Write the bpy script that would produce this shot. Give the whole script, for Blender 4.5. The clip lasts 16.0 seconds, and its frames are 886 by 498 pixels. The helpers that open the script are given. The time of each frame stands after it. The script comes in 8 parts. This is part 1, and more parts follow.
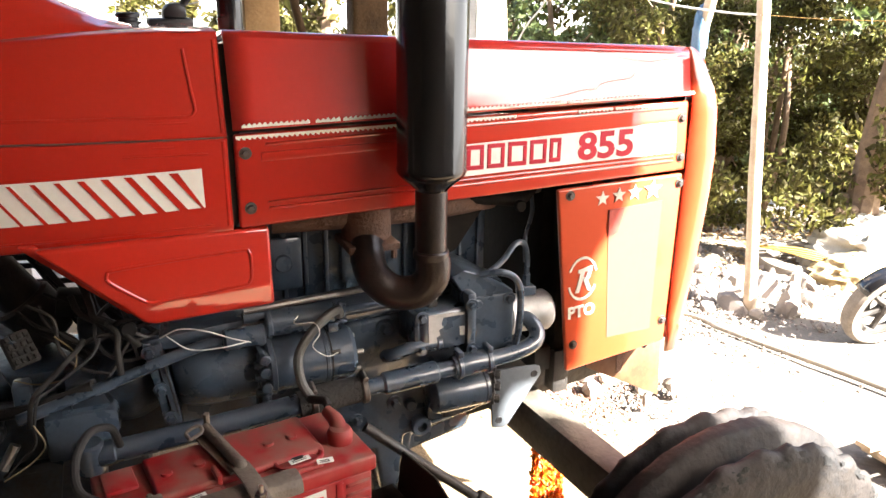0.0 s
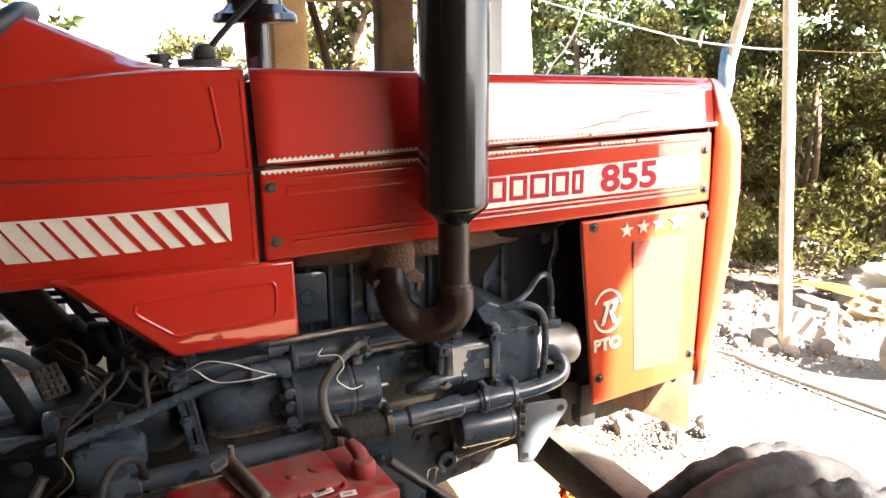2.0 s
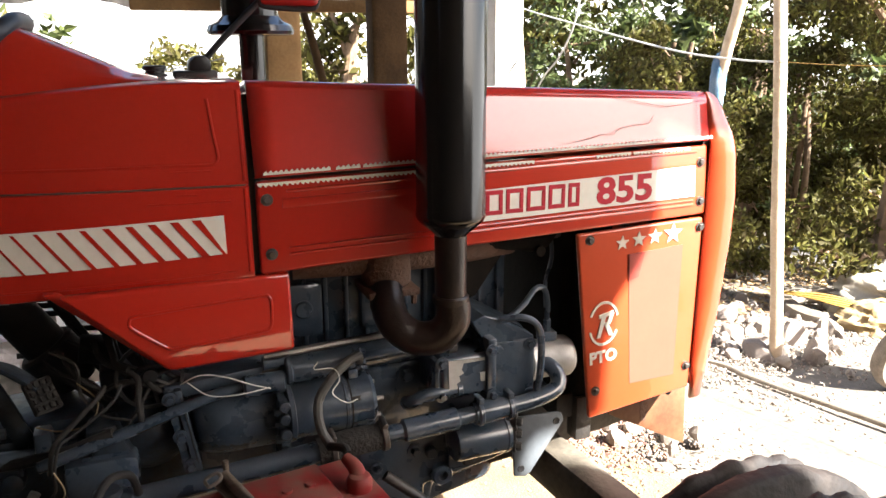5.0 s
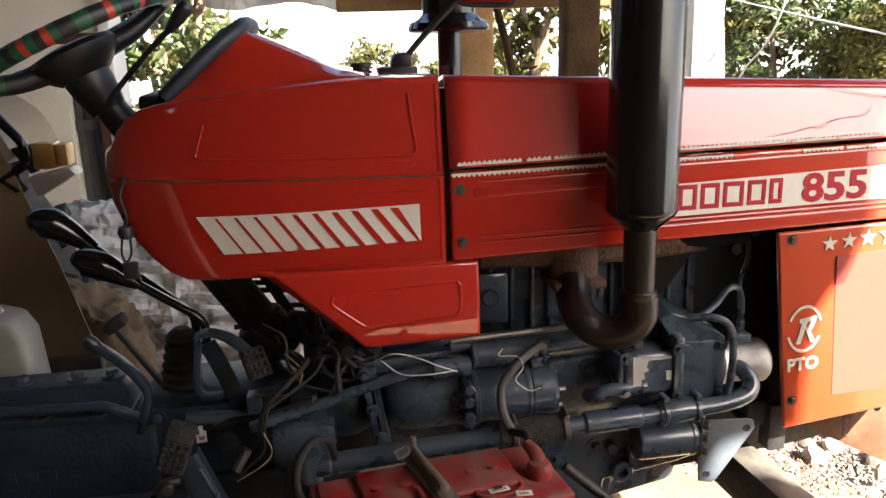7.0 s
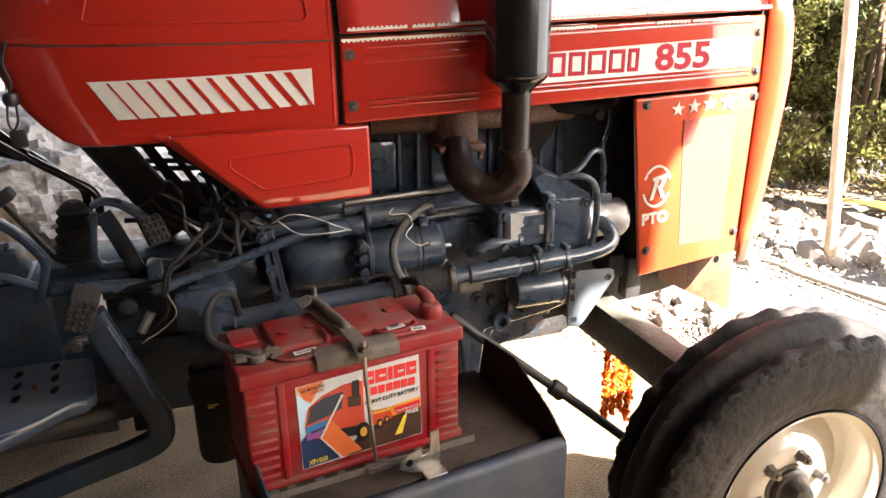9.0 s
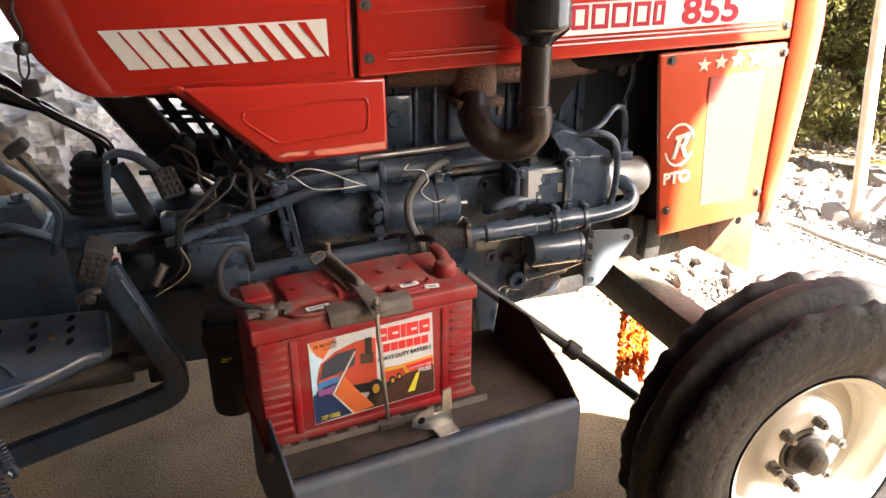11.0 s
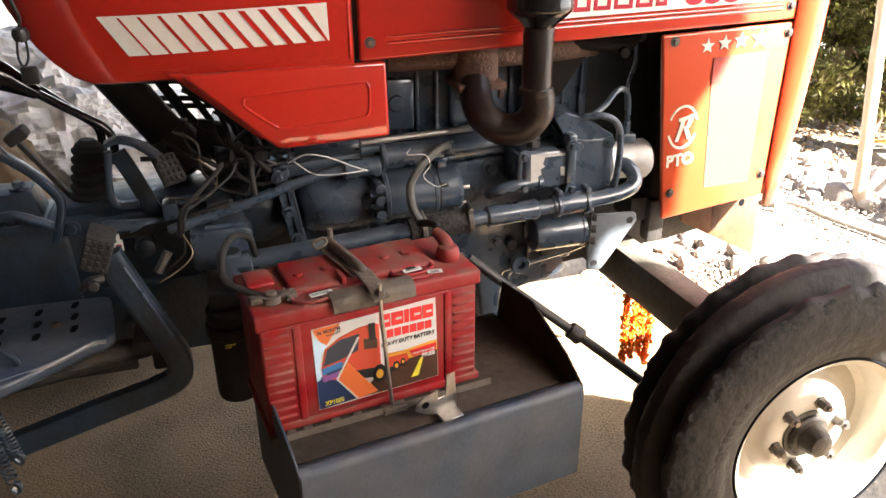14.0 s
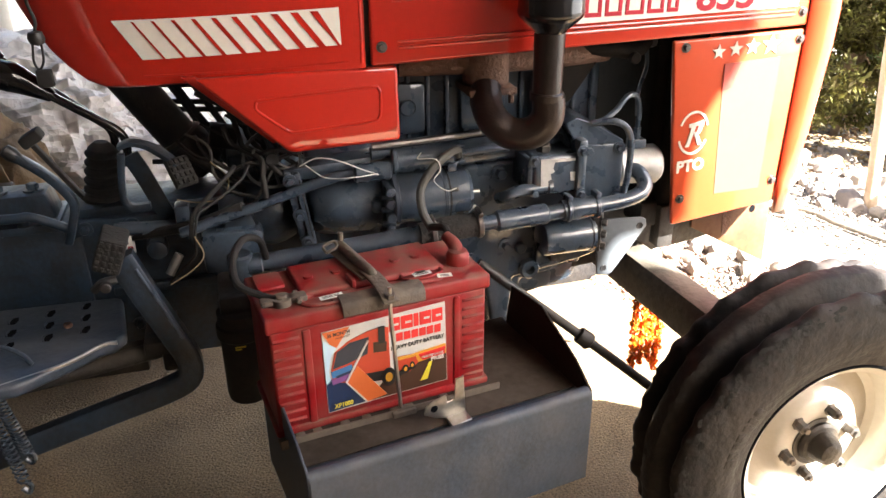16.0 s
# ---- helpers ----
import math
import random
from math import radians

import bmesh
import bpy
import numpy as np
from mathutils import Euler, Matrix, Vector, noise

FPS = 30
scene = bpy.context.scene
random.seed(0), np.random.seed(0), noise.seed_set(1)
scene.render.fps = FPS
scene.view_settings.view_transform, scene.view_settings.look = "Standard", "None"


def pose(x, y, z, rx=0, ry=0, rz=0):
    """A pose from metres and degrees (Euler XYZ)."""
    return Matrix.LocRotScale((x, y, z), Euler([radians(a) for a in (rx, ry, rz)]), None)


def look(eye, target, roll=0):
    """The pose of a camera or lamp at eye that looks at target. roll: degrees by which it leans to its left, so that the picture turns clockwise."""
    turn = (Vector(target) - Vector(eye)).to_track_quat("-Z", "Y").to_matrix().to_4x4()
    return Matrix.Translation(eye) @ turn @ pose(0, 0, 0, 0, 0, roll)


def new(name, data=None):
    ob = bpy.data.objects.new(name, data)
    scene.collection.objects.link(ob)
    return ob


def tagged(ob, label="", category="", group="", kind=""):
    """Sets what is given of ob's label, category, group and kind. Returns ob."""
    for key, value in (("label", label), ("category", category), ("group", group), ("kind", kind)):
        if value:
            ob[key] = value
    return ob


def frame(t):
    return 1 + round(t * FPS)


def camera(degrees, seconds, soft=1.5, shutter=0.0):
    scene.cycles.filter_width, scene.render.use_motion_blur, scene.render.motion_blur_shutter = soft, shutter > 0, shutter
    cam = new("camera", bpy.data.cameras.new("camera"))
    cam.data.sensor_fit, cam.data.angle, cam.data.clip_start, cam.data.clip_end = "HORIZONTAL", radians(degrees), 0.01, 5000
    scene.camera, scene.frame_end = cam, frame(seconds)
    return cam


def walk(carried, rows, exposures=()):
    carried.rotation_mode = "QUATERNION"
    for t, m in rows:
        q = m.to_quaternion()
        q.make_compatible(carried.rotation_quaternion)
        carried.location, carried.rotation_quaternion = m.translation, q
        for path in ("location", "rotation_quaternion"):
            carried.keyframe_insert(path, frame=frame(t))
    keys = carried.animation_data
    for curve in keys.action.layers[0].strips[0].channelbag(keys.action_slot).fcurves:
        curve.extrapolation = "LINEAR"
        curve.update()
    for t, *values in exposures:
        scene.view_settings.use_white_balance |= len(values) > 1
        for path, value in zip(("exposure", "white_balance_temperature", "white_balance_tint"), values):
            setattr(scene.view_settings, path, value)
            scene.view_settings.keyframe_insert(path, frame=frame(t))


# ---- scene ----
cam = camera(59.3, 16.0)
EXPOSURES = [(0.0, 3.98), (3.2, 3.68), (5.5, 3.15), (7.1, 3.20), (7.5, 3.52), (8.0, 3.60), (8.6, 3.82), (9.2, 3.92), (12.5, 4.08), (16.0, 4.08)]
PATH = [
    (0, (-0.208, -1.613, 1.427), (0.55, 0.125, 0.792), 0.7),
    (0.5, (-0.172, -1.636, 1.43), (0.706, 0.089, 0.927), 1.3),
    (1, (-0.179, -1.643, 1.42), (0.648, 0.108, 0.919), 0.5),
    (1.5, (-0.2, -1.628, 1.412), (0.505, 0.157, 0.85), -0.3),
    (2, (-0.2, -1.627, 1.415), (0.498, 0.169, 0.878), -0.4),
    (2.5, (-0.199, -1.629, 1.418), (0.528, 0.153, 0.875), 0.5),
    (3, (-0.207, -1.629, 1.415), (0.513, 0.163, 0.892), 1.2),
    (3.2, (-0.199, -1.633, 1.417), (0.499, 0.164, 0.885), 0.9),
    (5.3, (-0.212, -1.617, 1.42), (0.512, 0.176, 0.907), -0.2),
    (5.5, (-0.216, -1.617, 1.42), (0.496, 0.179, 0.901), 0.1),
    (6, (-0.232, -1.62, 1.416), (0.361, 0.218, 0.898), -0.3),
    (6.5, (-0.251, -1.627, 1.425), (0.148, 0.268, 0.926), -0.5),
    (7, (-0.223, -1.638, 1.417), (0.05, 0.275, 0.9), -1.7),
    (7.5, (-0.181, -1.635, 1.403), (-0.065, 0.258, 0.768), -4.4),
    (8, (-0.22, -1.692, 1.403), (0.092, 0.175, 0.757), -2.5),
    (8.5, (-0.302, -1.753, 1.36), (0.036, 0.096, 0.676), -1.1),
    (9, (-0.288, -1.765, 1.344), (0.283, 0.013, 0.628), -0.3),
    (9.5, (-0.289, -1.765, 1.346), (0.303, 0.009, 0.639), 0.6),
    (10, (-0.285, -1.76, 1.34), (0.251, 0.017, 0.595), -0.1),
    (12.3, (-0.271, -1.738, 1.337), (0.236, -0.002, 0.483), 0.1),
    (12.5, (-0.272, -1.739, 1.338), (0.251, -0.005, 0.49), 0.1),
    (13, (-0.273, -1.74, 1.339), (0.234, -0.002, 0.49), -0.6),
    (13.5, (-0.275, -1.74, 1.339), (0.218, -0.005, 0.476), -0.7),
    (14, (-0.275, -1.742, 1.341), (0.226, -0.008, 0.48), -0.5),
    (14.5, (-0.28, -1.746, 1.345), (0.226, -0.006, 0.497), 0.8),
    (15, (-0.281, -1.746, 1.344), (0.234, -0.017, 0.482), -0.4),
    (15.5, (-0.279, -1.744, 1.344), (0.227, -0.007, 0.492), -0.3),
    (16, (-0.278, -1.745, 1.343), (0.203, 0.0, 0.491), -0.4),
]
walk(cam, [(t, look(eye, target, roll)) for t, eye, target, roll in PATH], EXPOSURES)


# ---- light ----
SUN_DIR = Vector((0.47, -0.60, 0.65)).normalized()
world = bpy.data.worlds.new("sky")
scene.world = world
world.use_nodes = True
wn = world.node_tree.nodes
sky = wn.new("ShaderNodeTexSky")
sky.sky_type = "NISHITA"
sky.sun_disc = False
sky.sun_elevation = math.asin(SUN_DIR.z)
sky.sun_rotation = math.atan2(SUN_DIR.x, SUN_DIR.y)
sky.dust_density = 3.5
wn["Background"].inputs["Strength"].default_value = 0.055
milky = wn.new("ShaderNodeHueSaturation")
milky.inputs["Saturation"].default_value = 1.05
world.node_tree.links.new(sky.outputs[0], milky.inputs["Color"])
world.node_tree.links.new(milky.outputs[0], wn["Background"].inputs["Color"])
sun_data = bpy.data.lights.new("sun", "SUN")
sun_data.energy, sun_data.angle, sun_data.color = 5.0, radians(0.5), (1.0, 0.97, 0.92)
sun = new("sun", sun_data)
sun.matrix_world = look(SUN_DIR * 30, (0, 0, 0))


# ---- materials ----
def material(name, color, rough=0.5, metal=0.0, second=None, scale=8.0, amount=0.5, fine=80.0, bump=0.1,
             bump_scale=60.0, coat=0.0, dust=None, dust_amount=0.0, dust_scale=5.0, spec=0.5, per_object=0.0, island=0.0, translucent=0.0, relief=0.01, grit=0.45, coat_ior=1.75):
    """A painted, rusty, dusty or stony surface: two colours mixed by coarse and fine noise, dust on faces that look up, fine relief."""
    mat = bpy.data.materials.new(name)
    mat.use_nodes = True
    n, l = mat.node_tree.nodes, mat.node_tree.links
    b = n["Principled BSDF"]
    b.inputs["Metallic"].default_value = metal
    b.inputs["Coat Weight"].default_value = coat
    b.inputs["Coat Roughness"].default_value = 0.03
    b.inputs["Coat IOR"].default_value = coat_ior
    b.inputs["Specular IOR Level"].default_value = spec
    tc = n.new("ShaderNodeTexCoord")
    coarse, grain = n.new("ShaderNodeTexNoise"), n.new("ShaderNodeTexNoise")
    coarse.inputs["Scale"].default_value, coarse.inputs["Detail"].default_value = scale, 6.0
    grain.inputs["Scale"].default_value, grain.inputs["Detail"].default_value = fine, 4.0
    for t in (coarse, grain):
        l.new(tc.outputs["Object"], t.inputs["Vector"])
    add = n.new("ShaderNodeMath")
    add.operation = "MULTIPLY_ADD"
    l.new(grain.outputs["Fac"], add.inputs[0])
    add.inputs[1].default_value = grit
    l.new(coarse.outputs["Fac"], add.inputs[2])
    ramp = n.new("ShaderNodeMapRange")
    mid = 0.5 + 0.5 * grit
    ramp.inputs["From Min"].default_value, ramp.inputs["From Max"].default_value = mid - 0.225, mid + 0.225
    ramp.inputs["To Max"].default_value = amount
    l.new(add.outputs[0], ramp.inputs["Value"])
    mix = n.new("ShaderNodeMix")
    mix.data_type = "RGBA"
    mix.inputs["A"].default_value = (*color, 1)
    mix.inputs["B"].default_value = (*(second or [c * 0.6 for c in color]), 1)
    l.new(ramp.outputs[0], mix.inputs["Factor"])
    out = mix.outputs["Result"]
    if per_object or island:
        rnd = n.new("ShaderNodeObjectInfo" if per_object else "ShaderNodeNewGeometry")
        hsv = n.new("ShaderNodeHueSaturation")
        v = n.new("ShaderNodeMapRange")
        k = per_object or island
        v.inputs["To Min"].default_value, v.inputs["To Max"].default_value = 1 - k, 1 + k
        l.new(rnd.outputs["Random" if per_object else "Random Per Island"], v.inputs["Value"])
        l.new(v.outputs[0], hsv.inputs["Value"])
        h = n.new("ShaderNodeMapRange")
        h.inputs["To Min"].default_value, h.inputs["To Max"].default_value = 0.5 - 0.05 * k, 0.5 + 0.04 * k
        l.new(rnd.outputs["Random" if per_object else "Random Per Island"], h.inputs["Value"])
        l.new(h.outputs[0], hsv.inputs["Hue"])
        l.new(out, hsv.inputs["Color"])
        out = hsv.outputs["Color"]
    if dust:
        geo, sep = n.new("ShaderNodeNewGeometry"), n.new("ShaderNodeSeparateXYZ")
        l.new(geo.outputs["Normal"], sep.inputs[0])
        up = n.new("ShaderNodeMapRange")
        up.inputs["From Min"].default_value, up.inputs["From Max"].default_value = -0.3, 1.0
        up.inputs["To Min"].default_value = 0.15
        l.new(sep.outputs["Z"], up.inputs["Value"])
        dn = n.new("ShaderNodeTexNoise")
        dn.inputs["Scale"].default_value, dn.inputs["Detail"].default_value = dust_scale, 8.0
        l.new(tc.outputs["Object"], dn.inputs["Vector"])
        dr = n.new("ShaderNodeMapRange")
        dr.inputs["From Min"].default_value, dr.inputs["From Max"].default_value = 0.35, 0.7
        dr.inputs["To Max"].default_value = dust_amount
        l.new(dn.outputs["Fac"], dr.inputs["Value"])
        m = n.new("ShaderNodeMath")
        m.operation = "MULTIPLY"
        l.new(up.outputs[0], m.inputs[0])
        l.new(dr.outputs[0], m.inputs[1])
        dm = n.new("ShaderNodeMix")
        dm.data_type = "RGBA"
        dm.inputs["B"].default_value = (*dust, 1)
        l.new(out, dm.inputs["A"])
        l.new(m.outputs[0], dm.inputs["Factor"])
        out = dm.outputs["Result"]
        rr = n.new("ShaderNodeMapRange")
        rr.inputs["To Min"].default_value, rr.inputs["To Max"].default_value = rough, 0.95
        l.new(m.outputs[0], rr.inputs["Value"])
        l.new(rr.outputs[0], b.inputs["Roughness"])
    else:
        rr = n.new("ShaderNodeMapRange")
        rr.inputs["To Min"].default_value, rr.inputs["To Max"].default_value = max(0.02, rough - 0.08), min(1, rough + 0.1)
        l.new(coarse.outputs["Fac"], rr.inputs["Value"])
        l.new(rr.outputs[0], b.inputs["Roughness"])
    l.new(out, b.inputs["Base Color"])
    if bump:
        bn, bt = n.new("ShaderNodeBump"), n.new("ShaderNodeTexNoise")
        bt.inputs["Scale"].default_value, bt.inputs["Detail"].default_value = bump_scale, 6.0
        l.new(tc.outputs["Object"], bt.inputs["Vector"])
        bn.inputs["Strength"].default_value, bn.inputs["Distance"].default_value = bump, relief
        l.new(bt.outputs["Fac"], bn.inputs["Height"])
        l.new(bn.outputs[0], b.inputs["Normal"])
    if translucent:
        tr, ms = n.new("ShaderNodeBsdfTranslucent"), n.new("ShaderNodeMixShader")
        l.new(out, tr.inputs["Color"])
        ms.inputs[0].default_value = translucent
        l.new(b.outputs[0], ms.inputs[1])
        l.new(tr.outputs[0], ms.inputs[2])
        l.new(ms.outputs[0], n["Material Output"].inputs["Surface"])
    return mat


DUST = (0.30, 0.22, 0.15)
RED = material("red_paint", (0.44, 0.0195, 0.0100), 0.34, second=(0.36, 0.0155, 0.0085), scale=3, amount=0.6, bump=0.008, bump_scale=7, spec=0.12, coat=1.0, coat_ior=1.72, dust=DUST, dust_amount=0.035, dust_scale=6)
def paint_sunlight(mat, colour, x0, x1):
    """Mixes a paint unevenly towards another colour from x0 to x1, to put sunlight into it."""
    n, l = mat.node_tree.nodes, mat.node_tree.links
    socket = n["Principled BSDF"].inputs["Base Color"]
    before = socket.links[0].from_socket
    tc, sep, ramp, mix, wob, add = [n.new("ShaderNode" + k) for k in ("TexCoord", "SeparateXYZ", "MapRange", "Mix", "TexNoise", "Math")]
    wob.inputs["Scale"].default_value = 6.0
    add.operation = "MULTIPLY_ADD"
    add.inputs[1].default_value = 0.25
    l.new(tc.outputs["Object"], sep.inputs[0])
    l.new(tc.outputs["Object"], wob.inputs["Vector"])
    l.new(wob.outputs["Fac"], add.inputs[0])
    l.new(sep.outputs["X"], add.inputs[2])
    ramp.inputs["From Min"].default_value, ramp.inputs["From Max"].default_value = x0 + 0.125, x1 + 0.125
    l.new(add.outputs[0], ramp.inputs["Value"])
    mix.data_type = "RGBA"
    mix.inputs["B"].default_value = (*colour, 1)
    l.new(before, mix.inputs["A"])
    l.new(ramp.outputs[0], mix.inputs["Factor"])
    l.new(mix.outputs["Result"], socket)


# The red turns more orange towards the front so that end reads as sunlit.
paint_sunlight(RED, (0.50, 0.055, 0.017), 0.30, 0.95)
NOSE_RED = material("red_nose_paint", (0.48, 0.050, 0.015), 0.3, second=(0.42, 0.040, 0.012), scale=5, amount=0.6, bump=0.010, coat=1.0, coat_ior=1.6, dust=DUST, dust_amount=0.05, dust_scale=6)
FADED_RED = material("sun_faded_red_paint", (0.49, 0.066, 0.021), 0.3, second=(0.45, 0.054, 0.017), scale=5, amount=0.6, bump=0.012, coat=0.8, coat_ior=1.5, dust=DUST, dust_amount=0.08, dust_scale=6)
BONNET_RED = material("glossy_red_bonnet_paint", (0.52, 0.023, 0.016), 0.34, second=(0.43, 0.018, 0.013), scale=3, amount=0.6, bump=0.008, bump_scale=7, spec=0.12, coat=1.0, coat_ior=1.95, dust=DUST, dust_amount=0.035, dust_scale=6)
BONNET_RED.node_tree.nodes["Principled BSDF"].inputs["Coat Roughness"].default_value = 0.06
# Duller and more uneven than WHITE_PRINT, for the print on the side panel.
DULL_PRINT = material("weathered_white_print", (0.60, 0.57, 0.50), 0.55, second=(0.46, 0.42, 0.36), scale=40, amount=0.8, bump=0.05)
OCHRE_FENDER = material("ochre_fender_paint", (0.21, 0.145, 0.066), 0.5, second=(0.15, 0.10, 0.045), scale=4, amount=0.7, bump=0.05, dust=DUST, dust_amount=0.3)
WHITE_TAPE = material("white_sticker", (0.74, 0.72, 0.66), 0.5, second=(0.6, 0.57, 0.5), scale=20, amount=0.5, bump=0.03)
WHITE_PRINT = material("white_print", (0.78, 0.76, 0.72), 0.5, bump=0.0)
RED_PRINT = material("red_print", (0.45, 0.018, 0.035), 0.4, bump=0.0)
ENGINE = material("blue_grey_engine_paint", (0.038, 0.058, 0.086), 0.26, second=(0.022, 0.034, 0.050), scale=24, amount=0.7, fine=160, grit=0.9, bump=0.12, bump_scale=60, spec=0.6, coat=0.55, coat_ior=1.6, dust=(0.100, 0.098, 0.092), dust_amount=0.32, dust_scale=26)
TRAY_PAINT = material("worn_tray_paint", (0.025, 0.040, 0.062), 0.5, second=(0.015, 0.022, 0.032), scale=9, amount=0.9, fine=150, grit=0.9, bump=0.1, bump_scale=90, dust=(0.17, 0.15, 0.13), dust_amount=0.5, dust_scale=11)
ENGINE_DARK = material("oily_black_castings", (0.012, 0.013, 0.015), 0.5, second=(0.03, 0.026, 0.022), scale=18, amount=0.8, bump=0.25, bump_scale=70, dust=(0.11, 0.085, 0.06), dust_amount=0.6, dust_scale=14)
BLACK_GLOSS = material("black_enamel", (0.0055, 0.0055, 0.0065), 0.16, second=(0.012, 0.011, 0.011), scale=10, amount=0.6, bump=0.012, coat=0.2, coat_ior=1.5, dust=(0.10, 0.08, 0.06), dust_amount=0.06)
BLACK_SATIN = material("black_satin", (0.012, 0.012, 0.013), 0.42, second=(0.025, 0.022, 0.02), scale=12, amount=0.7, bump=0.06)
RUST = material("rusty_cast_iron", (0.075, 0.040, 0.026), 0.85, second=(0.13, 0.062, 0.035), scale=16, amount=0.9, bump=0.5, bump_scale=120)
SCORCHED = material("scorched_steel", (0.008, 0.007, 0.0066), 0.32, second=(0.028, 0.016, 0.012), scale=7, amount=0.8, bump=0.15, bump_scale=80)
STEEL = material("worn_steel", (0.42, 0.40, 0.37), 0.35, metal=0.9, second=(0.22, 0.20, 0.18), scale=20, amount=0.8, bump=0.08)
ALUMINIUM = material("aluminium", (0.58, 0.57, 0.55), 0.55, metal=0.6, second=(0.36, 0.34, 0.31), scale=30, amount=0.7, bump=0.1)
BOLT = material("bolt_steel", (0.10, 0.10, 0.10), 0.4, metal=0.7, second=(0.14, 0.10, 0.07), scale=60, amount=0.7, bump=0.05)
RUBBER = material("rubber_hose", (0.011, 0.011, 0.011), 0.68, second=(0.032, 0.028, 0.024), scale=14, amount=0.9, bump=0.15, spec=0.3)
TYRE = material("worn_tyre_rubber", (0.010, 0.0105, 0.012), 0.62, second=(0.026, 0.022, 0.019), scale=7, amount=0.9, fine=60, grit=0.9, bump=0.6, bump_scale=34, spec=0.22, dust=(0.066, 0.050, 0.042), dust_amount=0.5, dust_scale=9)
GREY_TYRE = material("dusty_grey_tyre_rubber", (0.058, 0.056, 0.051), 0.85, second=(0.040, 0.038, 0.034), scale=9, amount=0.8, bump=0.2, bump_scale=45, spec=0.2)
SCUFFED = material("scuffed_grey_rubber", (0.034, 0.032, 0.030), 0.85, second=(0.014, 0.014, 0.014), scale=30, amount=1.0, bump=0.4, bump_scale=60, spec=0.2)
HUB = material("greasy_dark_hub", (0.014, 0.012, 0.010), 0.5, second=(0.045, 0.032, 0.02), scale=30, amount=0.8, bump=0.3, bump_scale=90)
RIM = material("cream_rim_paint", (0.47, 0.43, 0.36), 0.35, second=(0.38, 0.33, 0.25), scale=6, amount=0.6, bump=0.03, coat=0.3, dust=DUST, dust_amount=0.2)
BATTERY_RED = material("battery_red_plastic", (0.25, 0.005, 0.008), 0.42, spec=0.3, second=(0.18, 0.004, 0.007), scale=9, amount=0.6, bump=0.05, dust=(0.19, 0.105, 0.078), dust_amount=1.0, dust_scale=22)
DUSTY_IRON = material("dusty_iron_strap", (0.085, 0.066, 0.050), 0.75, second=(0.14, 0.11, 0.08), scale=25, amount=0.8, bump=0.3, bump_scale=120)
OXIDE = material("red_lead_primed_plate", (0.15, 0.080, 0.036), 0.6, second=(0.10, 0.032, 0.012), scale=9, amount=1.0, bump=0.1)
INNER_BROWN = material("brown_undercoat", (0.022, 0.017, 0.013), 0.8, second=(0.010, 0.009, 0.008), scale=8, amount=0.8, bump=0.1, spec=0.2)
CREAM = material("cream_fender_paint", (0.50, 0.42, 0.29), 0.4, second=(0.40, 0.33, 0.22), scale=4, amount=0.6, bump=0.03, coat=0.2, dust=DUST, dust_amount=0.3)
PLASTIC_WHITE = material("white_can_plastic", (0.50, 0.49, 0.44), 0.5, second=(0.36, 0.34, 0.29), scale=9, amount=0.6, bump=0.04)
CONCRETE = material("worn_concrete", (0.270, 0.186, 0.102), 0.92, second=(0.105, 0.074, 0.044), scale=4, amount=0.95, fine=170, grit=2.0, bump=0.7, bump_scale=150, spec=0.25, dust=(0.27, 0.195, 0.118), dust_amount=0.45, dust_scale=5)
SOIL = material("dry_soil", (0.19, 0.165, 0.135), 0.95, second=(0.075, 0.062, 0.05), scale=1.6, amount=0.9, fine=40, bump=0.6, bump_scale=35)
STONE = material("pale_rubble", (0.23, 0.20, 0.17), 0.9, second=(0.30, 0.24, 0.19), scale=9, amount=0.8, bump=0.4, bump_scale=40, per_object=0.25)
CHIPS = material("pale_chips", (0.24, 0.205, 0.17), 0.9, second=(0.29, 0.22, 0.17), scale=9, amount=0.8, bump=0.3, bump_scale=40, island=0.3)
RED_CHIPS = material("brick_chips", (0.26, 0.16, 0.115), 0.9, second=(0.16, 0.09, 0.065), scale=9, amount=0.8, bump=0.3, bump_scale=40, island=0.35)
PLASTER = material("cream_plaster", (0.76, 0.70, 0.58), 0.85, second=(0.64, 0.57, 0.45), scale=2.5, amount=0.7, bump=0.15, bump_scale=50)
MUD_WALL = material("brown_mud_plaster", (0.16, 0.122, 0.090), 0.95, second=(0.11, 0.082, 0.060), scale=3, amount=0.8, bump=0.3, bump_scale=30)
MUD = material("caked_mud", (0.019, 0.015, 0.012), 0.9, second=(0.014, 0.014, 0.013), scale=30, amount=0.9, bump=0.5, bump_scale=140)
SHUTTER = material("grey_painted_wood", (0.09, 0.09, 0.085), 0.7, second=(0.05, 0.045, 0.04), scale=10, amount=0.8, bump=0.2)
FRAME_WOOD = material("brown_varnished_wood", (0.11, 0.045, 0.025), 0.55, second=(0.06, 0.028, 0.018), scale=12, amount=0.8, bump=0.2)
POST_WOOD = material("weathered_post_wood", (0.050, 0.029, 0.013), 0.85, spec=0.1, second=(0.022, 0.013, 0.007), scale=9, amount=0.9, bump=0.4, bump_scale=60)
PALE_WOOD = material("peeled_pole_wood", (0.55, 0.43, 0.30), 0.8, second=(0.36, 0.26, 0.17), scale=12, amount=0.8, bump=0.3, bump_scale=50)
PILLAR = material("rough_concrete_pillar", (0.215, 0.130, 0.058), 0.9, spec=0.2, second=(0.12, 0.070, 0.030), scale=7, amount=0.9, bump=0.4, bump_scale=40)
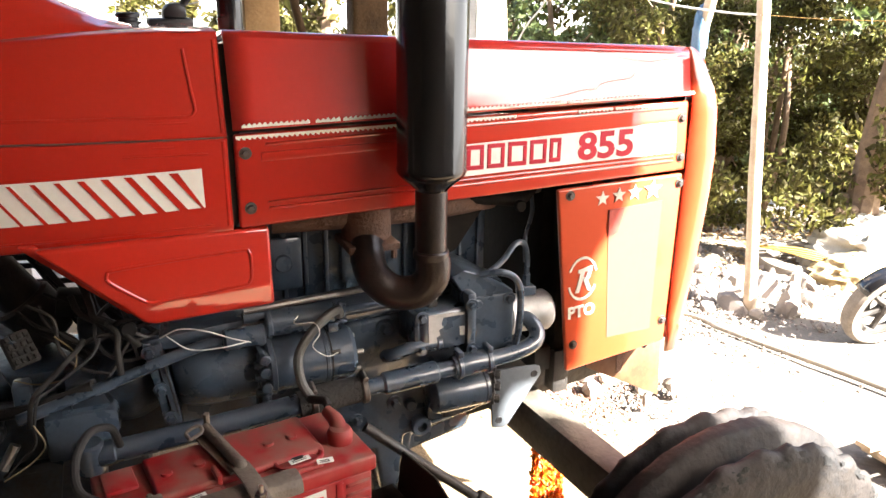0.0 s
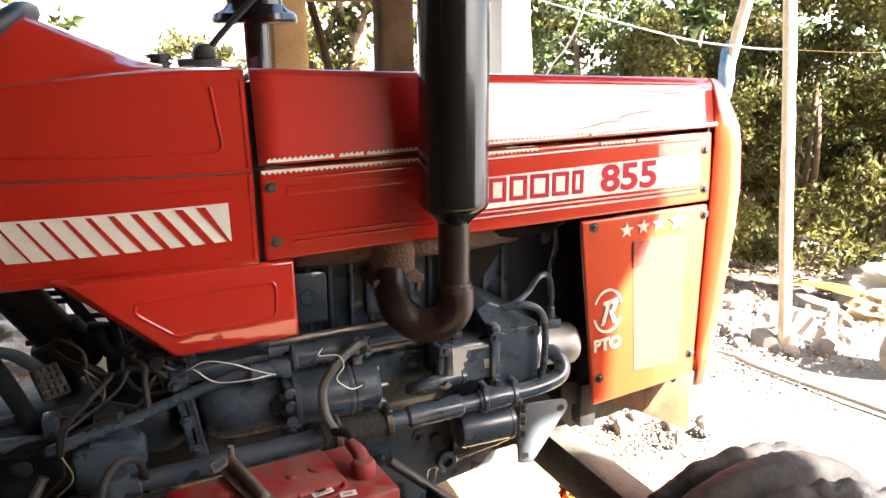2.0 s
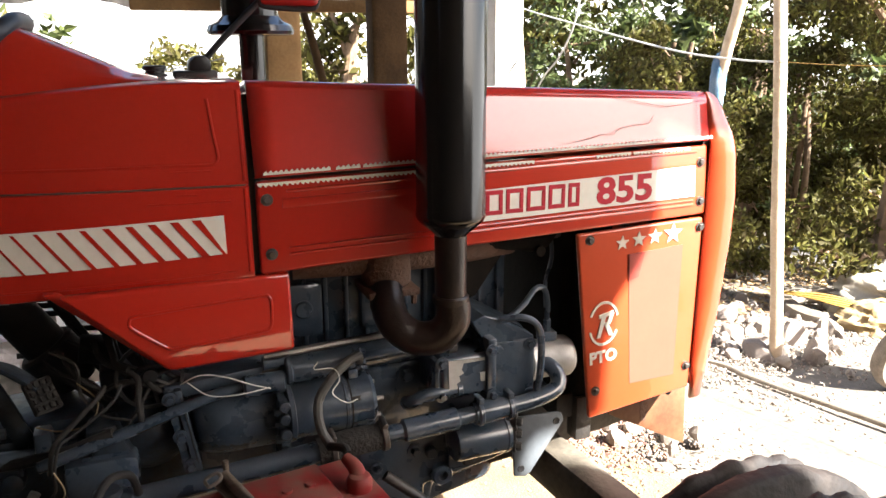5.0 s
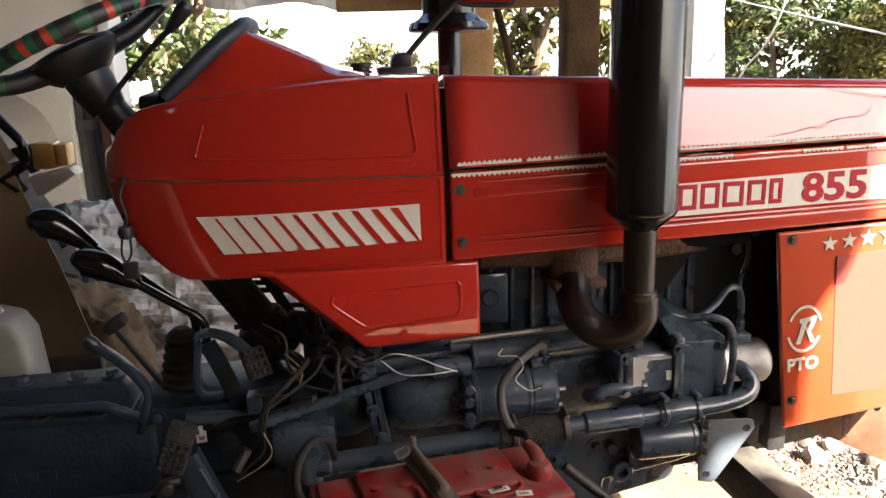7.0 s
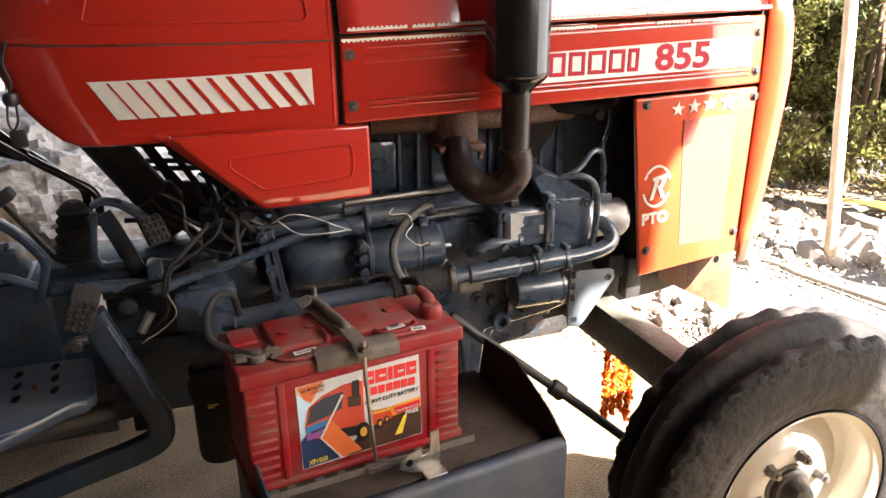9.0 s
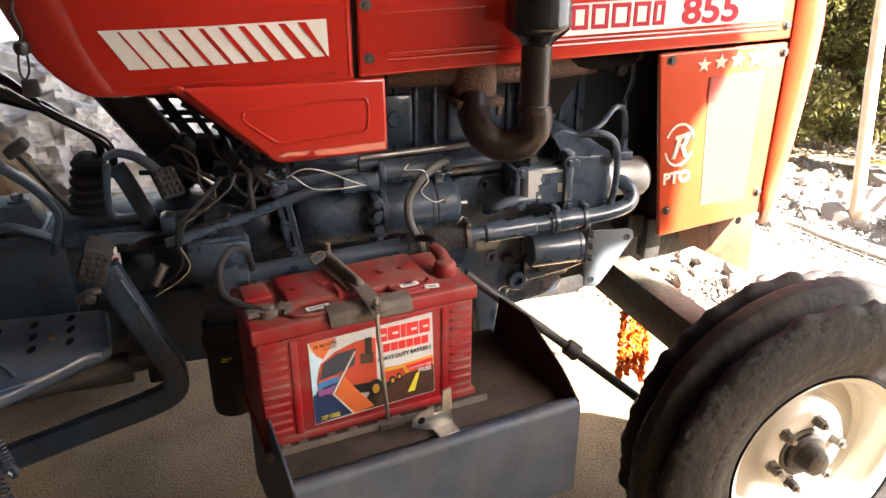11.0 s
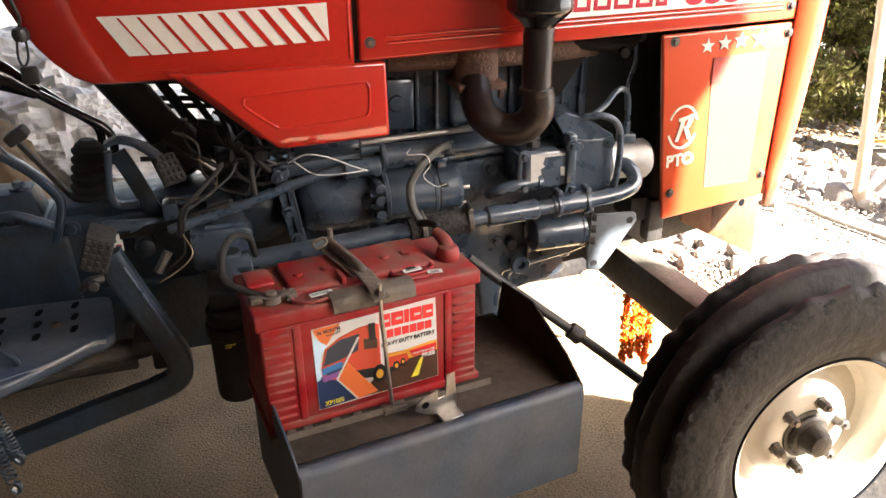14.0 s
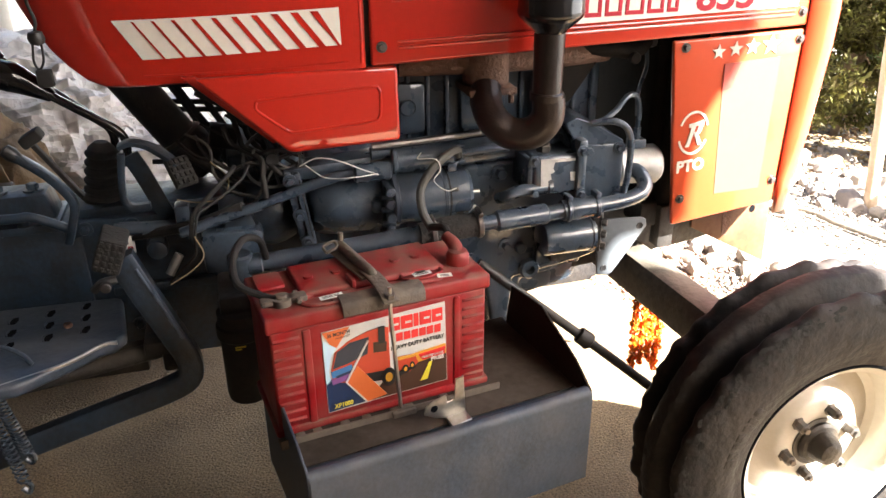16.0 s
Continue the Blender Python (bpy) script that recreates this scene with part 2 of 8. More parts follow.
LIMEWASH = material("limewashed_pillar", (0.75, 0.73, 0.68), 0.85, second=(0.62, 0.58, 0.5), scale=6, amount=0.6, bump=0.2)
ROOFING = material("smoky_roof_boards", (0.05, 0.038, 0.028), 0.85, second=(0.03, 0.023, 0.018), scale=6, amount=0.8, bump=0.3)
PALE_GREY = material("pale_blue_grey_paint", (0.105, 0.115, 0.125), 0.5, second=(0.07, 0.078, 0.088), scale=20, amount=0.7, bump=0.06)
AXLE = material("dusty_olive_axle_paint", (0.080, 0.068, 0.050), 0.6, second=(0.026, 0.023, 0.019), scale=14, amount=1.0, fine=70, grit=0.8, bump=0.25, bump_scale=60, dust=(0.26, 0.215, 0.165), dust_amount=0.9, dust_scale=7)
# Near-black that puts the bay's shade into the radiator and shroud colour.
SHADED_BAY = material("sooty_radiator", (0.008, 0.007, 0.006), 0.9, second=(0.016, 0.012, 0.009), scale=20, amount=0.7, bump=0.2, spec=0.1)
HOLE = material("dark_hole", (0.004, 0.004, 0.005), 0.9, bump=0.0, spec=0.1)
# Darker, dirtier engine paint; shade round the driver's area is put into its colour.
SHADED_ENGINE = material("greasy_blue_grey_castings", (0.014, 0.031, 0.055), 0.34, second=(0.009, 0.012, 0.016), scale=13, amount=1.0, fine=110, grit=0.7, bump=0.22, bump_scale=60, dust=(0.080, 0.076, 0.070), dust_amount=0.25, dust_scale=24)
FOOT = material("scuffed_footplate_paint", (0.029, 0.047, 0.073), 0.36, second=(0.014, 0.022, 0.034), scale=16, amount=0.9, bump=0.15, bump_scale=60, dust=(0.22, 0.20, 0.18), dust_amount=0.35, dust_scale=12)
SHEET = material("white_woven_plastic", (0.70, 0.685, 0.66), 0.42, second=(0.56, 0.54, 0.51), scale=7, amount=0.5, bump=1.0, bump_scale=26, relief=0.022, translucent=0.12)


def crease(mat, scale):
    """Swaps the soft relief of a sheet for the sharp facets of crumpled plastic."""
    n, l = mat.node_tree.nodes, mat.node_tree.links
    tc, warp, mix, cell, small, add = [n.new("ShaderNode" + k) for k in ("TexCoord", "TexNoise", "VectorMath", "TexVoronoi", "TexVoronoi", "Math")]
    warp.inputs["Scale"].default_value = scale * 0.4
    mix.operation, add.operation = "MULTIPLY_ADD", "MULTIPLY_ADD"
    mix.inputs[1].default_value = (0.12, 0.12, 0.12)
    cell.inputs["Scale"].default_value, small.inputs["Scale"].default_value = scale, scale * 2.6
    add.inputs[1].default_value = 0.4
    l.new(tc.outputs["Object"], warp.inputs["Vector"])
    l.new(warp.outputs["Color"], mix.inputs[0])
    l.new(tc.outputs["Object"], mix.inputs[2])
    l.new(mix.outputs[0], cell.inputs["Vector"])
    l.new(mix.outputs[0], small.inputs["Vector"])
    l.new(small.outputs["Distance"], add.inputs[0])
    l.new(cell.outputs["Distance"], add.inputs[2])
    l.new(add.outputs[0], n["Bump"].inputs["Height"])


crease(SHEET, 11.0)
SACK = material("tan_sack_cloth", (0.185, 0.125, 0.066), 0.9, second=(0.11, 0.072, 0.038), scale=9, amount=0.8, bump=0.3, bump_scale=150)
TAN_SHEET = material("tan_tarpaulin", (0.34, 0.26, 0.14), 0.6, second=(0.24, 0.15, 0.05), scale=5, amount=0.7, bump=0.2)
YELLOW_ROPE = material("ochre_webbing", (0.33, 0.19, 0.035), 0.7, second=(0.22, 0.12, 0.03), scale=20, amount=0.6, bump=0.2)
GARLAND = material("orange_marigold", (0.90, 0.36, 0.02), 0.7, second=(0.85, 0.14, 0.01), scale=50, amount=0.8, bump=0.2, island=0.35, translucent=0.3)
WIRE_WHITE = material("white_cable", (0.62, 0.60, 0.55), 0.5, bump=0.0)
HOSE_GREY = material("grey_garden_hose", (0.30, 0.26, 0.20), 0.6, second=(0.2, 0.16, 0.12), scale=10, amount=0.7, bump=0.1)
BARK = material("tree_bark", (0.25, 0.165, 0.10), 0.95, second=(0.12, 0.078, 0.050), scale=14, amount=0.9, bump=0.8, bump_scale=30)
LEAF = material("green_leaves", (0.112, 0.098, 0.026), 0.6, second=(0.070, 0.066, 0.016), scale=2, amount=0.8, bump=0.0, island=0.55, translucent=0.5, spec=0.25)
LEAF_DARK = material("dark_green_leaves", (0.10, 0.12, 0.035), 0.5, second=(0.06, 0.08, 0.025), scale=2, amount=0.8, bump=0.0, island=0.5, translucent=0.35)
LITTER = material("dry_leaf_litter", (0.30, 0.20, 0.10), 0.9, second=(0.18, 0.11, 0.06), scale=4, amount=0.8, bump=0.0, island=0.5)
ORANGE_BLOCK = material("amber_lens", (0.60, 0.33, 0.07), 0.3, second=(0.45, 0.24, 0.05), scale=20, amount=0.5, bump=0.05, coat=0.4)
NAVY = material("navy_dash_panel", (0.014, 0.020, 0.032), 0.5, bump=0.03)
BLUE_CLOTH = material("blue_rag", (0.035, 0.11, 0.20), 0.8, second=(0.40, 0.42, 0.42), scale=9, amount=0.4, bump=0.2)
MIRROR_BACK = material("red_mirror_shell", (0.45, 0.02, 0.015), 0.3, bump=0.0, coat=0.4)
TAPE_GREEN = material("green_grip_tape", (0.02, 0.10, 0.045), 0.4, second=(0.01, 0.05, 0.03), scale=30, amount=0.7, bump=0.05)
TAPE_RED = material("red_grip_tape", (0.50, 0.05, 0.03), 0.4, bump=0.05)
INK = {k: material("ink_" + k, v, 0.45, bump=0.0, second=[c * 0.8 for c in v], scale=30, amount=0.4) for k, v in dict(
    white=(0.52, 0.51, 0.49), red=(0.62, 0.02, 0.02), orange=(0.60, 0.13, 0.03), truck=(0.50, 0.055, 0.022), glass=(0.022, 0.030, 0.045), amber=(0.62, 0.30, 0.03), navy=(0.02, 0.035, 0.09),
    blue=(0.04, 0.16, 0.36), sky=(0.45, 0.62, 0.75), black=(0.015, 0.015, 0.015), yellow=(0.8, 0.65, 0.05), brown=(0.065, 0.030, 0.016), purple=(0.25, 0.08, 0.25)).items()}


# ---- building blocks ----
def thing(name, label, category, group="", kind="", at=(0, 0, 0), m=None):
    ob = new(name)
    ob.empty_display_size = 0.05
    ob.matrix_world = m if m else Matrix.Translation(at)
    return tagged(ob, label, category, group, kind)


def part(name, bm, mat, parent=None, label="", sharp=35):
    me = bpy.data.meshes.new(name)
    bmesh.ops.recalc_face_normals(bm, faces=bm.faces)
    for f in bm.faces:
        f.smooth = True
    bm.to_mesh(me)
    bm.free()
    me.set_sharp_from_angle(angle=radians(sharp))
    me.materials.append(mat)
    ob = new(name, me)
    ob.parent = parent
    if label:
        ob["label"] = label
    return ob


def bevel(bm, faces, width, seg=2, angle=25):
    edges = [e for e in {e for f in faces for e in f.edges} if len(e.link_faces) == 2 and e.calc_face_angle(0) > radians(angle)]
    if width and edges:
        bmesh.ops.bevel(bm, geom=edges, offset=width, segments=seg, affect="EDGES", profile=0.5, clamp_overlap=True)


def box(bm, lo, hi, r=0.0, m=None, seg=2):
    lo, hi = Vector(lo), Vector(hi)
    c, s = (lo + hi) / 2, hi - lo
    mm = Matrix.Translation(c) @ Matrix.Diagonal((*s, 1))
    got = bmesh.ops.create_cube(bm, size=1, matrix=mm)["verts"]
    tmp = list({f for v in got for f in v.link_faces})
    if r:
        before = set(bm.verts) - set(got)
        bevel(bm, tmp, r, seg)
        got = [v for v in bm.verts if v not in before]
    if m:
        bmesh.ops.transform(bm, matrix=m, verts=got)
    return bm


def prism(bm, pts, a, b, axis="y", r=0.0, seg=2):
    """A flat outline, swept from a to b along an axis. pts are (x, z) for y, (x, y) for z, (y, z) for x."""
    put = {"y": lambda p, k: (p[0], k, p[1]), "z": lambda p, k: (p[0], p[1], k), "x": lambda p, k: (k, p[0], p[1])}[axis]
    v0, v1 = [bm.verts.new(put(p, a)) for p in pts], [bm.verts.new(put(p, b)) for p in pts]
    n = len(pts)
    faces = [bm.faces.new(v0), bm.faces.new(v1[::-1])] + [bm.faces.new((v0[i], v1[i], v1[(i + 1) % n], v0[(i + 1) % n])) for i in range(n)]
    bmesh.ops.recalc_face_normals(bm, faces=faces)
    bevel(bm, faces, r, seg)
    return bm


def smooth_path(pts, steps=6):
    pts = [Vector(p) for p in pts]
    if len(pts) < 3:
        return pts
    ext = [2 * pts[0] - pts[1]] + pts + [2 * pts[-1] - pts[-2]]
    out = []
    for i in range(1, len(ext) - 2):
        p0, p1, p2, p3 = ext[i - 1:i + 3]
        for k in range(steps):
            t = k / steps
            out.append(0.5 * (2 * p1 + (p2 - p0) * t + (2 * p0 - 5 * p1 + 4 * p2 - p3) * t * t + (3 * p1 - p0 - 3 * p2 + p3) * t ** 3))
    return out + [pts[-1]]


def tube(bm, pts, r, n=12, steps=6, flat=None, up=(0, 0, 1)):
    """A pipe along a smooth path; r is one radius or one for each point; flat=(a, b) gives an a x b bar with soft corners."""
    raw = [Vector(p) for p in pts]
    path = smooth_path(raw, steps)
    rad = [r] * len(path) if not isinstance(r, (list, tuple)) else [float(np.interp(i / (len(path) - 1) * (len(raw) - 1), range(len(raw)), r)) for i in range(len(path))]
    rings, nrm = [], None
    for i, p in enumerate(path):
        d = (path[min(i + 1, len(path) - 1)] - path[max(i - 1, 0)]).normalized()
        if flat:
            nrm = Vector(up)
        if nrm is None:
            nrm = Vector((0, 0, 1)) if abs(d.z) < 0.9 else Vector((0, 1, 0))
        nrm = (nrm - d * nrm.dot(d)).normalized()
        s = d.cross(nrm)
        ring = []
        for k in range(n):
            a = 2 * math.pi * (k + 0.5) / n
            c, q = math.cos(a), math.sin(a)
            if flat:
                c, q = (math.copysign(abs(c) ** 0.35, c), math.copysign(abs(q) ** 0.35, q))
                ring.append(bm.verts.new(p + nrm * c * flat[0] / 2 + s * q * flat[1] / 2))
            else:
                ring.append(bm.verts.new(p + (nrm * c + s * q) * rad[i]))
        rings.append(ring)
    for a, b in zip(rings, rings[1:]):
        for k in range(n):
            bm.faces.new((a[k], a[(k + 1) % n], b[(k + 1) % n], b[k]))
    bm.faces.new(rings[0][::-1])
    bm.faces.new(rings[-1])
    return bm


def lathe(bm, profile, m=None, n=28, start=0.0, turn=2 * math.pi):
    """A profile of (radius, height) turned round the local z axis."""
    m = m or Matrix()
    full = abs(turn - 2 * math.pi) < 1e-6
    cols = n if full else n + 1
    grid = [[bm.verts.new(m @ Vector((r * math.cos(start + turn * k / n), r * math.sin(start + turn * k / n), h))) for r, h in profile] for k in range(cols)]
    for k in range(n):
        a, b = grid[k], grid[(k + 1) % cols]
        for i in range(len(profile) - 1):
            bm.faces.new((a[i], b[i], b[i + 1], a[i + 1]))
    bmesh.ops.remove_doubles(bm, verts=[v for c in grid for v in c], dist=1e-5)
    return bm


def axis_m(p, d):
    """A pose at p whose z axis points along d."""
    return Matrix.Translation(p) @ Vector(d).to_track_quat("Z", "Y").to_matrix().to_4x4()


def can(bm, p, d, r, h, edge=0.004, n=24):
    """A closed cylinder with softened rims from p along d."""
    e = min(edge, h / 3, r / 2)
    return lathe(bm, [(0, 0), (r - e, 0), (r, e), (r, h - e), (r - e, h), (0, h)], axis_m(p, d), n)


def bolt(bm, p, d, r=0.008, h=0.006):
    """A hexagon head on a washer."""
    lathe(bm, [(0, 0), (r * 1.6, 0), (r * 1.6, h * 0.35), (0, h * 0.35)], axis_m(p, d), 14)
    lathe(bm, [(0, 0), (r, 0), (r, h), (r * 0.8, h * 1.25), (0, h * 1.25)], axis_m(p, d), 6)
    return bm


def loft(bm, sections, close_ends=True, ring=False):
    rows = [[bm.verts.new(p) for p in s] for s in sections]
    n = len(rows[0])
    for a, b in zip(rows, rows[1:]):
        for k in range(n if ring else n - 1):
            bm.faces.new((a[k], a[(k + 1) % n], b[(k + 1) % n], b[k]))
    if close_ends and ring:
        bm.faces.new(rows[0][::-1])
        bm.faces.new(rows[-1])
    return bm


FACE_OUT = Matrix(((1, 0, 0, 0), (0, 0, -1, 0), (0, 1, 0, 0), (0, 0, 0, 1)))


def lettering(name, body, size, m, mat, parent, label="", bold=0.0, width=None):
    cu = bpy.data.curves.new(name, "FONT")
    cu.body, cu.size, cu.extrude, cu.offset, cu.resolution_u = body, size, 0.0006, bold, 3
    tmp = bpy.data.objects.new(name, cu)
    scene.collection.objects.link(tmp)
    me = bpy.data.meshes.new_from_object(tmp.evaluated_get(bpy.context.evaluated_depsgraph_get()))
    bpy.data.objects.remove(tmp)
    if width:
        xs = [v.co.x for v in me.vertices]
        k = width / (max(xs) - min(xs))
        x0 = min(xs)
        for v in me.vertices:
            v.co.x = (v.co.x - x0) * k
    me.transform(m)
    me.materials.clear()
    me.materials.append(mat)
    ob = new(name, me)
    ob.parent = parent
    if label:
        ob["label"] = label
    return ob


def ground_z(x, y):
    s = 0.8 * x + 0.6 * y
    return max(-2.4, -0.17 * max(0.0, s - 1.5))


# ---- setting ----
def graded(near, far, n):
    k = np.linspace(-1, 1, n)
    return np.sinh(k * 5.0) / math.sinh(5.0) * far + k * near


def build_ground():
    xs, ys = graded(7, 600, 150), graded(7, 600, 150)
    verts, faces = [], []
    for j, y in enumerate(ys):
        for i, x in enumerate(xs):
            z = ground_z(x, y) - 0.02
            if x > 1.3 or y > 2.3:
                z += 0.05 * noise.noise((x * 1.1, y * 1.1, 0)) + 0.02 * noise.noise((x * 4, y * 4, 3))
            verts.append((x, y, z))
    w = len(xs)
    for j in range(w - 1):
        for i in range(w - 1):
            faces.append((j * w + i, j * w + i + 1, (j + 1) * w + i + 1, (j + 1) * w + i))
    me = bpy.data.meshes.new("ground")
    me.from_pydata(verts, [], faces)
    me.polygons.foreach_set("use_smooth", [True] * len(faces))
    me.materials.append(SOIL)
    tagged(new("ground", me), "dry pale soil of a yard falling away from the shed", "ground", kind="structure")


build_ground()
bm = bmesh.new()
prism(bm, [(-5, -4.6), (2.2, -4.6), (1.75, -1.2), (1.35, 0.4), (1.0, 2.4), (-5, 2.4)], -0.12, 0.0, "z", 0.01)
tagged(part("floor", bm, CONCRETE), "worn brown-grey concrete floor of the shed, dusty and stained", "floor", kind="structure")

# Unseen roof, shaped for its shade: flat over the tractor, pitched up towards the south to leave sky for the bonnet to
# reflect; its open edge runs from front right to back left and is fitted to throw the slanting shade over the bonnet.
E0, ED = Vector((2.49, -2.63)), Vector((-0.39, 0.92)).normalized()
# Edge offsets chosen so that sun and shade fall in the wanted places.
broken = ((-3.12, 0.06), (-2.98, 0.0), (-2.86, 0.0), (-2.84, -0.13), (-2.70, -0.12), (-2.69, 0.02), (-2.673, 0.015), (-2.588, -0.013), (-2.529, -0.031), (-2.461, -0.047), (-2.43, -0.037), (-2.376, -0.019), (-2.306, -0.008), (-2.257, -0.026), (-2.214, -0.044), (-2.166, -0.066), (-2.127, -0.095), (-2.103, -0.115), (-2.110, -0.05), (-2.140, 0.02), (-2.12, 0.35), (-1.70, 0.35), (-1.66, 0.0), (-1.2, 0.0), (-0.62, 0.0), (-0.58, 1.22), (1.0, 0.80), (1.02, 0.01), (1.85, 0.0))
edge = [(E0.x + (y - E0.y) * ED.x / ED.y + off, y) for y, off in broken]
bm = bmesh.new()
prism(bm, [(-5.2, -3.12)] + edge + [(-5.2, 1.85)], 3.2, 3.28, "z")
pitch = ((-5.2, -3.12, 3.2), (2.76, -3.12, 3.2), (2.91, -3.35, 3.36), (3.79, -4.73, 4.26), (4.74, -6.25, 5.24), (-5.2, -6.25, 5.24))
low = [bm.verts.new(p) for p in pitch]
high = [bm.verts.new((x, y, z + 0.08)) for x, y, z in pitch]
bm.faces.new(low), bm.faces.new(high[::-1])
for i in range(6):
    bm.faces.new((low[i], low[(i + 1) % 6], high[(i + 1) % 6], high[i]))
tagged(part("ceiling", bm, ROOFING), "dark boards of the unseen shed roof, shaped for its shade", "roof", kind="structure")
# Unseen wall, added and sized to hold back light and shape the bonnet's reflection.
bm = bmesh.new()
box(bm, (-5.2, -3.85, -0.1), (1.40, -3.7, 3.55), 0.01)
box(bm, (1.40, -3.85, -1.0), (4.4, -3.7, 1.97), 0.01)
tagged(part("wall_south", bm, MUD_WALL), "plain brown wall added out of view to close the shed", "wall", kind="structure")
# Unseen wall added to close the shed on the west.
bm = bmesh.new()
box(bm, (-5.2, -3.7, -0.1), (-5.05, 2.3, 3.2), 0.01)
tagged(part("wall_west", bm, MUD_WALL), "plain brown wall added out of view to close the shed", "wall", kind="structure")


def build_house_wall():
    """The house behind the steering wheel: plaster between a dark doorway and a grey boarded door."""
    bm = bmesh.new()
    box(bm, (-5.05, 2.3, -0.1), (-2.53, 2.5, 2.6), 0.01)
    box(bm, (-2.53, 2.3, 1.95), (-1.70, 2.5, 2.6), 0.0)
    box(bm, (-1.70, 2.3, -0.1), (-1.42, 2.5, 2.6), 0.0)
    box(bm, (-1.42, 2.3, 1.50), (-1.245, 2.5, 2.6), 0.0)
    tagged(part("wall_north", bm, PLASTER), "cream plastered house wall with scuffed paint", "wall", kind="structure")
    bm = bmesh.new()
    box(bm, (-1.245, 2.27, -0.1), (-1.186, 2.52, 2.6), 0.012)
    tagged(part("wall_end", bm, LIMEWASH), "whitewashed corner post at the end of the house wall", "wall", kind="structure")
    door = thing("door_1", "dark grey boarded wooden door in a brown frame", "door", kind="structure", at=(-1.42, 2.36, 0))
    for x in (0.0, 0.042, 0.084):
        bm = bmesh.new()
        box(bm, (x + 0.002, 0, 0.02), (x + 0.040, 0.03, 1.44), 0.004)
        part("plank", bm, SHUTTER, door)
    for z in (0.55, 1.05):
        bm = bmesh.new()
        box(bm, (0.004, -0.018, z), (0.124, -0.002, z + 0.05), 0.003)
        part("ledge", bm, SHUTTER, door)
    bm = bmesh.new()
    box(bm, (0.128, -0.07, 0.0), (0.172, 0.06, 1.45), 0.006)
    part("jamb", bm, FRAME_WOOD, door, "brown varnished door frame")
    bm = bmesh.new()
    box(bm, (-0.02, -0.075, 1.452), (0.172, 0.06, 1.498), 0.005)
    part("lintel", bm, FRAME_WOOD, door)
    dark = thing("door_2", "dark brown wooden door standing in shade", "door", kind="structure", at=(-2.53, 2.40, 0))
    for k in range(5):
        bm = bmesh.new()
        box(bm, (0.002 + 0.150 * k, 0, 0.0), (0.148 + 0.150 * k, 0.03, 1.94), 0.004)
        part("plank", bm, FRAME_WOOD, dark)
    bm = bmesh.new()
    box(bm, (0.755, -0.14, 0.0), (0.825, 0.06, 1.945), 0.006)
    part("jamb", bm, FRAME_WOOD, dark)


build_house_wall()
bm = bmesh.new()
box(bm, (-1.30, 2.26, 2.6), (0.60, 2.38, 2.70), 0.01)
tagged(part("beam", bm, POST_WOOD), "weathered timber beam from the house wall to the posts", "beam")


def build_post(x, y, wx, wy, mat, label, top=2.6, lean=(0, 0)):
    bm = bmesh.new()
    z0 = ground_z(x, y) - 0.15
    rows = []
    for k in range(14):
        t = k / 13
        z = z0 + (top - z0) * t
        ring = []
        for a in range(16):
            c, s = math.cos(2 * math.pi * (a + 0.5) / 16), math.sin(2 * math.pi * (a + 0.5) / 16)
            q = 0.22
            jit = 1 + 0.05 * noise.noise((c * 2 + x, s * 2, z * 2.2))
            ring.append((x + lean[0] * t + math.copysign(abs(c) ** q, c) * wx / 2 * jit, y + lean[1] * t + math.copysign(abs(s) ** q, s) * wy / 2 * jit, z))
        rows.append(ring)
    loft(bm, rows, True, True)
    return tagged(part("post", bm, mat), label, "post", "posts at the back of the shed")


build_post(0.42, 1.75, 0.15, 0.15, PILLAR, "rough brown concrete pillar at the back of the shed")
build_post(0.885, 1.75, 0.16, 0.12, POST_WOOD, "dark weathered timber post at the back of the shed")
build_post(1.50, 1.85, 0.155, 0.15, LIMEWASH, "sunlit whitewashed pillar at the back of the shed")


def build_pole(name, pts, r, mat, label, category="pole", knots=True):
    bm = bmesh.new()
    path = smooth_path(pts, 8)
    tube(bm, [p + Vector((0.004 * noise.noise(p * 5), 0.004 * noise.noise(p * 5 + Vector((9, 0, 0))), 0)) for p in path], [r * (1 + (0.10 * noise.noise(p * 6) if knots else 0)) for p in path], 12, 2)
    return tagged(part(name, bm, mat), label, category)




def build_backdrop():
    """A plain glowing white ring, added beyond the ground that can be made out to whiten the horizon."""
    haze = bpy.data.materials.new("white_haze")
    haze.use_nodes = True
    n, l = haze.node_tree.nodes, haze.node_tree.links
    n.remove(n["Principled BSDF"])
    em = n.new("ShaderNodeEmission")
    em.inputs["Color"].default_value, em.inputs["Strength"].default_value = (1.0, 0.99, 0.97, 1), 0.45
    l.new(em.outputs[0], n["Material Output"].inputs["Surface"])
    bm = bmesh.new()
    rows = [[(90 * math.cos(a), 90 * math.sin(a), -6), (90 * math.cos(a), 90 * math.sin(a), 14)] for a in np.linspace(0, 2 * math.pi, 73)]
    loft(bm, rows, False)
    tagged(part("backdrop", bm, haze), "added glowing white ring that whitens the horizon", "haze", kind="structure")


build_backdrop()


# ---- the tractor ----
tractor = thing("tractor", "red farm tractor with blue-grey engine parked under a shed", "tractor")
YP = -0.325


def cowl_w(x):
    return float(np.interp(x, [-0.645, -0.639, -0.626, -0.600, -0.555, -0.50, -0.46, -0.38, -0.28, -0.18, -0.07, -0.03], [0.06, 0.115, 0.160, 0.192, 0.217, 0.240, 0.253, 0.276, 0.297, 0.310, 0.320, 0.321]))


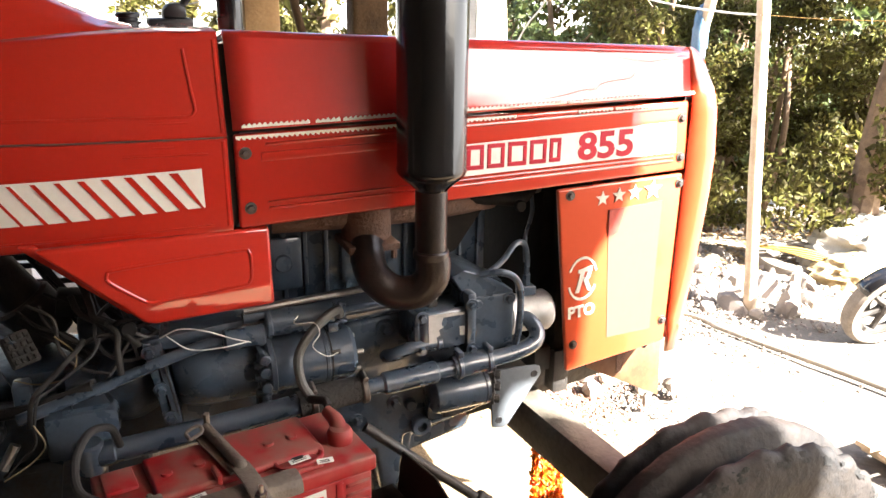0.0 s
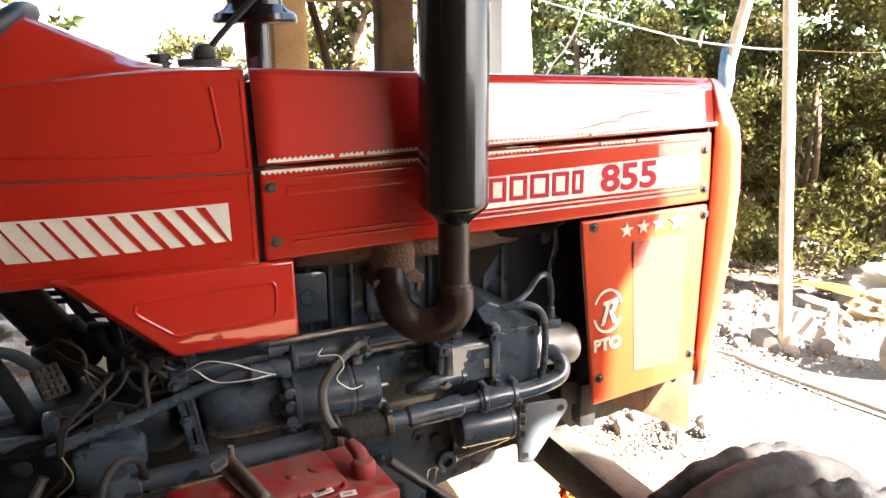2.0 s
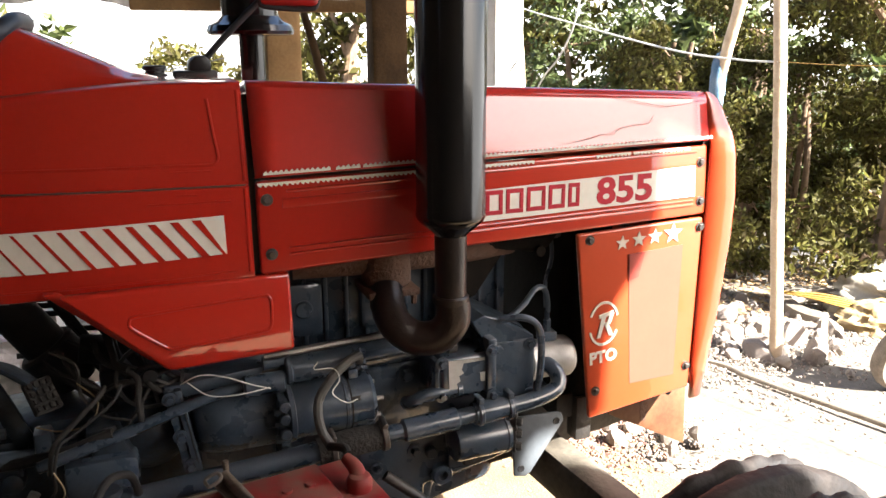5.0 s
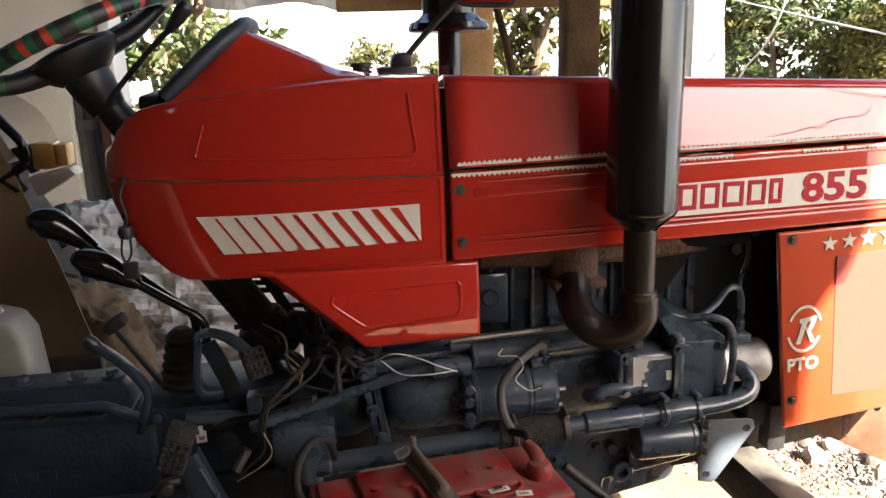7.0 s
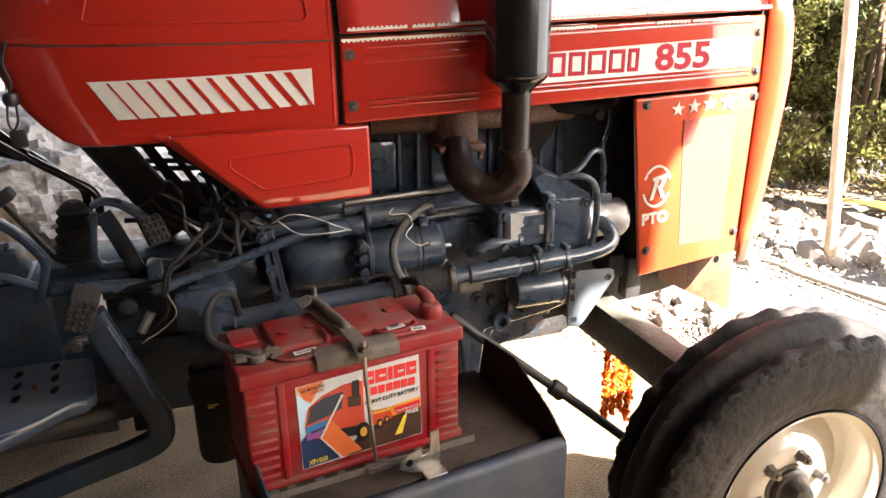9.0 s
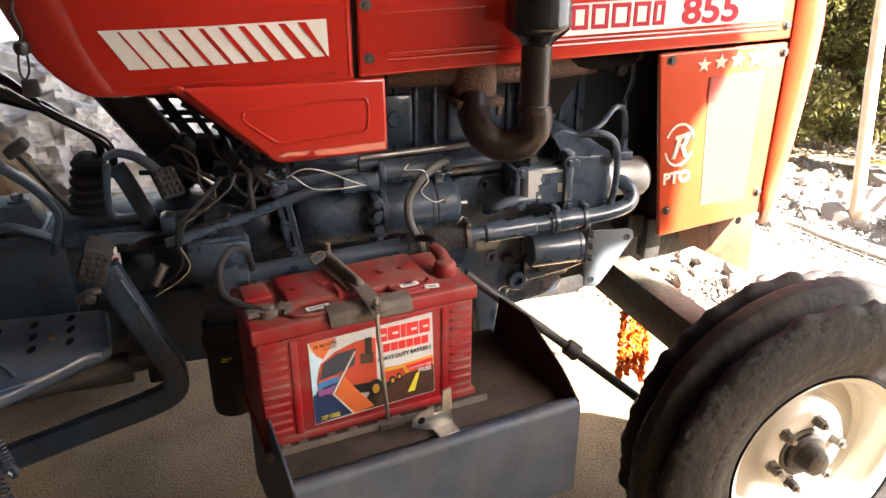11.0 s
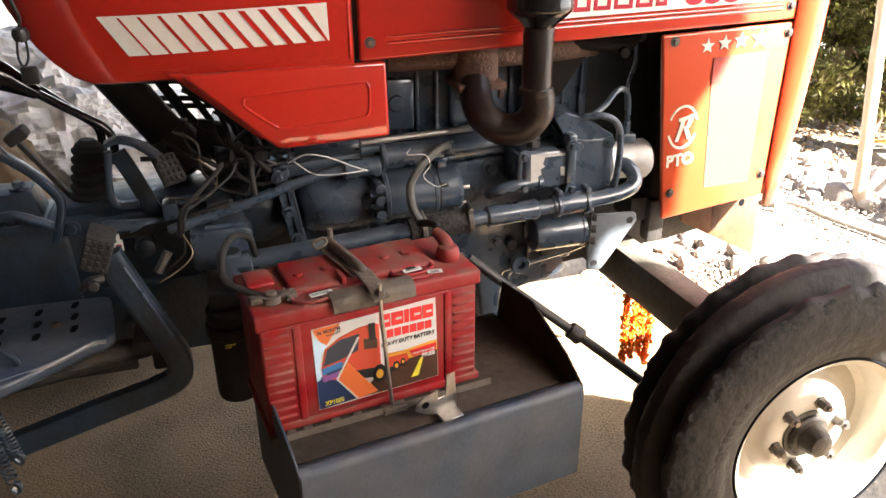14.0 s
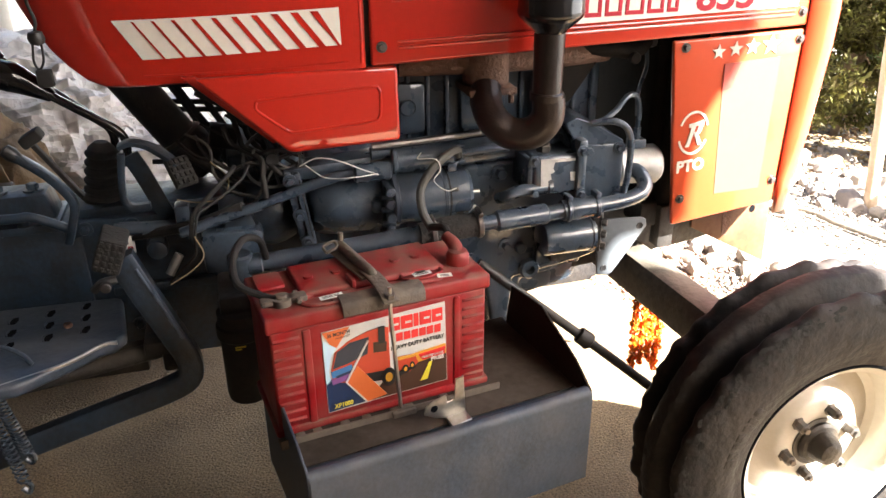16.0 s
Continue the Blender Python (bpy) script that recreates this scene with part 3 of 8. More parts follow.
def bonnet_section(x, out=0.0, drop=0.0, narrow=1.0, at=None):
    """The outline of the upper bonnet at x, from the near seam over the pressed crest to the far seam."""
    t = min(max((x + 0.02) / 0.93, 0), 1)
    zs, w = 1.203 + 0.018 * t, 0.322 - 0.006 * t
    yc, zc = -0.287 - 0.011 * min(1.0, t * 3), 1.3475 - 0.0435 * x
    lip = [(-w, zs), (-w + 0.0006, zs + 0.004)]
    side = [(-w + (yc + w) * u, zs + (zc - zs) * u) for u in (0.10, 0.25, 0.4, 0.55, 0.7, 0.82, 0.91, 0.955)]
    crest = [(yc - 0.0012, zc - 0.003), (yc + 0.0008, zc - 0.0008), (yc + 0.004, zc)]
    top = [(yc + 0.012, zc - 0.0012), (yc + 0.05, zc - 0.006), (-0.1, zc - 0.024), (0.1, zc - 0.044), (-yc - 0.02, zc - 0.060)]
    far = [(-yc, zc - 0.066), (w - 0.010, zs + 0.03), (w - 0.002, zs + 0.012), (w, zs)]
    f = out / 0.316
    return [(at if at else x, y * (1 + f) * narrow, zs + (z - zs + out * min(1.0, (z - zs) / 0.03)) * (1 - drop)) for y, z in lip + side + crest + top + far]


def build_bonnet():
    # upper bonnet, a curved sheet over the engine
    bm = bmesh.new()
    loft(bm, [bonnet_section(x) for x in np.linspace(-0.021, 0.905, 24)], False)
    ob = part("bonnet", bm, BONNET_RED, tractor, "glossy red bonnet with faded sky-lit top")
    mod = ob.modifiers.new("sheet", "SOLIDIFY")
    mod.thickness, mod.offset = 0.012, 1.0
    # side band with pressed ribs
    for s in (1, -1):
        bm = bmesh.new()
        prism(bm, [(-0.020, 1.037), (0.916, 1.066), (0.906, 1.213), (-0.020, 1.197)], s * -0.305, s * YP, "y", 0.006, 3)
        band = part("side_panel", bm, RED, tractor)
        if s < 0:
            continue
        for z0, z1, x0, x1, dz in ((1.176, 1.198, 0.03, 0.88, 0.006), (1.066, 1.086, 0.03, 0.88, 0.006), (1.078, 1.096, 0.03, 0.88, 0.004)):
            bm = bmesh.new()
            prism(bm, [(x0, z0), (x1, z1), (x1, z1 + dz), (x0, z0 + dz)], YP - 0.0035, YP + 0.004, "y", 0.003, 2)
            part("pressed_rib", bm, RED, band)
        bm = bmesh.new()
        prism(bm, [(0.022, 1.150), (0.38, 1.160), (0.38, 1.172), (0.022, 1.166)], YP - 0.002, YP + 0.004, "y", 0.0018, 2)
        part("pressed_rib", bm, RED, band)
        for x, z in ((-0.003, 1.166), (0.0, 1.072), (0.892, 1.178), (0.898, 1.095)):
            part("bolt", bolt(bmesh.new(), (x, YP, z), (0, -1, 0), 0.0065, 0.005), BOLT, band)
        # badge strip: brand drawn as plain shapes, the number as it reads
        bm = bmesh.new()
        prism(bm, [(0.36, 1.094), (0.881, 1.107), (0.876, 1.171), (0.36, 1.153)], YP - 0.0028, YP + 0.001, "y")
        part("badge_strip", bm, WHITE_TAPE, band, "white vinyl badge strip with red letters")
        x = 0.398
        for w in (0.036, 0.037, 0.041, 0.037, 0.026):
            z = 1.101 + 0.012 * (x - 0.1) / 0.78
            b2 = bmesh.new()
            t, hgt = 0.0085, 0.047
            def bar(a, b, c, d):
                prism(b2, [(x + a, z + b), (x + c, z + b), (x + c, z + d), (x + a, z + d)], YP - 0.0042, YP - 0.002, "y", 0.001, 1)
            bar(0, 0, w, t), bar(0, hgt - t, w, hgt), bar(0, t, t, hgt - t), bar(w - t, t, w, hgt - t)
            part("badge_shape", b2, RED_PRINT, band)
            x += w + 0.0065
        lettering("badge_number", "855", 0.074, Matrix.Translation((0.640, YP - 0.003, 1.1085)) @ pose(0, 0, 0, 0, -1.0, 0) @ FACE_OUT, RED_PRINT, band, bold=0.0022, width=0.132)
    # white serrated sealing tape along both sides of the seam
    rnd = random.Random(4)
    for base, off, runs, y in ((lambda x: 1.2085 + 0.018 * x / 0.91, 0.0, ((-0.008, 0.104), (0.114, 0.152), (0.162, 0.60), (0.606, 0.90)), YP - 0.0125), (lambda x: 1.1955 + 0.0165 * x / 0.91, -1, ((-0.017, 0.500), (0.636, 0.712), (0.722, 0.86)), YP - 0.0022)):
        for x0, x1 in runs:
            top, low, x = [], [], x0
            while x < x1:
                for dx, dz in ((0.0, 0.0), (0.0035, 0.0032), (0.0055, 0.0034), (0.0072, 0.0004)):
                    if off:
                        top.append((x + dx, base(x + dx) - 0.0005)), low.append((x + dx, base(x + dx) - 0.0040 - dz + rnd.uniform(-0.0006, 0.0006)))
                    else:
                        top.append((x + dx, base(x + dx) + 0.0042 + dz + rnd.uniform(-0.0006, 0.0006))), low.append((x + dx, base(x + dx) + 0.001))
                x += rnd.uniform(0.0082, 0.0095)
            part("tape_strip", prism(bmesh.new(), top + low[::-1], y, y + 0.002, "y"), WHITE_TAPE, tractor, "white serrated sealing tape")
    # cracks in the lacquer near the nose
    residue = material("cracked_lacquer", (0.27, 0.025, 0.02), 0.6, bump=0.0)
    for line in ([(0.56, -0.3332, 1.233), (0.584, -0.3328, 1.235), (0.622, -0.3317, 1.241), (0.651, -0.3306, 1.247), (0.67, -0.3311, 1.244), (0.681, -0.3293, 1.254), (0.718, -0.328, 1.261), (0.751, -0.3276, 1.263), (0.764, -0.3251, 1.277)], [(0.601, -0.3164, 1.324), (0.671, -0.3175, 1.318), (0.724, -0.3195, 1.307), (0.793, -0.3217, 1.295), (0.841, -0.3212, 1.298), (0.878, -0.3203, 1.303)]):
        part("lacquer_crack", tube(bmesh.new(), line, 0.0006, 6, 4), residue, tractor, "cracked and peeling lacquer")
    # gap and drain channel between bonnet and cowl; a black strip stands in for the dark inside of the bay
    bm = bmesh.new()
    for s in (-1, 1):
        box(bm, (-0.034, min(s * 0.29, s * 0.306), 1.04), (-0.008, max(s * 0.29, s * 0.306), 1.20))
    prism(bm, [(-0.312, 1.195), (-0.284, 1.338), (-0.1, 1.325), (0.1, 1.305), (0.284, 1.285), (0.312, 1.195)], -0.033, -0.012, "x")
    part("seal_strip", bm, BLACK_SATIN, tractor, "black strip filling the bonnet gap")


def build_nose():
    rows = []
    heights = [0.640, 0.722, 0.831, 0.952, 1.017, 1.094, 1.150, 1.183, 1.215, 1.232, 1.250, 1.268, 1.281, 1.294, 1.303, 1.311, 1.316, 1.319]
    for z in heights:
        xf = float(np.interp(z, [0.640, 0.722, 0.831, 0.952, 1.017, 1.094, 1.183, 1.232, 1.281, 1.303, 1.311, 1.316, 1.319], [0.963, 0.984, 1.000, 1.011, 1.017, 1.019, 1.010, 0.998, 0.976, 0.958, 0.947, 0.936, 0.926]))
        xb = float(np.interp(z, [0.64, 1.20, 1.32], [0.913, 0.913, 0.904]))
        w = float(np.interp(z, [0.64, 1.215, 1.30, 1.319], [0.328, 0.330, 0.312, 0.303]))
        r = min(0.055, max(0.004, (xf - xb) * 0.75))
        half = [(xb, -w)] + [(xf - r + r * math.sin(a), -w + r * (1 - math.cos(a))) for a in np.linspace(0.0, math.pi / 2, 8)] + [(xf + 0.02, -w * 0.4), (xf + 0.024, 0)]
        ring = half + [(x, -y) for x, y in half[-2::-1]]
        rows.append([(x, y, z - 0.066 * max(0.0, (z - 1.215) / 0.104) * (y + 0.30) / 0.60) for x, y in ring])
    bm = bmesh.new()
    loft(bm, rows, False)
    bm.verts.ensure_lookup_table()
    bm.faces.new(bm.verts[-len(rows[-1]):])
    ob = part("nose_cowl", bm, NOSE_RED, tractor, "rounded red nose of the bonnet")
    mod = ob.modifiers.new("sheet", "SOLIDIFY")
    mod.thickness = 0.006
    bm = bmesh.new()
    box(bm, (0.900, -0.306, 1.07), (0.918, -0.290, 1.235), 0.001)
    prism(bm, [(-0.318, 1.215), (-0.297, 1.302), (0.0, 1.270), (0.290, 1.238), (0.312, 1.20), (-0.312, 1.20)], 0.900, 0.918, "x")
    part("nose_joint", bm, BLACK_SATIN, tractor)
    bm = bmesh.new()
    for k in range(14):
        z = 0.72 + k * 0.035
        box(bm, (1.022, -0.22, z), (1.048, 0.22, z + 0.012), 0.002)
    part("grille", bm, BLACK_SATIN, tractor)


def build_shield():
    for s in (1, -1):
        bm = bmesh.new()
        prism(bm, [(0.602, 1.049), (0.911, 1.059), (0.908, 0.668), (0.650, 0.638)], s * (YP + 0.012), s * YP, "y", 0.005, 3)
        sh = part("radiator_side_panel", bm, FADED_RED, tractor, "sun-faded red radiator side panel")
        if s < 0:
            continue
        for x, z in ((0.631, 1.035), (0.903, 1.039), (0.896, 0.722), (0.662, 0.701)):
            part("bolt", bolt(bmesh.new(), (x, YP, z), (0, -1, 0), 0.0065, 0.006), BOLT, sh)
        bm = bmesh.new()
        prism(bm, [(0.726, 0.996), (0.862, 1.004), (0.863, 0.706), (0.748, 0.704)], YP - 0.0009, YP + 0.002, "y")
        part("bleached_sticker", bm, material("sunburnt_sticker", (0.27, 0.070, 0.044), 0.5, second=(0.24, 0.056, 0.034), scale=8, amount=0.6, bump=0.02), sh, "faded pink sticker with a maroon corner")
        # Maroon patch that paints the shade on the sticker's upper left corner.
        bm = bmesh.new()
        prism(bm, [(0.7265, 0.996), (0.765, 0.9985), (0.752, 0.945), (0.7292, 0.94)], YP - 0.003, YP - 0.001, "y")
        part("peeled_corner", bm, material("maroon_residue", (0.24, 0.030, 0.022), 0.6, second=(0.34, 0.05, 0.03), scale=40, amount=0.8, bump=0.1), sh, "maroon patch painted for the sticker's shaded corner")
        for x, z, r in ((0.709, 1.022, 0.0165), (0.749, 1.026, 0.0170), (0.788, 1.029, 0.0180), (0.834, 1.031, 0.0235)):
            pts = [(x + (r if k % 2 == 0 else r * 0.42) * math.sin(math.pi * k / 5), z + (r if k % 2 == 0 else r * 0.42) * math.cos(math.pi * k / 5)) for k in range(10)]
            part("star", prism(bmesh.new(), pts, YP - 0.002, YP + 0.001, "y"), DULL_PRINT, sh, "white star sticker")
        cx, cz = 0.674, 0.852
        for a0, a1 in ((0.35, 2.75), (3.5, 5.9)):
            arc = np.linspace(a0, a1, 20)
            out = [(cx + 0.0365 * math.cos(a), cz + 0.049 * math.sin(a)) for a in arc]
            inn = [(cx + (0.0365 - 0.0045) * math.cos(a), cz + (0.049 - 0.0055) * math.sin(a)) for a in arc[::-1]]
            part("ring_arc", prism(bmesh.new(), out + inn, YP - 0.002, YP + 0.001, "y"), DULL_PRINT, sh)
        b2 = bmesh.new()
        prism(b2, [(cx - 0.016, cz - 0.031), (cx - 0.007, cz - 0.031), (cx + 0.006, cz + 0.020), (cx - 0.004, cz + 0.020)], YP - 0.002, YP + 0.001, "y")
        prism(b2, [(cx - 0.012, cz + 0.020), (cx + 0.022, cz + 0.027), (cx + 0.022, cz + 0.018), (cx - 0.012, cz + 0.012)], YP - 0.0022, YP + 0.001, "y")
        prism(b2, [(cx + 0.014, cz + 0.022), (cx + 0.024, cz + 0.022), (cx + 0.016, cz - 0.002), (cx + 0.006, cz - 0.002)], YP - 0.0024, YP + 0.001, "y")
        prism(b2, [(cx + 0.000, cz + 0.002), (cx + 0.010, cz + 0.002), (cx + 0.024, cz - 0.028), (cx + 0.014, cz - 0.028)], YP - 0.0026, YP + 0.001, "y")
        part("emblem", b2, DULL_PRINT, sh)
        lettering("lettering", "PTO", 0.036, Matrix.Translation((0.645, YP - 0.001, 0.764)) @ pose(0, 0, 0, 0, -4, 0) @ FACE_OUT, DULL_PRINT, sh, bold=0.0014, width=0.066)


def cowl_crest(x):
    return max(1.236, float(np.interp(x, [-0.643, -0.62, -0.593, -0.563, -0.506, -0.425, -0.332, -0.237, -0.146, -0.03], [1.20, 1.238, 1.284, 1.310, 1.3257, 1.3335, 1.344, 1.3535, 1.3585, 1.3585])))


def cowl_side(x, z):
    """The y of the cowl's near flank: upright below the groove, leaning in above it."""
    w = cowl_w(x)
    return -w + 0.030 * min(1.0, w / 0.2) * min(1.0, max(0.0, (z - 1.20) / (cowl_crest(x) - 1.20)))


def build_cowl():
    rows = []
    for x in (-0.030, -0.034, -0.045, -0.10, -0.16, -0.22, -0.28, -0.34, -0.40, -0.45, -0.49, -0.52, -0.55, -0.575, -0.597, -0.615, -0.628, -0.637, -0.643):
        w = cowl_w(x)
        zb = float(np.interp(x, [-0.645, -0.625, -0.605, -0.587, -0.55, -0.511, -0.48, -0.30, -0.03], [1.190, 1.158, 1.124, 1.088, 1.048, 1.016, 1.010, 1.020, 1.030]))
        zm, f, cz = 1.20, min(1.0, w / 0.2), cowl_crest(x)
        half = [(0, zb + 0.012), (-w + 0.05 * f, zb + 0.002), (-w + 0.008 * f, zb), (-w + 0.0015 * f, zb + 0.004), (-w, zb + 0.011), (-w - 0.001, 0.5 * (zb + zm)), (-w, zm - 0.022), (-w + 0.0005, zm - 0.010), (-w + 0.006, zm - 0.0075), (-w + 0.0005, zm - 0.005), (-w, zm)]
        half += [(cowl_side(x, zm + (cz - zm) * u), zm + (cz - zm) * u) for u in (0.2, 0.4, 0.6, 0.8, 0.92)]
        cy = -w + 0.030 * f
        half += [(cy - 0.0005 * f, cz - 0.004), (cy + 0.002 * f, cz - 0.001), (cy + 0.006 * f, cz + 0.0004), (-w * 0.55, cz + 0.002), (-w * 0.22, cz + 0.004), (0, cz + 0.005)]
        rows.append([(x, y, z) for y, z in half] + [(x, -y, z) for y, z in half[-2:0:-1]])
    bm = bmesh.new()
    loft(bm, rows, True, True)
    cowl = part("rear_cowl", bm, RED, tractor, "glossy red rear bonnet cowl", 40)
    # pressed frame lines and the rolled front lip
    def on(x, z):
        return (x, cowl_side(x, z) + 0.0008, z)
    loop = [on(-0.085, 1.332), on(-0.083, 1.316), on(-0.079, 1.275), on(-0.075, 1.243), on(-0.078, 1.233), on(-0.088, 1.2285)]
    loop += [on(x, 1.2285) for x in np.linspace(-0.12, -0.42, 12)] + [on(-0.440, 1.229), on(-0.452, 1.234), on(-0.450, 1.245), on(-0.443, 1.265), on(-0.436, 1.288)]
    part("pressed_rib", tube(bmesh.new(), loop, 0.0030, 8, 3), RED, cowl)
    part("pressed_rib", tube(bmesh.new(), [on(x, 1.2185) for x in np.linspace(-0.15, -0.088, 6)], 0.0020, 8, 2), RED, cowl)
    for z, x0, x1 in ((1.181, -0.145, -0.112), (1.168, -0.19, -0.06)):
        part("pressed_rib", tube(bmesh.new(), [on(x, z) for x in np.linspace(x0, x1, 8)], 0.0022, 8, 1), RED, cowl)
    part("pressed_rib", tube(bmesh.new(), [on(x, 1.048 - 0.012 * (x + 0.06) / -0.3) for x in np.linspace(-0.42, -0.06, 12)], 0.0022, 8, 1), RED, cowl)
    for z0, z1 in ((1.045, 1.188), (1.200, 1.345)):
        part("rolled_lip", tube(bmesh.new(), [(-0.0365, cowl_side(-0.036, z) + 0.0022, z) for z in np.linspace(z0, z1, 8)], 0.0042, 10, 1), RED, cowl)
    bm = bmesh.new()
    tube(bm, [(x, cowl_side(x, 1.193) + 0.0035, 1.1925) for x in np.linspace(-0.60, -0.035, 24)], 0.0012, 6, 1)
    part("groove_grime", bm, DUSTY_IRON, cowl, "dirt caught in the seam")
    # slanted stripe sticker
    def patch(corners, off, nx=14):
        bl, br, tr, tl = corners
        b2 = bmesh.new()
        rws = []
        for k in range(nx + 1):
            t = k / nx
            xa, za, xb, zb = bl[0] + (br[0] - bl[0]) * t, bl[1] + (br[1] - bl[1]) * t, tl[0] + (tr[0] - tl[0]) * t, tl[1] + (tr[1] - tl[1]) * t
            rws.append([(xa, -cowl_w(xa) - off, za), (xb, -cowl_w(xb) - off, zb), (xb, -cowl_w(xb) - off + 0.0012, zb), (xa, -cowl_w(xa) - off + 0.0012, za)])
        loft(b2, rws, True, True)
        return b2
    BL, BR, TR, TL = (-0.418, 1.063), (-0.073, 1.080), (-0.074, 1.145), (-0.461, 1.130)
    part("stripe_sticker", patch((BL, BR, TR, TL), 0.0025), WHITE_TAPE, cowl, "pale sticker crossed by slanted red stripes")
    for k in range(10):
        wd = 0.0045 + 0.00110 * k
        xt = TL[0] + 0.0325 + 0.0337 * k
        xb = xt + 0.0456
        zt, zb = TL[1] + (TR[1] - TL[1]) * (xt - TL[0]) / (TR[0] - TL[0]), BL[1] + (BR[1] - BL[1]) * (xb - BL[0]) / (BR[0] - BL[0])
        xb, wb = min(xb, BR[0] - 0.004), min(wd, BR[0] - 0.002 - min(xb, BR[0] - 0.004))
        part("red_stripe", patch(((xb, zb), (xb + wb, zb), (xt + wd, zt - 0.003), (xt, zt - 0.003)), 0.0038, 1), RED, cowl)
    # lower skirt with pressed field
    bm = bmesh.new()
    prism(bm, [(-0.335, 1.034), (0.029, 1.036), (0.031, 0.893), (-0.170, 0.886), (-0.185, 0.889)], -0.300, YP, "y", 0.007, 3)
    skirt = part("skirt_panel", bm, RED, tractor, "red lower side panel")
    loop = [(-0.236, 0.976), (-0.234, 0.985), (-0.222, 0.990), (-0.12, 0.996), (-0.022, 1.000), (-0.010, 0.997), (-0.006, 0.986), (-0.007, 0.952), (-0.011, 0.941), (-0.022, 0.936), (-0.10, 0.930), (-0.162, 0.926), (-0.175, 0.927), (-0.188, 0.934), (-0.228, 0.966), (-0.236, 0.976)]
    part("pressed_rib", tube(bmesh.new(), [(x, YP + 0.0008, z) for x, z in loop], 0.0032, 8, 3), RED, skirt)
    bm = bmesh.new()
    prism(bm, [(-0.36, 1.034), (-0.335, 1.034), (-0.19, 0.90), (-0.21, 0.898)], -0.295, -0.24, "y", 0.004)
    part("inner_bracket", bm, RED, skirt)
    # instrument hump with a dark panel that faces the driver
    bm = bmesh.new()
    rows = []
    for x, hz in ((-0.150, 1.362), (-0.20, 1.375), (-0.26, 1.402), (-0.32, 1.429), (-0.365, 1.449), (-0.385, 1.454), (-0.398, 1.446), (-0.413, 1.430), (-0.462, 1.385), (-0.500, 1.352)):
        base = cowl_crest(x) - 0.002
        lift = max(0.008, hz - base)
        wide = min(0.205, cowl_w(x) - 0.035)
        k = wide / 0.205
        half = [(-0.212 * k, base - 0.012), (-0.204 * k, base + 0.004), (-0.196 * k, base + 0.02 * min(1, lift / 0.05)), (-0.168 * k, base + 0.55 * lift), (-0.150 * k, base + 0.82 * lift), (-0.136 * k, base + 0.93 * lift), (-0.115 * k, base + 0.985 * lift), (-0.06 * k, base + lift), (0.0, base + lift)]
        rows.append([(x, y, z) for y, z in half] + [(x, -y, z) for y, z in half[-2::-1]])
    loft(bm, rows, True, True)
    part("instrument_hump", bm, RED, cowl, "", 50)
    bm = bmesh.new()
    tube(bm, [(x, -min(0.205, cowl_w(x) - 0.035) - 0.003, cowl_crest(x) + 0.0005) for x in np.linspace(-0.50, -0.15, 14)], 0.0010, 6, 1)
    part("groove_grime", bm, DUSTY_IRON, cowl, "dirt caught in the seam")
    bm = bmesh.new()
    bead = [(-0.503, -0.196, 1.333), (-0.462, -0.187, 1.371), (-0.422, -0.172, 1.407), (-0.388, -0.150, 1.436), (-0.372, -0.128, 1.449), (-0.365, -0.09, 1.456), (-0.362, 0.0, 1.458)]
    tube(bm, bead + [(x, -y, z) for x, y, z in bead[-2::-1]], 0.0150, 12, 4)
    prism(bm, [(-0.380, 1.450), (-0.398, 1.452), (-0.535, 1.325), (-0.515, 1.322)], -0.150, 0.150, "y", 0.006, 2)
    part("instrument_panel", bm, NAVY, cowl, "dark navy instrument panel in a padded rim")
    bm = bmesh.new()
    lathe(bm, [(0, 0), (0.022, 0), (0.022, 0.006), (0.017, 0.008), (0.017, 0.016), (0.021, 0.017), (0.021, 0.026), (0.018, 0.029), (0, 0.029)], Matrix.Translation((-0.150, -0.06, 1.360)) @ Matrix.Diagonal((1.0, 1.0, 0.7, 1)), 14)
    part("filler_cap", bm, BLACK_SATIN, cowl, "black fuel filler cap")


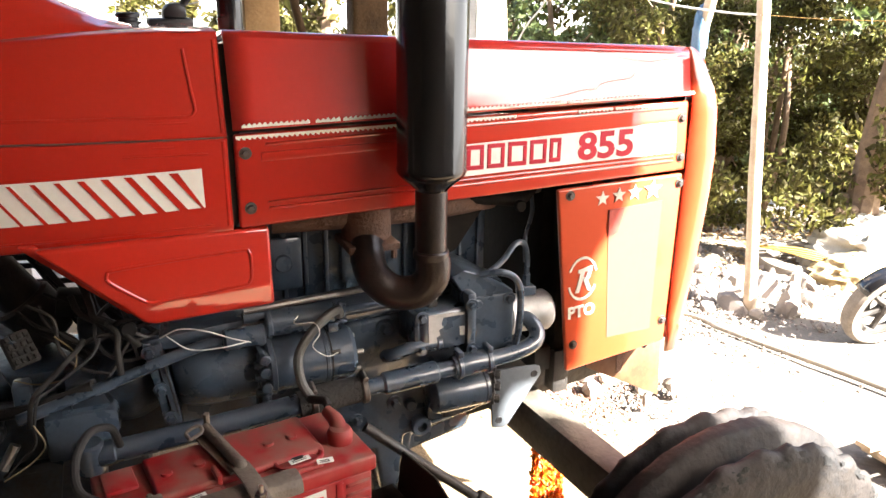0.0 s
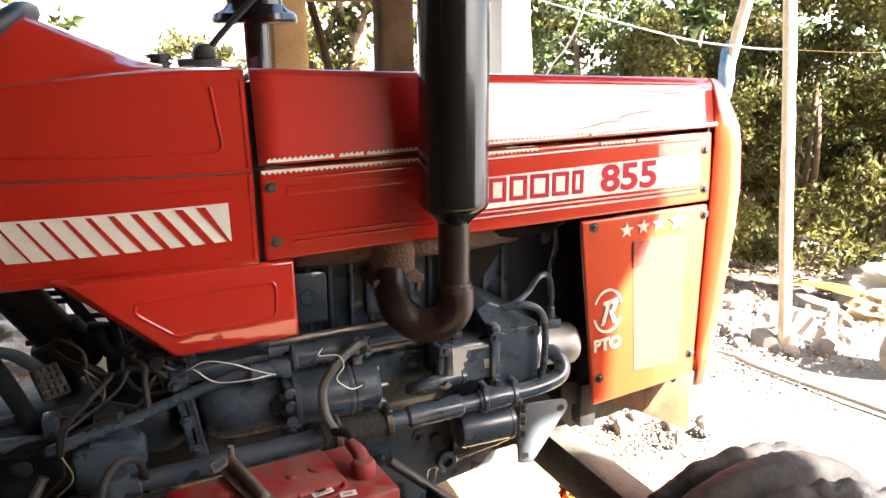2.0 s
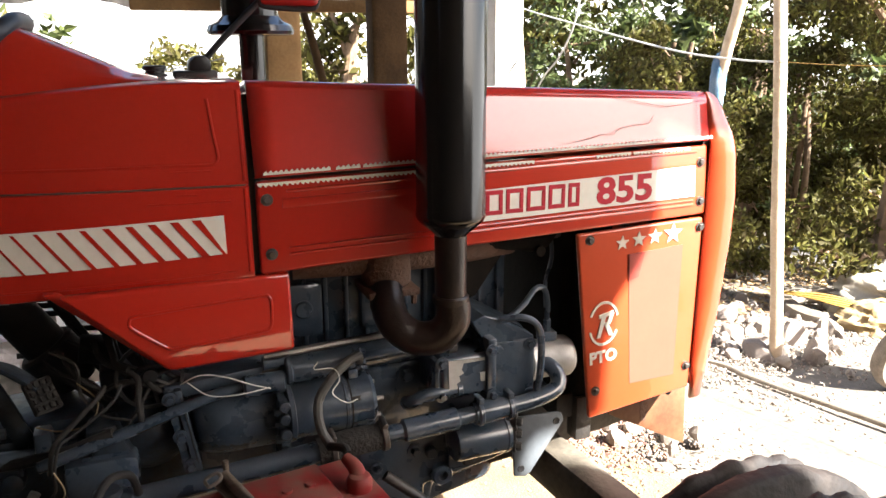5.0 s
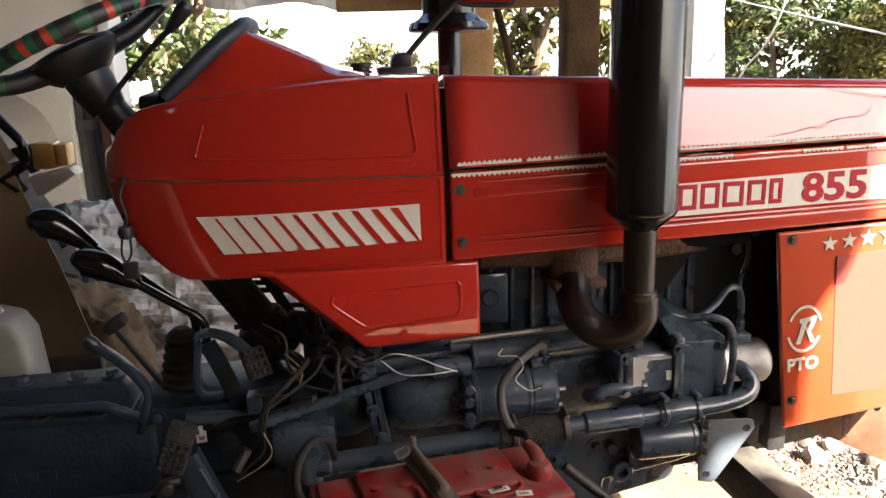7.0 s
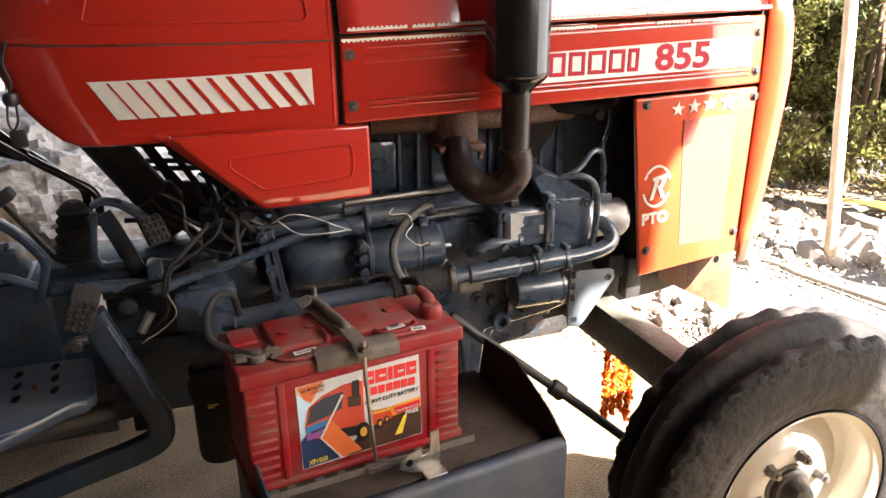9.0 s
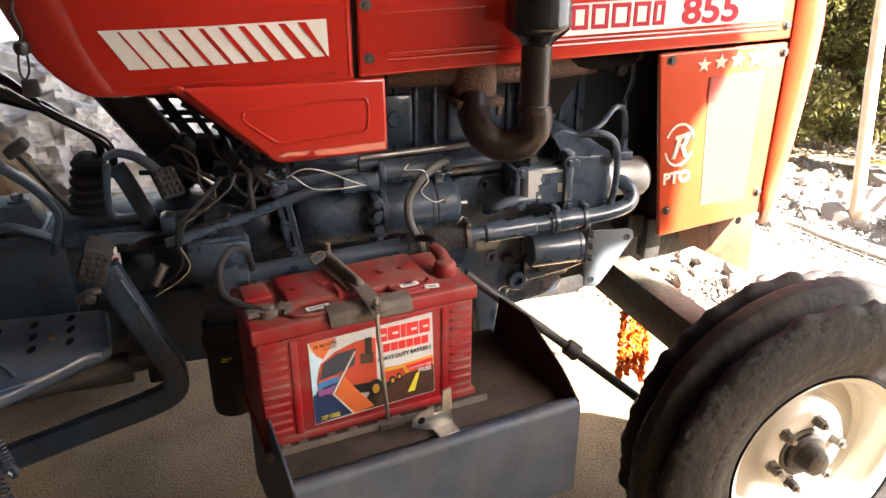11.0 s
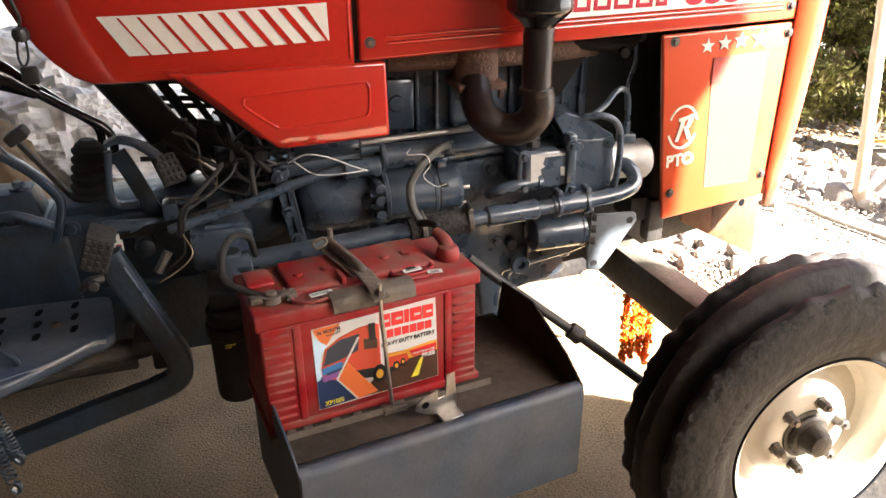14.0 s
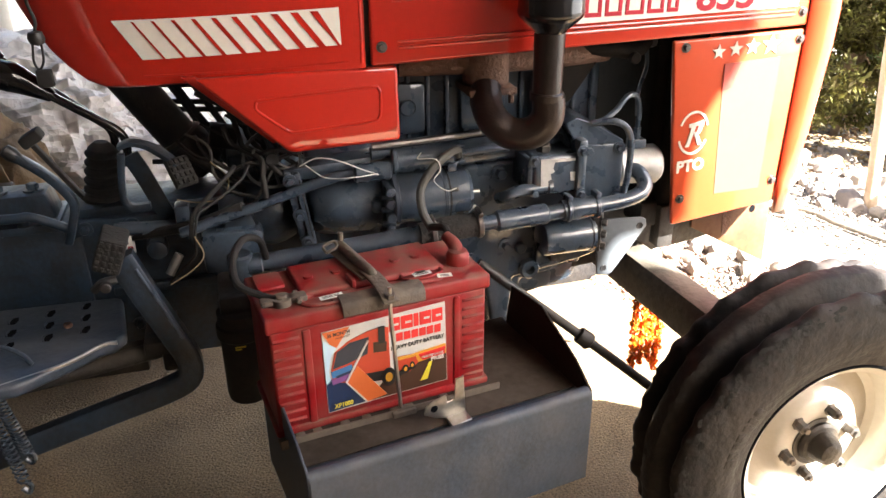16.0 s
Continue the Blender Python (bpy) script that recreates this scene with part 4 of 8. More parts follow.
def build_exhaust():
    p = Vector((0.297, -0.402, 0))
    bm = bmesh.new()
    lathe(bm, [(0.0, 1.095), (0.028, 1.095), (0.031, 1.100), (0.050, 1.116), (0.058, 1.124), (0.061, 1.130), (0.061, 1.136), (0.060, 1.140), (0.0595, 2.0), (0.055, 2.02), (0.028, 2.03), (0.028, 2.5), (0, 2.5)], Matrix.Translation(p), 36)
    muf = part("muffler", bm, BLACK_GLOSS, tractor, "tall black upright exhaust silencer")
    bm = bmesh.new()
    lathe(bm, [(0.028, 0.985), (0.0285, 1.10), (0.0, 1.10), (0.0, 0.985)], Matrix.Translation(p), 24)
    part("neck", bm, SCORCHED, muf)
    bm = bmesh.new()
    lathe(bm, [(0.0, 0.972), (0.0315, 0.972), (0.0325, 0.975), (0.0325, 0.984), (0.030, 0.987), (0.0, 0.987)], Matrix.Translation(p), 24)
    part("joint_ring", bm, SCORCHED, muf)
    bm = bmesh.new()
    tube(bm, [(0.300, -0.402, 0.975), (0.302, -0.402, 0.955), (0.298, -0.400, 0.930), (0.276, -0.388, 0.905), (0.240, -0.370, 0.902), (0.212, -0.352, 0.922), (0.207, -0.320, 0.945), (0.215, -0.285, 0.975)], 0.0315, 20, 8)
    part("exhaust_elbow", bm, SCORCHED, tractor, "scorched black U-shaped exhaust elbow")
    bm = bmesh.new()
    can(bm, (0.222, -0.262, 0.975), (0, 0, 1), 0.047, 0.10, 0.006)
    box(bm, (0.172, -0.315, 0.962), (0.272, -0.215, 0.977), 0.004)
    tube(bm, [(0.05, -0.23, 1.03), (0.20, -0.25, 1.03), (0.35, -0.25, 1.03), (0.5, -0.22, 1.03)], 0.035, 14, 4)
    for x in (0.182, 0.262):
        can(bm, (x, -0.305, 0.944), (0, 0, 1), 0.006, 0.03, 0.001, 6)
    part("exhaust_manifold", bm, RUST, tractor, "rusty brown cast-iron exhaust manifold")


def build_engine():
    bm = bmesh.new()
    box(bm, (0.00, -0.19, 0.50), (0.50, 0.20, 0.83), 0.012)
    box(bm, (0.16, -0.205, 0.62), (0.44, -0.18, 0.80), 0.008)
    prism(bm, [(0.02, 0.80), (0.50, 0.82), (0.50, 0.845), (0.02, 0.825)], -0.235, -0.15, "y", 0.006)
    block = part("engine_block", bm, ENGINE, tractor, "blue-grey painted diesel engine block")
    bm = bmesh.new()
    prism(bm, [(0.155, 0.80), (0.52, 0.815), (0.52, 0.56), (0.46, 0.545), (0.40, 0.535), (0.30, 0.52), (0.292, 0.40), (0.25, 0.385), (0.235, 0.50), (0.155, 0.52)], -0.255, -0.18, "y", 0.010, 3)
    prism(bm, [(0.10, 0.835), (0.52, 0.85), (0.52, 0.818), (0.10, 0.803)], -0.262, -0.18, "y", 0.008, 3)
    face = part("crankcase_face", bm, ENGINE, block)
    for x, z, r in ((0.260, 0.780, 0.013), (0.277, 0.607, 0.010), (0.195, 0.585, 0.008), (0.44, 0.58, 0.009)):
        part("bolt", bolt(bmesh.new(), (x, -0.255, z), (0, -1, 0), r, 0.014), ENGINE, face)
    bm = bmesh.new()
    lathe(bm, [(0.011, -0.005), (0.011, 0.018), (0.020, 0.018), (0.023, 0.014), (0.023, -0.005)], axis_m((0.334, -0.255, 0.544), (0, -1, 0)), 20)
    part("boss", bm, ENGINE, face)
    bm = bmesh.new()
    box(bm, (0.345, -0.275, 0.555), (0.40, -0.25, 0.60), 0.005)
    can(bm, (0.31, -0.258, 0.60), (0, -1, 0), 0.013, 0.016, 0.003, 12)
    part("lug", bm, ENGINE, face)
    for x, z in ((0.24, 0.80), (0.24, 0.70), (0.10, 0.80), (0.47, 0.62), (0.30, 0.56), (0.215, 0.63)):
        part("bolt", bolt(bmesh.new(), (x, -0.205 if x > 0.16 and x < 0.44 and z > 0.62 else -0.19, z), (0, -1, 0), 0.011, 0.012), ENGINE, block)
    bm = bmesh.new()
    prism(bm, [(0.18, 0.62), (0.50, 0.62), (0.52, 0.55), (0.44, 0.50), (0.34, 0.485), (0.325, 0.40), (0.315, 0.335), (0.25, 0.33), (0.235, 0.42), (0.18, 0.46)], -0.205, -0.15, "y", 0.012)
    prism(bm, [(0.0, 0.52), (0.52, 0.52), (0.50, 0.44), (0.30, 0.40), (0.02, 0.40)], -0.16, 0.16, "y", 0.02)
    part("sump", bm, ENGINE, tractor, "blue-grey engine sump casting")
    # head and cylinder jackets with ribs
    bm = bmesh.new()
    box(bm, (-0.02, -0.175, 0.82), (0.52, 0.14, 1.05), 0.01)
    head = part("cylinder_head", bm, ENGINE, tractor)
    for k in range(13):
        x = -0.01 + k * 0.042
        bm = bmesh.new()
        box(bm, (x, -0.185, 0.84), (x + 0.010, -0.170, 1.035), 0.004)
        part("rib", bm, ENGINE, head)
    for k in range(3):
        bm = bmesh.new()
        box(bm, (0.03 + 0.16 * k, -0.192, 0.86), (0.115 + 0.16 * k, -0.17, 0.97), 0.012)
        can(bm, (0.075 + 0.16 * k, -0.19, 0.92), (0, -1, 0), 0.018, 0.010, 0.003)
        part("core_cover", bm, ENGINE, head)
    bm = bmesh.new()
    box(bm, (-0.02, -0.24, 1.02), (0.62, 0.24, 1.16), 0.01)
    part("rocker_cover", bm, ENGINE_DARK, tractor)
    # side rail, pipes under the skirt
    bm = bmesh.new()
    tube(bm, [(-0.02, -0.285, 0.872), (0.17, -0.285, 0.880), (0.30, -0.28, 0.886)], 0.0068, 10, 2)
    part("push_rod", bm, STEEL, tractor, "bare steel control rod")
    bm = bmesh.new()
    tube(bm, [(-0.02, -0.27, 0.853), (0.025, -0.27, 0.855)], 0.013, 12, 1)
    part("rod_sleeve", bm, ENGINE, tractor)
    bm = bmesh.new()
    tube(bm, [(-0.40, -0.29, 0.735), (-0.25, -0.29, 0.775), (-0.10, -0.285, 0.815), (0.08, -0.28, 0.835), (0.30, -0.275, 0.845), (0.5, -0.25, 0.85)], 0.0105, 12, 6)
    part("return_pipe", bm, ENGINE, tractor, "long dark blue-grey return pipe")
    # starter motor and its solenoid
    s0 = Vector((0.012, -0.285, 0.757))
    bm = bmesh.new()
    lathe(bm, [(0, 0), (0.050, 0), (0.056, 0.004), (0.056, 0.012), (0.052, 0.014), (0.052, 0.105), (0.0535, 0.106), (0.0535, 0.112), (0.052, 0.113), (0.052, 0.158), (0.046, 0.166), (0.020, 0.170), (0, 0.170)], axis_m(s0, (1, 0.0, 0.02)), 32)
    st = part("starter_motor", bm, ENGINE, tractor, "blue-grey cylindrical starter motor")
    bm = bmesh.new()
    lathe(bm, [(0.0525, 0.116), (0.0532, 0.1165), (0.0532, 0.1185), (0.0525, 0.119)], axis_m(s0, (1, 0.0, 0.02)), 32)
    part("joint_gap", bm, MUD, st, "dark joint round the motor")
    for a in (0.5, 1.9):
        part("band_clip", can(bmesh.new(), s0 + Vector((0.117, -0.053 * math.cos(a), 0.053 * math.sin(a))), (1, 0, 0), 0.0045, 0.016, 0.001, 8), ENGINE_DARK, st)
    for a in (0.6, 2.8, 4.4):
        part("terminal", can(bmesh.new(), s0 + Vector((0.168, 0.034 * math.cos(a), 0.034 * math.sin(a))), (1, 0, 0), 0.005, 0.014, 0.001, 8), STEEL, st)
    bm = bmesh.new()
    can(bm, (0.02, -0.275, 0.835), (1, 0, 0.02), 0.025, 0.13, 0.005, 20)
    can(bm, (0.15, -0.275, 0.838), (1, 0, 0), 0.016, 0.022, 0.003, 12)
    box(bm, (0.13, -0.305, 0.81), (0.15, -0.27, 0.83), 0.003)
    can(bm, (0.018, -0.275, 0.835), (1, 0, 0.02), 0.028, 0.012, 0.003, 20)
    for z in (0.826, 0.842, 0.856):
        can(bm, (0.150, -0.295 + 0.3 * (z - 0.826), z), (1, 0, 0.05), 0.0045, 0.020, 0.001, 8)
        can(bm, (0.156, -0.295 + 0.3 * (z - 0.826), z), (1, 0, 0.05), 0.008, 0.006, 0.001, 6)
    part("solenoid", bm, ENGINE, st)
    bm = bmesh.new()
    box(bm, (-0.005, -0.325, 0.68), (0.015, -0.20, 0.80), 0.008)
    can(bm, (-0.06, -0.29, 0.822), (1, 0, 0), 0.020, 0.075, 0.004, 14)
    for z in (0.70, 0.735, 0.765, 0.79):
        can(bm, (0.005, -0.325, z), (0, -1, 0), 0.011, 0.012, 0.002, 8)
        can(bm, (-0.012, -0.315, z - 0.015), (1, -0.2, 0), 0.008, 0.03, 0.002, 8)
    part("starter_flange", bm, ENGINE, tractor)
    # bell housing with a swelling over the ring gear
    bm = bmesh.new()
    rows = []
    for k in range(13):
        t = k / 12
        x = -0.148 + 0.156 * t
        f = math.sqrt(max(0.0, 1 - (1 - min(1, t * 2.2)) ** 2)) * 0.55 + 0.45
        cy, cz, ry, rz = -0.20, 0.742, 0.100 * f, 0.074 * (0.72 + 0.28 * f)
        rows.append([(x, cy - ry * math.sin(a), cz + rz * math.cos(a)) for a in np.linspace(0, math.pi, 17)])
    loft(bm, rows, False)
    box(bm, (-0.145, -0.205, 0.60), (0.005, 0.2, 0.88), 0.01)
    can(bm, (-0.028, -0.292, 0.752), (1, -0.05, 0), 0.017, 0.036, 0.006, 16)
    bell = part("bell_housing", bm, ENGINE, tractor, "blue-grey bell housing with a rounded bulge", 50)
    for dx, y0 in ((0.0, -0.276), (-0.017, -0.268)):
        bm = bmesh.new()
        prism(bm, [(-0.178 + dx, 0.828), (-0.164 + dx, 0.828), (-0.139 + dx, 0.664), (-0.154 + dx, 0.660)], y0, -0.17, "y", 0.004)
        part("flange", bm, ENGINE, bell)
    bm = bmesh.new()
    prism(bm, [(-0.195, 0.832), (-0.160, 0.834), (0.0, 0.846), (0.0, 0.820), (-0.165, 0.806), (-0.193, 0.808)], -0.262, -0.17, "y", 0.006)
    part("ledge", bm, ENGINE, bell)
    for x, z in ((-0.185, 0.815), (-0.172, 0.74), (-0.160, 0.680)):
        part("bolt", bolt(bmesh.new(), (x, -0.276, z), (0, -1, 0), 0.0085, 0.010), ENGINE, bell)
    bm = bmesh.new()
    tube(bm, [(-0.166, -0.2765, 0.815), (-0.158, -0.2765, 0.76), (-0.147, -0.2765, 0.68)], 0.0016, 6, 2)
    part("gasket", bm, MUD, bell, "dark gasket squeezed out of the joint")
    bm = bmesh.new()
    rows = []
    for k in range(9):
        x = -0.275 + 0.10 * k / 8
        f = 0.72 + 0.28 * math.sin(math.pi * (0.1 + 0.8 * k / 8))
        rows.append([(x, -0.16 - 0.085 * f * math.sin(a), 0.725 + 0.085 * f * math.cos(a)) for a in np.linspace(0, math.pi, 15)])
    loft(bm, rows, False)
    box(bm, (-0.30, -0.165, 0.58), (-0.15, 0.18, 0.84), 0.01)
    part("clutch_housing", bm, SHADED_ENGINE, tractor, "", 50)
    # gearbox behind it
    bm = bmesh.new()
    box(bm, (-0.62, -0.16, 0.385), (-0.20, 0.15, 0.70), 0.02)
    gb = part("gearbox", bm, SHADED_ENGINE, tractor, "blue-grey gearbox casting")
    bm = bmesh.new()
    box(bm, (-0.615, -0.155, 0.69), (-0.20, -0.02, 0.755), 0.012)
    part("gearbox_top", bm, SHADED_ENGINE, gb)
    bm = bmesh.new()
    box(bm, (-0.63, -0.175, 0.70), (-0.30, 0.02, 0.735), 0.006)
    part("flange", bm, SHADED_ENGINE, gb)
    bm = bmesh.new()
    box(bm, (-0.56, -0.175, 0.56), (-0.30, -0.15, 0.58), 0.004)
    part("casting_rib", bm, SHADED_ENGINE, gb)
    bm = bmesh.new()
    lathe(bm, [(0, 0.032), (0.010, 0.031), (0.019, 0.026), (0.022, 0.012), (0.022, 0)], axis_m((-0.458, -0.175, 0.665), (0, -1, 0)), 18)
    part("plug", bm, SHADED_ENGINE, gb)
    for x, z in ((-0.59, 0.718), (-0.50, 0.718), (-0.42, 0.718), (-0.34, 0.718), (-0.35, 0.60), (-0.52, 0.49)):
        part("bolt", bolt(bmesh.new(), (x, -0.175, z), (0, -1, 0), 0.010, 0.010), SHADED_ENGINE, gb)
    bm = bmesh.new()
    prism(bm, [(-0.522, 0.656), (-0.502, 0.657), (-0.502, 0.681), (-0.522, 0.680)], -0.1785, -0.1745, "y")
    lab = part("label_plate", bm, WHITE_PRINT, gb, "small white paper label with a red mark")
    bm = bmesh.new()
    lathe(bm, [(0.002, 0), (0.0055, 0), (0.0055, 0.0008), (0.002, 0.0008)], axis_m((-0.511, -0.1785, 0.668), (0, -1, 0)), 14)
    part("mark", bm, RED_PRINT, lab)
    # bracket beside the clutch housing
    bm = bmesh.new()
    lathe(bm, [(0.050, 0.0), (0.050, 0.075), (0.044, 0.075), (0.044, 0.0), (0.050, 0.0)], axis_m((-0.335, -0.225, 0.728), (1, 0, 0)), 24, math.pi, math.pi)
    prism(bm, [(-0.365, 0.722), (-0.262, 0.724), (-0.246, 0.718), (-0.244, 0.68), (-0.270, 0.65), (-0.306, 0.606), (-0.366, 0.640)], -0.285, -0.165, "y", 0.008)
    part("support_bracket", bm, ENGINE, tractor)
    bm = bmesh.new()
    tube(bm, [(-0.53, -0.205, 0.722), (-0.33, -0.205, 0.712)], 0.013, 14, 1)
    box(bm, (-0.412, -0.225, 0.70), (-0.382, -0.185, 0.765), 0.006)
    part("pedal_shaft", bm, ENGINE, tractor)
    # black filter bowl hanging below
    bm = bmesh.new()
    lathe(bm, [(0, 0.0), (0.030, 0.001), (0.040, 0.008), (0.042, 0.02), (0.042, 0.145), (0.047, 0.150), (0.047, 0.172), (0.043, 0.176), (0.043, 0.2), (0, 0.2)], Matrix.Translation((-0.31, -0.385, 0.405)), 24)
    fb = part("filter_bowl", bm, RUBBER, tractor, "black filter bowl with a worn yellow print")
    bm = bmesh.new()
    for k, (z, w) in enumerate(((0.545, 0.02), (0.54, 0.012))):
        box(bm, (-0.325, -0.4283, z), (-0.325 + w, -0.4265, z + 0.0025))
    part("print_bars", bm, INK["yellow"], fb)
    bm = bmesh.new()
    box(bm, (-0.345, -0.40, 0.60), (-0.275, -0.20, 0.64), 0.008)
    part("filter_head", bm, ENGINE_DARK, tractor)
    # long coolant line with rubber couplings
    bm = bmesh.new()
    tube(bm, [(-0.275, -0.36, 0.683), (-0.10, -0.36, 0.694), (0.07, -0.36, 0.706)], 0.0195, 16, 3)
    can(bm, (-0.296, -0.36, 0.655), (0, 0, 1), 0.024, 0.055, 0.004, 18)
    can(bm, (-0.285, -0.36, 0.683), (1, 0, 0.06), 0.022, 0.03, 0.003, 18)
    line = part("coolant_pipe", bm, ENGINE, tractor, "long blue-grey coolant pipe")
    bm = bmesh.new()
    tube(bm, [(0.055, -0.36, 0.705), (0.12, -0.36, 0.711), (0.185, -0.36, 0.713)], [0.024, 0.026, 0.024], 16, 4)
    part("rubber_coupling", bm, MUD, line, "perished dusty rubber coupling")
    for x, z in ((0.075, 0.7065), (0.172, 0.713)):
        bm = bmesh.new()
        can(bm, (x, -0.36, z), (1, 0, 0.08), 0.029, 0.012, 0.002, 18)
        can(bm, (x + 0.006, -0.38, z + 0.026), (0, 1, 0.2), 0.006, 0.03, 0.001, 8)
        part("hose_clamp", bm, BOLT, line)
    bm = bmesh.new()
    tube(bm, [(0.18, -0.36, 0.713), (0.30, -0.36, 0.716), (0.375, -0.36, 0.722)], 0.0165, 14, 3)
    can(bm, (0.215, -0.36, 0.7135), (1, 0, 0.05), 0.022, 0.115, 0.005, 18)
    tube(bm, [(0.43, -0.36, 0.722), (0.50, -0.358, 0.727), (0.545, -0.352, 0.736), (0.562, -0.34, 0.752), (0.556, -0.32, 0.772), (0.535, -0.30, 0.78)], 0.0165, 14, 6)
    part("front_pipe", bm, ENGINE, line)
    bm = bmesh.new()
    tube(bm, [(0.362, -0.36, 0.721), (0.40, -0.36, 0.723), (0.445, -0.36, 0.724)], [0.022, 0.0235, 0.022], 16, 3)
    part("rubber_coupling", bm, ENGINE, line)
    for x in (0.368, 0.432):
        bm = bmesh.new()
        can(bm, (x, -0.36, 0.7215), (1, 0, 0.03), 0.026, 0.010, 0.002, 18)
        box(bm, (x, -0.375, 0.744), (x + 0.012, -0.345, 0.757), 0.003)
        part("hose_clamp", bm, ENGINE, line)
    bm = bmesh.new()
    tube(bm, [(0.36, -0.33, 0.765), (0.33, -0.335, 0.768), (0.275, -0.335, 0.765), (0.25, -0.33, 0.755), (0.245, -0.30, 0.74)], 0.013, 12, 6)
    can(bm, (0.335, -0.335, 0.767), (1, 0, 0), 0.016, 0.012, 0.002, 14)
    part("bypass_pipe", bm, ENGINE, line)
    # hydraulic pump with a scraped white patch, timing case, aluminium pump
    bm = bmesh.new()
    box(bm, (0.302, -0.345, 0.752), (0.405, -0.20, 0.838), 0.010, seg=3)
    box(bm, (0.29, -0.34, 0.757), (0.304, -0.205, 0.833), 0.008)
    box(bm, (0.395, -0.355, 0.735), (0.415, -0.19, 0.868), 0.006)
    pump = part("gear_pump", bm, ENGINE, tractor, "dark grey gear pump with scraped paint")
    bm = bmesh.new()
    ys = -0.3466
    prism(bm, [(0.316, 0.832), (0.392, 0.829), (0.392, 0.824), (0.347, 0.824), (0.343, 0.811), (0.348, 0.804), (0.338, 0.799), (0.341, 0.788), (0.333, 0.784), (0.336, 0.771), (0.330, 0.764), (0.318, 0.766)], ys, ys + 0.003, "y")
    prism(bm, [(0.382, 0.800), (0.393, 0.799), (0.393, 0.780), (0.384, 0.781)], ys, ys + 0.003, "y")
    part("scraped_paint", bm, ALUMINIUM, pump, "bare metal showing through scraped paint")
    for x, z in ((0.303, 0.83), (0.303, 0.762), (0.402, 0.845), (0.405, 0.752)):
        part("bolt", bolt(bmesh.new(), (x, -0.354 if x > 0.35 else -0.342, z), (0, -1, 0), 0.008, 0.010), ENGINE, pump)
    bm = bmesh.new()
    can(bm, (0.335, -0.31, 0.838), (0, 0, 1), 0.016, 0.015, 0.002, 6)
    can(bm, (0.335, -0.31, 0.853), (0, 0, 1), 0.011, 0.02, 0.002, 12)
    can(bm, (0.335, -0.31, 0.873), (0, 0, 1), 0.013, 0.012, 0.002, 6)
    part("union", bm, ENGINE_DARK, pump)
    bm = bmesh.new()
    box(bm, (0.416, -0.335, 0.718), (0.508, -0.18, 0.848), 0.004)
    prism(bm, [(0.372, 0.898), (0.398, 0.908), (0.440, 0.892), (0.508, 0.852), (0.508, 0.842), (0.405, 0.842)], -0.328, -0.185, "y", 0.002, 1)
    tc = part("timing_case", bm, ENGINE, tractor, "blue-grey timing case with bolted cover")
    for x, z in ((0.425, 0.838), (0.495, 0.838), (0.425, 0.732), (0.497, 0.73)):
        part("bolt", bolt(bmesh.new(), (x, -0.335, z), (0, -1, 0), 0.0085, 0.008), ENGINE, tc)
    bm = bmesh.new()
    lathe(bm, [(0, 0), (0.040, 0), (0.046, 0.004), (0.046, 0.012), (0.041, 0.014), (0.041, 0.07), (0.044, 0.075), (0.044, 0.098), (0.038, 0.106), (0, 0.106)], axis_m((0.515, -0.275, 0.775), (1, 0, -0.02)), 28)
    part("aluminium_pump", bm, ALUMINIUM, tractor, "bare aluminium pump body")
    bm = bmesh.new()
    box(bm, (0.55, -0.29, 0.815), (0.585, -0.26, 0.835), 0.003)
    can(bm, (0.568, -0.275, 0.83), (0, 0, 1), 0.009, 0.03, 0.002, 6)
    tube(bm, [(0.568, -0.275, 0.86), (0.567, -0.275, 0.90), (0.555, -0.28, 0.93), (0.53, -0.29, 0.935), (0.50, -0.30, 0.91), (0.465, -0.31, 0.893), (0.43, -0.31, 0.888), (0.39, -0.30, 0.893)], 0.0062, 10, 6)
    part("fuel_pipe", bm, ENGINE, tractor, "bent blue-grey steel pipe")
    bm = bmesh.new()
    tube(bm, [(0.43, -0.33, 0.895), (0.47, -0.345, 0.90), (0.50, -0.35, 0.885), (0.512, -0.352, 0.85), (0.512, -0.352, 0.78), (0.505, -0.352, 0.74)], 0.0072, 10, 6)
    part("fuel_pipe", bm, ENGINE, tractor, "bent blue-grey steel pipe")
    bm = bmesh.new()
    tube(bm, [(0.60, -0.22, 1.03), (0.60, -0.23, 0.98), (0.575, -0.25, 0.93), (0.572, -0.26, 0.88)], 0.0045, 8, 5)
    part("fuel_pipe", bm, ENGINE, tractor, "bent blue-grey steel pipe")
    # spin-on filter and its bracket
    bm = bmesh.new()
    lathe(bm, [(0, 0), (0.030, 0.001), (0.037, 0.006), (0.039, 0.014), (0.039, 0.112), (0.041, 0.114), (0.041, 0.122), (0, 0.122)], axis_m((0.335, -0.31, 0.638), (1, 0.02, 0.0)), 30)
    flt = part("oil_filter", bm, ENGINE, tractor, "blue-grey spin-on oil filter")
    bm = bmesh.new()
    box(bm, (0.452, -0.33, 0.60), (0.475, -0.22, 0.69), 0.006)
    for z in (0.612, 0.64, 0.668):
        bolt(bm, (0.472, -0.325, z), (0.8, -0.6, 0), 0.009, 0.012)
    box(bm, (0.37, -0.30, 0.572), (0.41, -0.24, 0.605), 0.004)
    part("filter_mount", bm, ENGINE_DARK, flt)
    bm = bmesh.new()
    prism(bm, [(0.474, 0.664), (0.584, 0.658), (0.595, 0.653), (0.600, 0.636), (0.523, 0.528), (0.512, 0.520), (0.484, 0.526)], -0.306, -0.298, "y", 0.003)
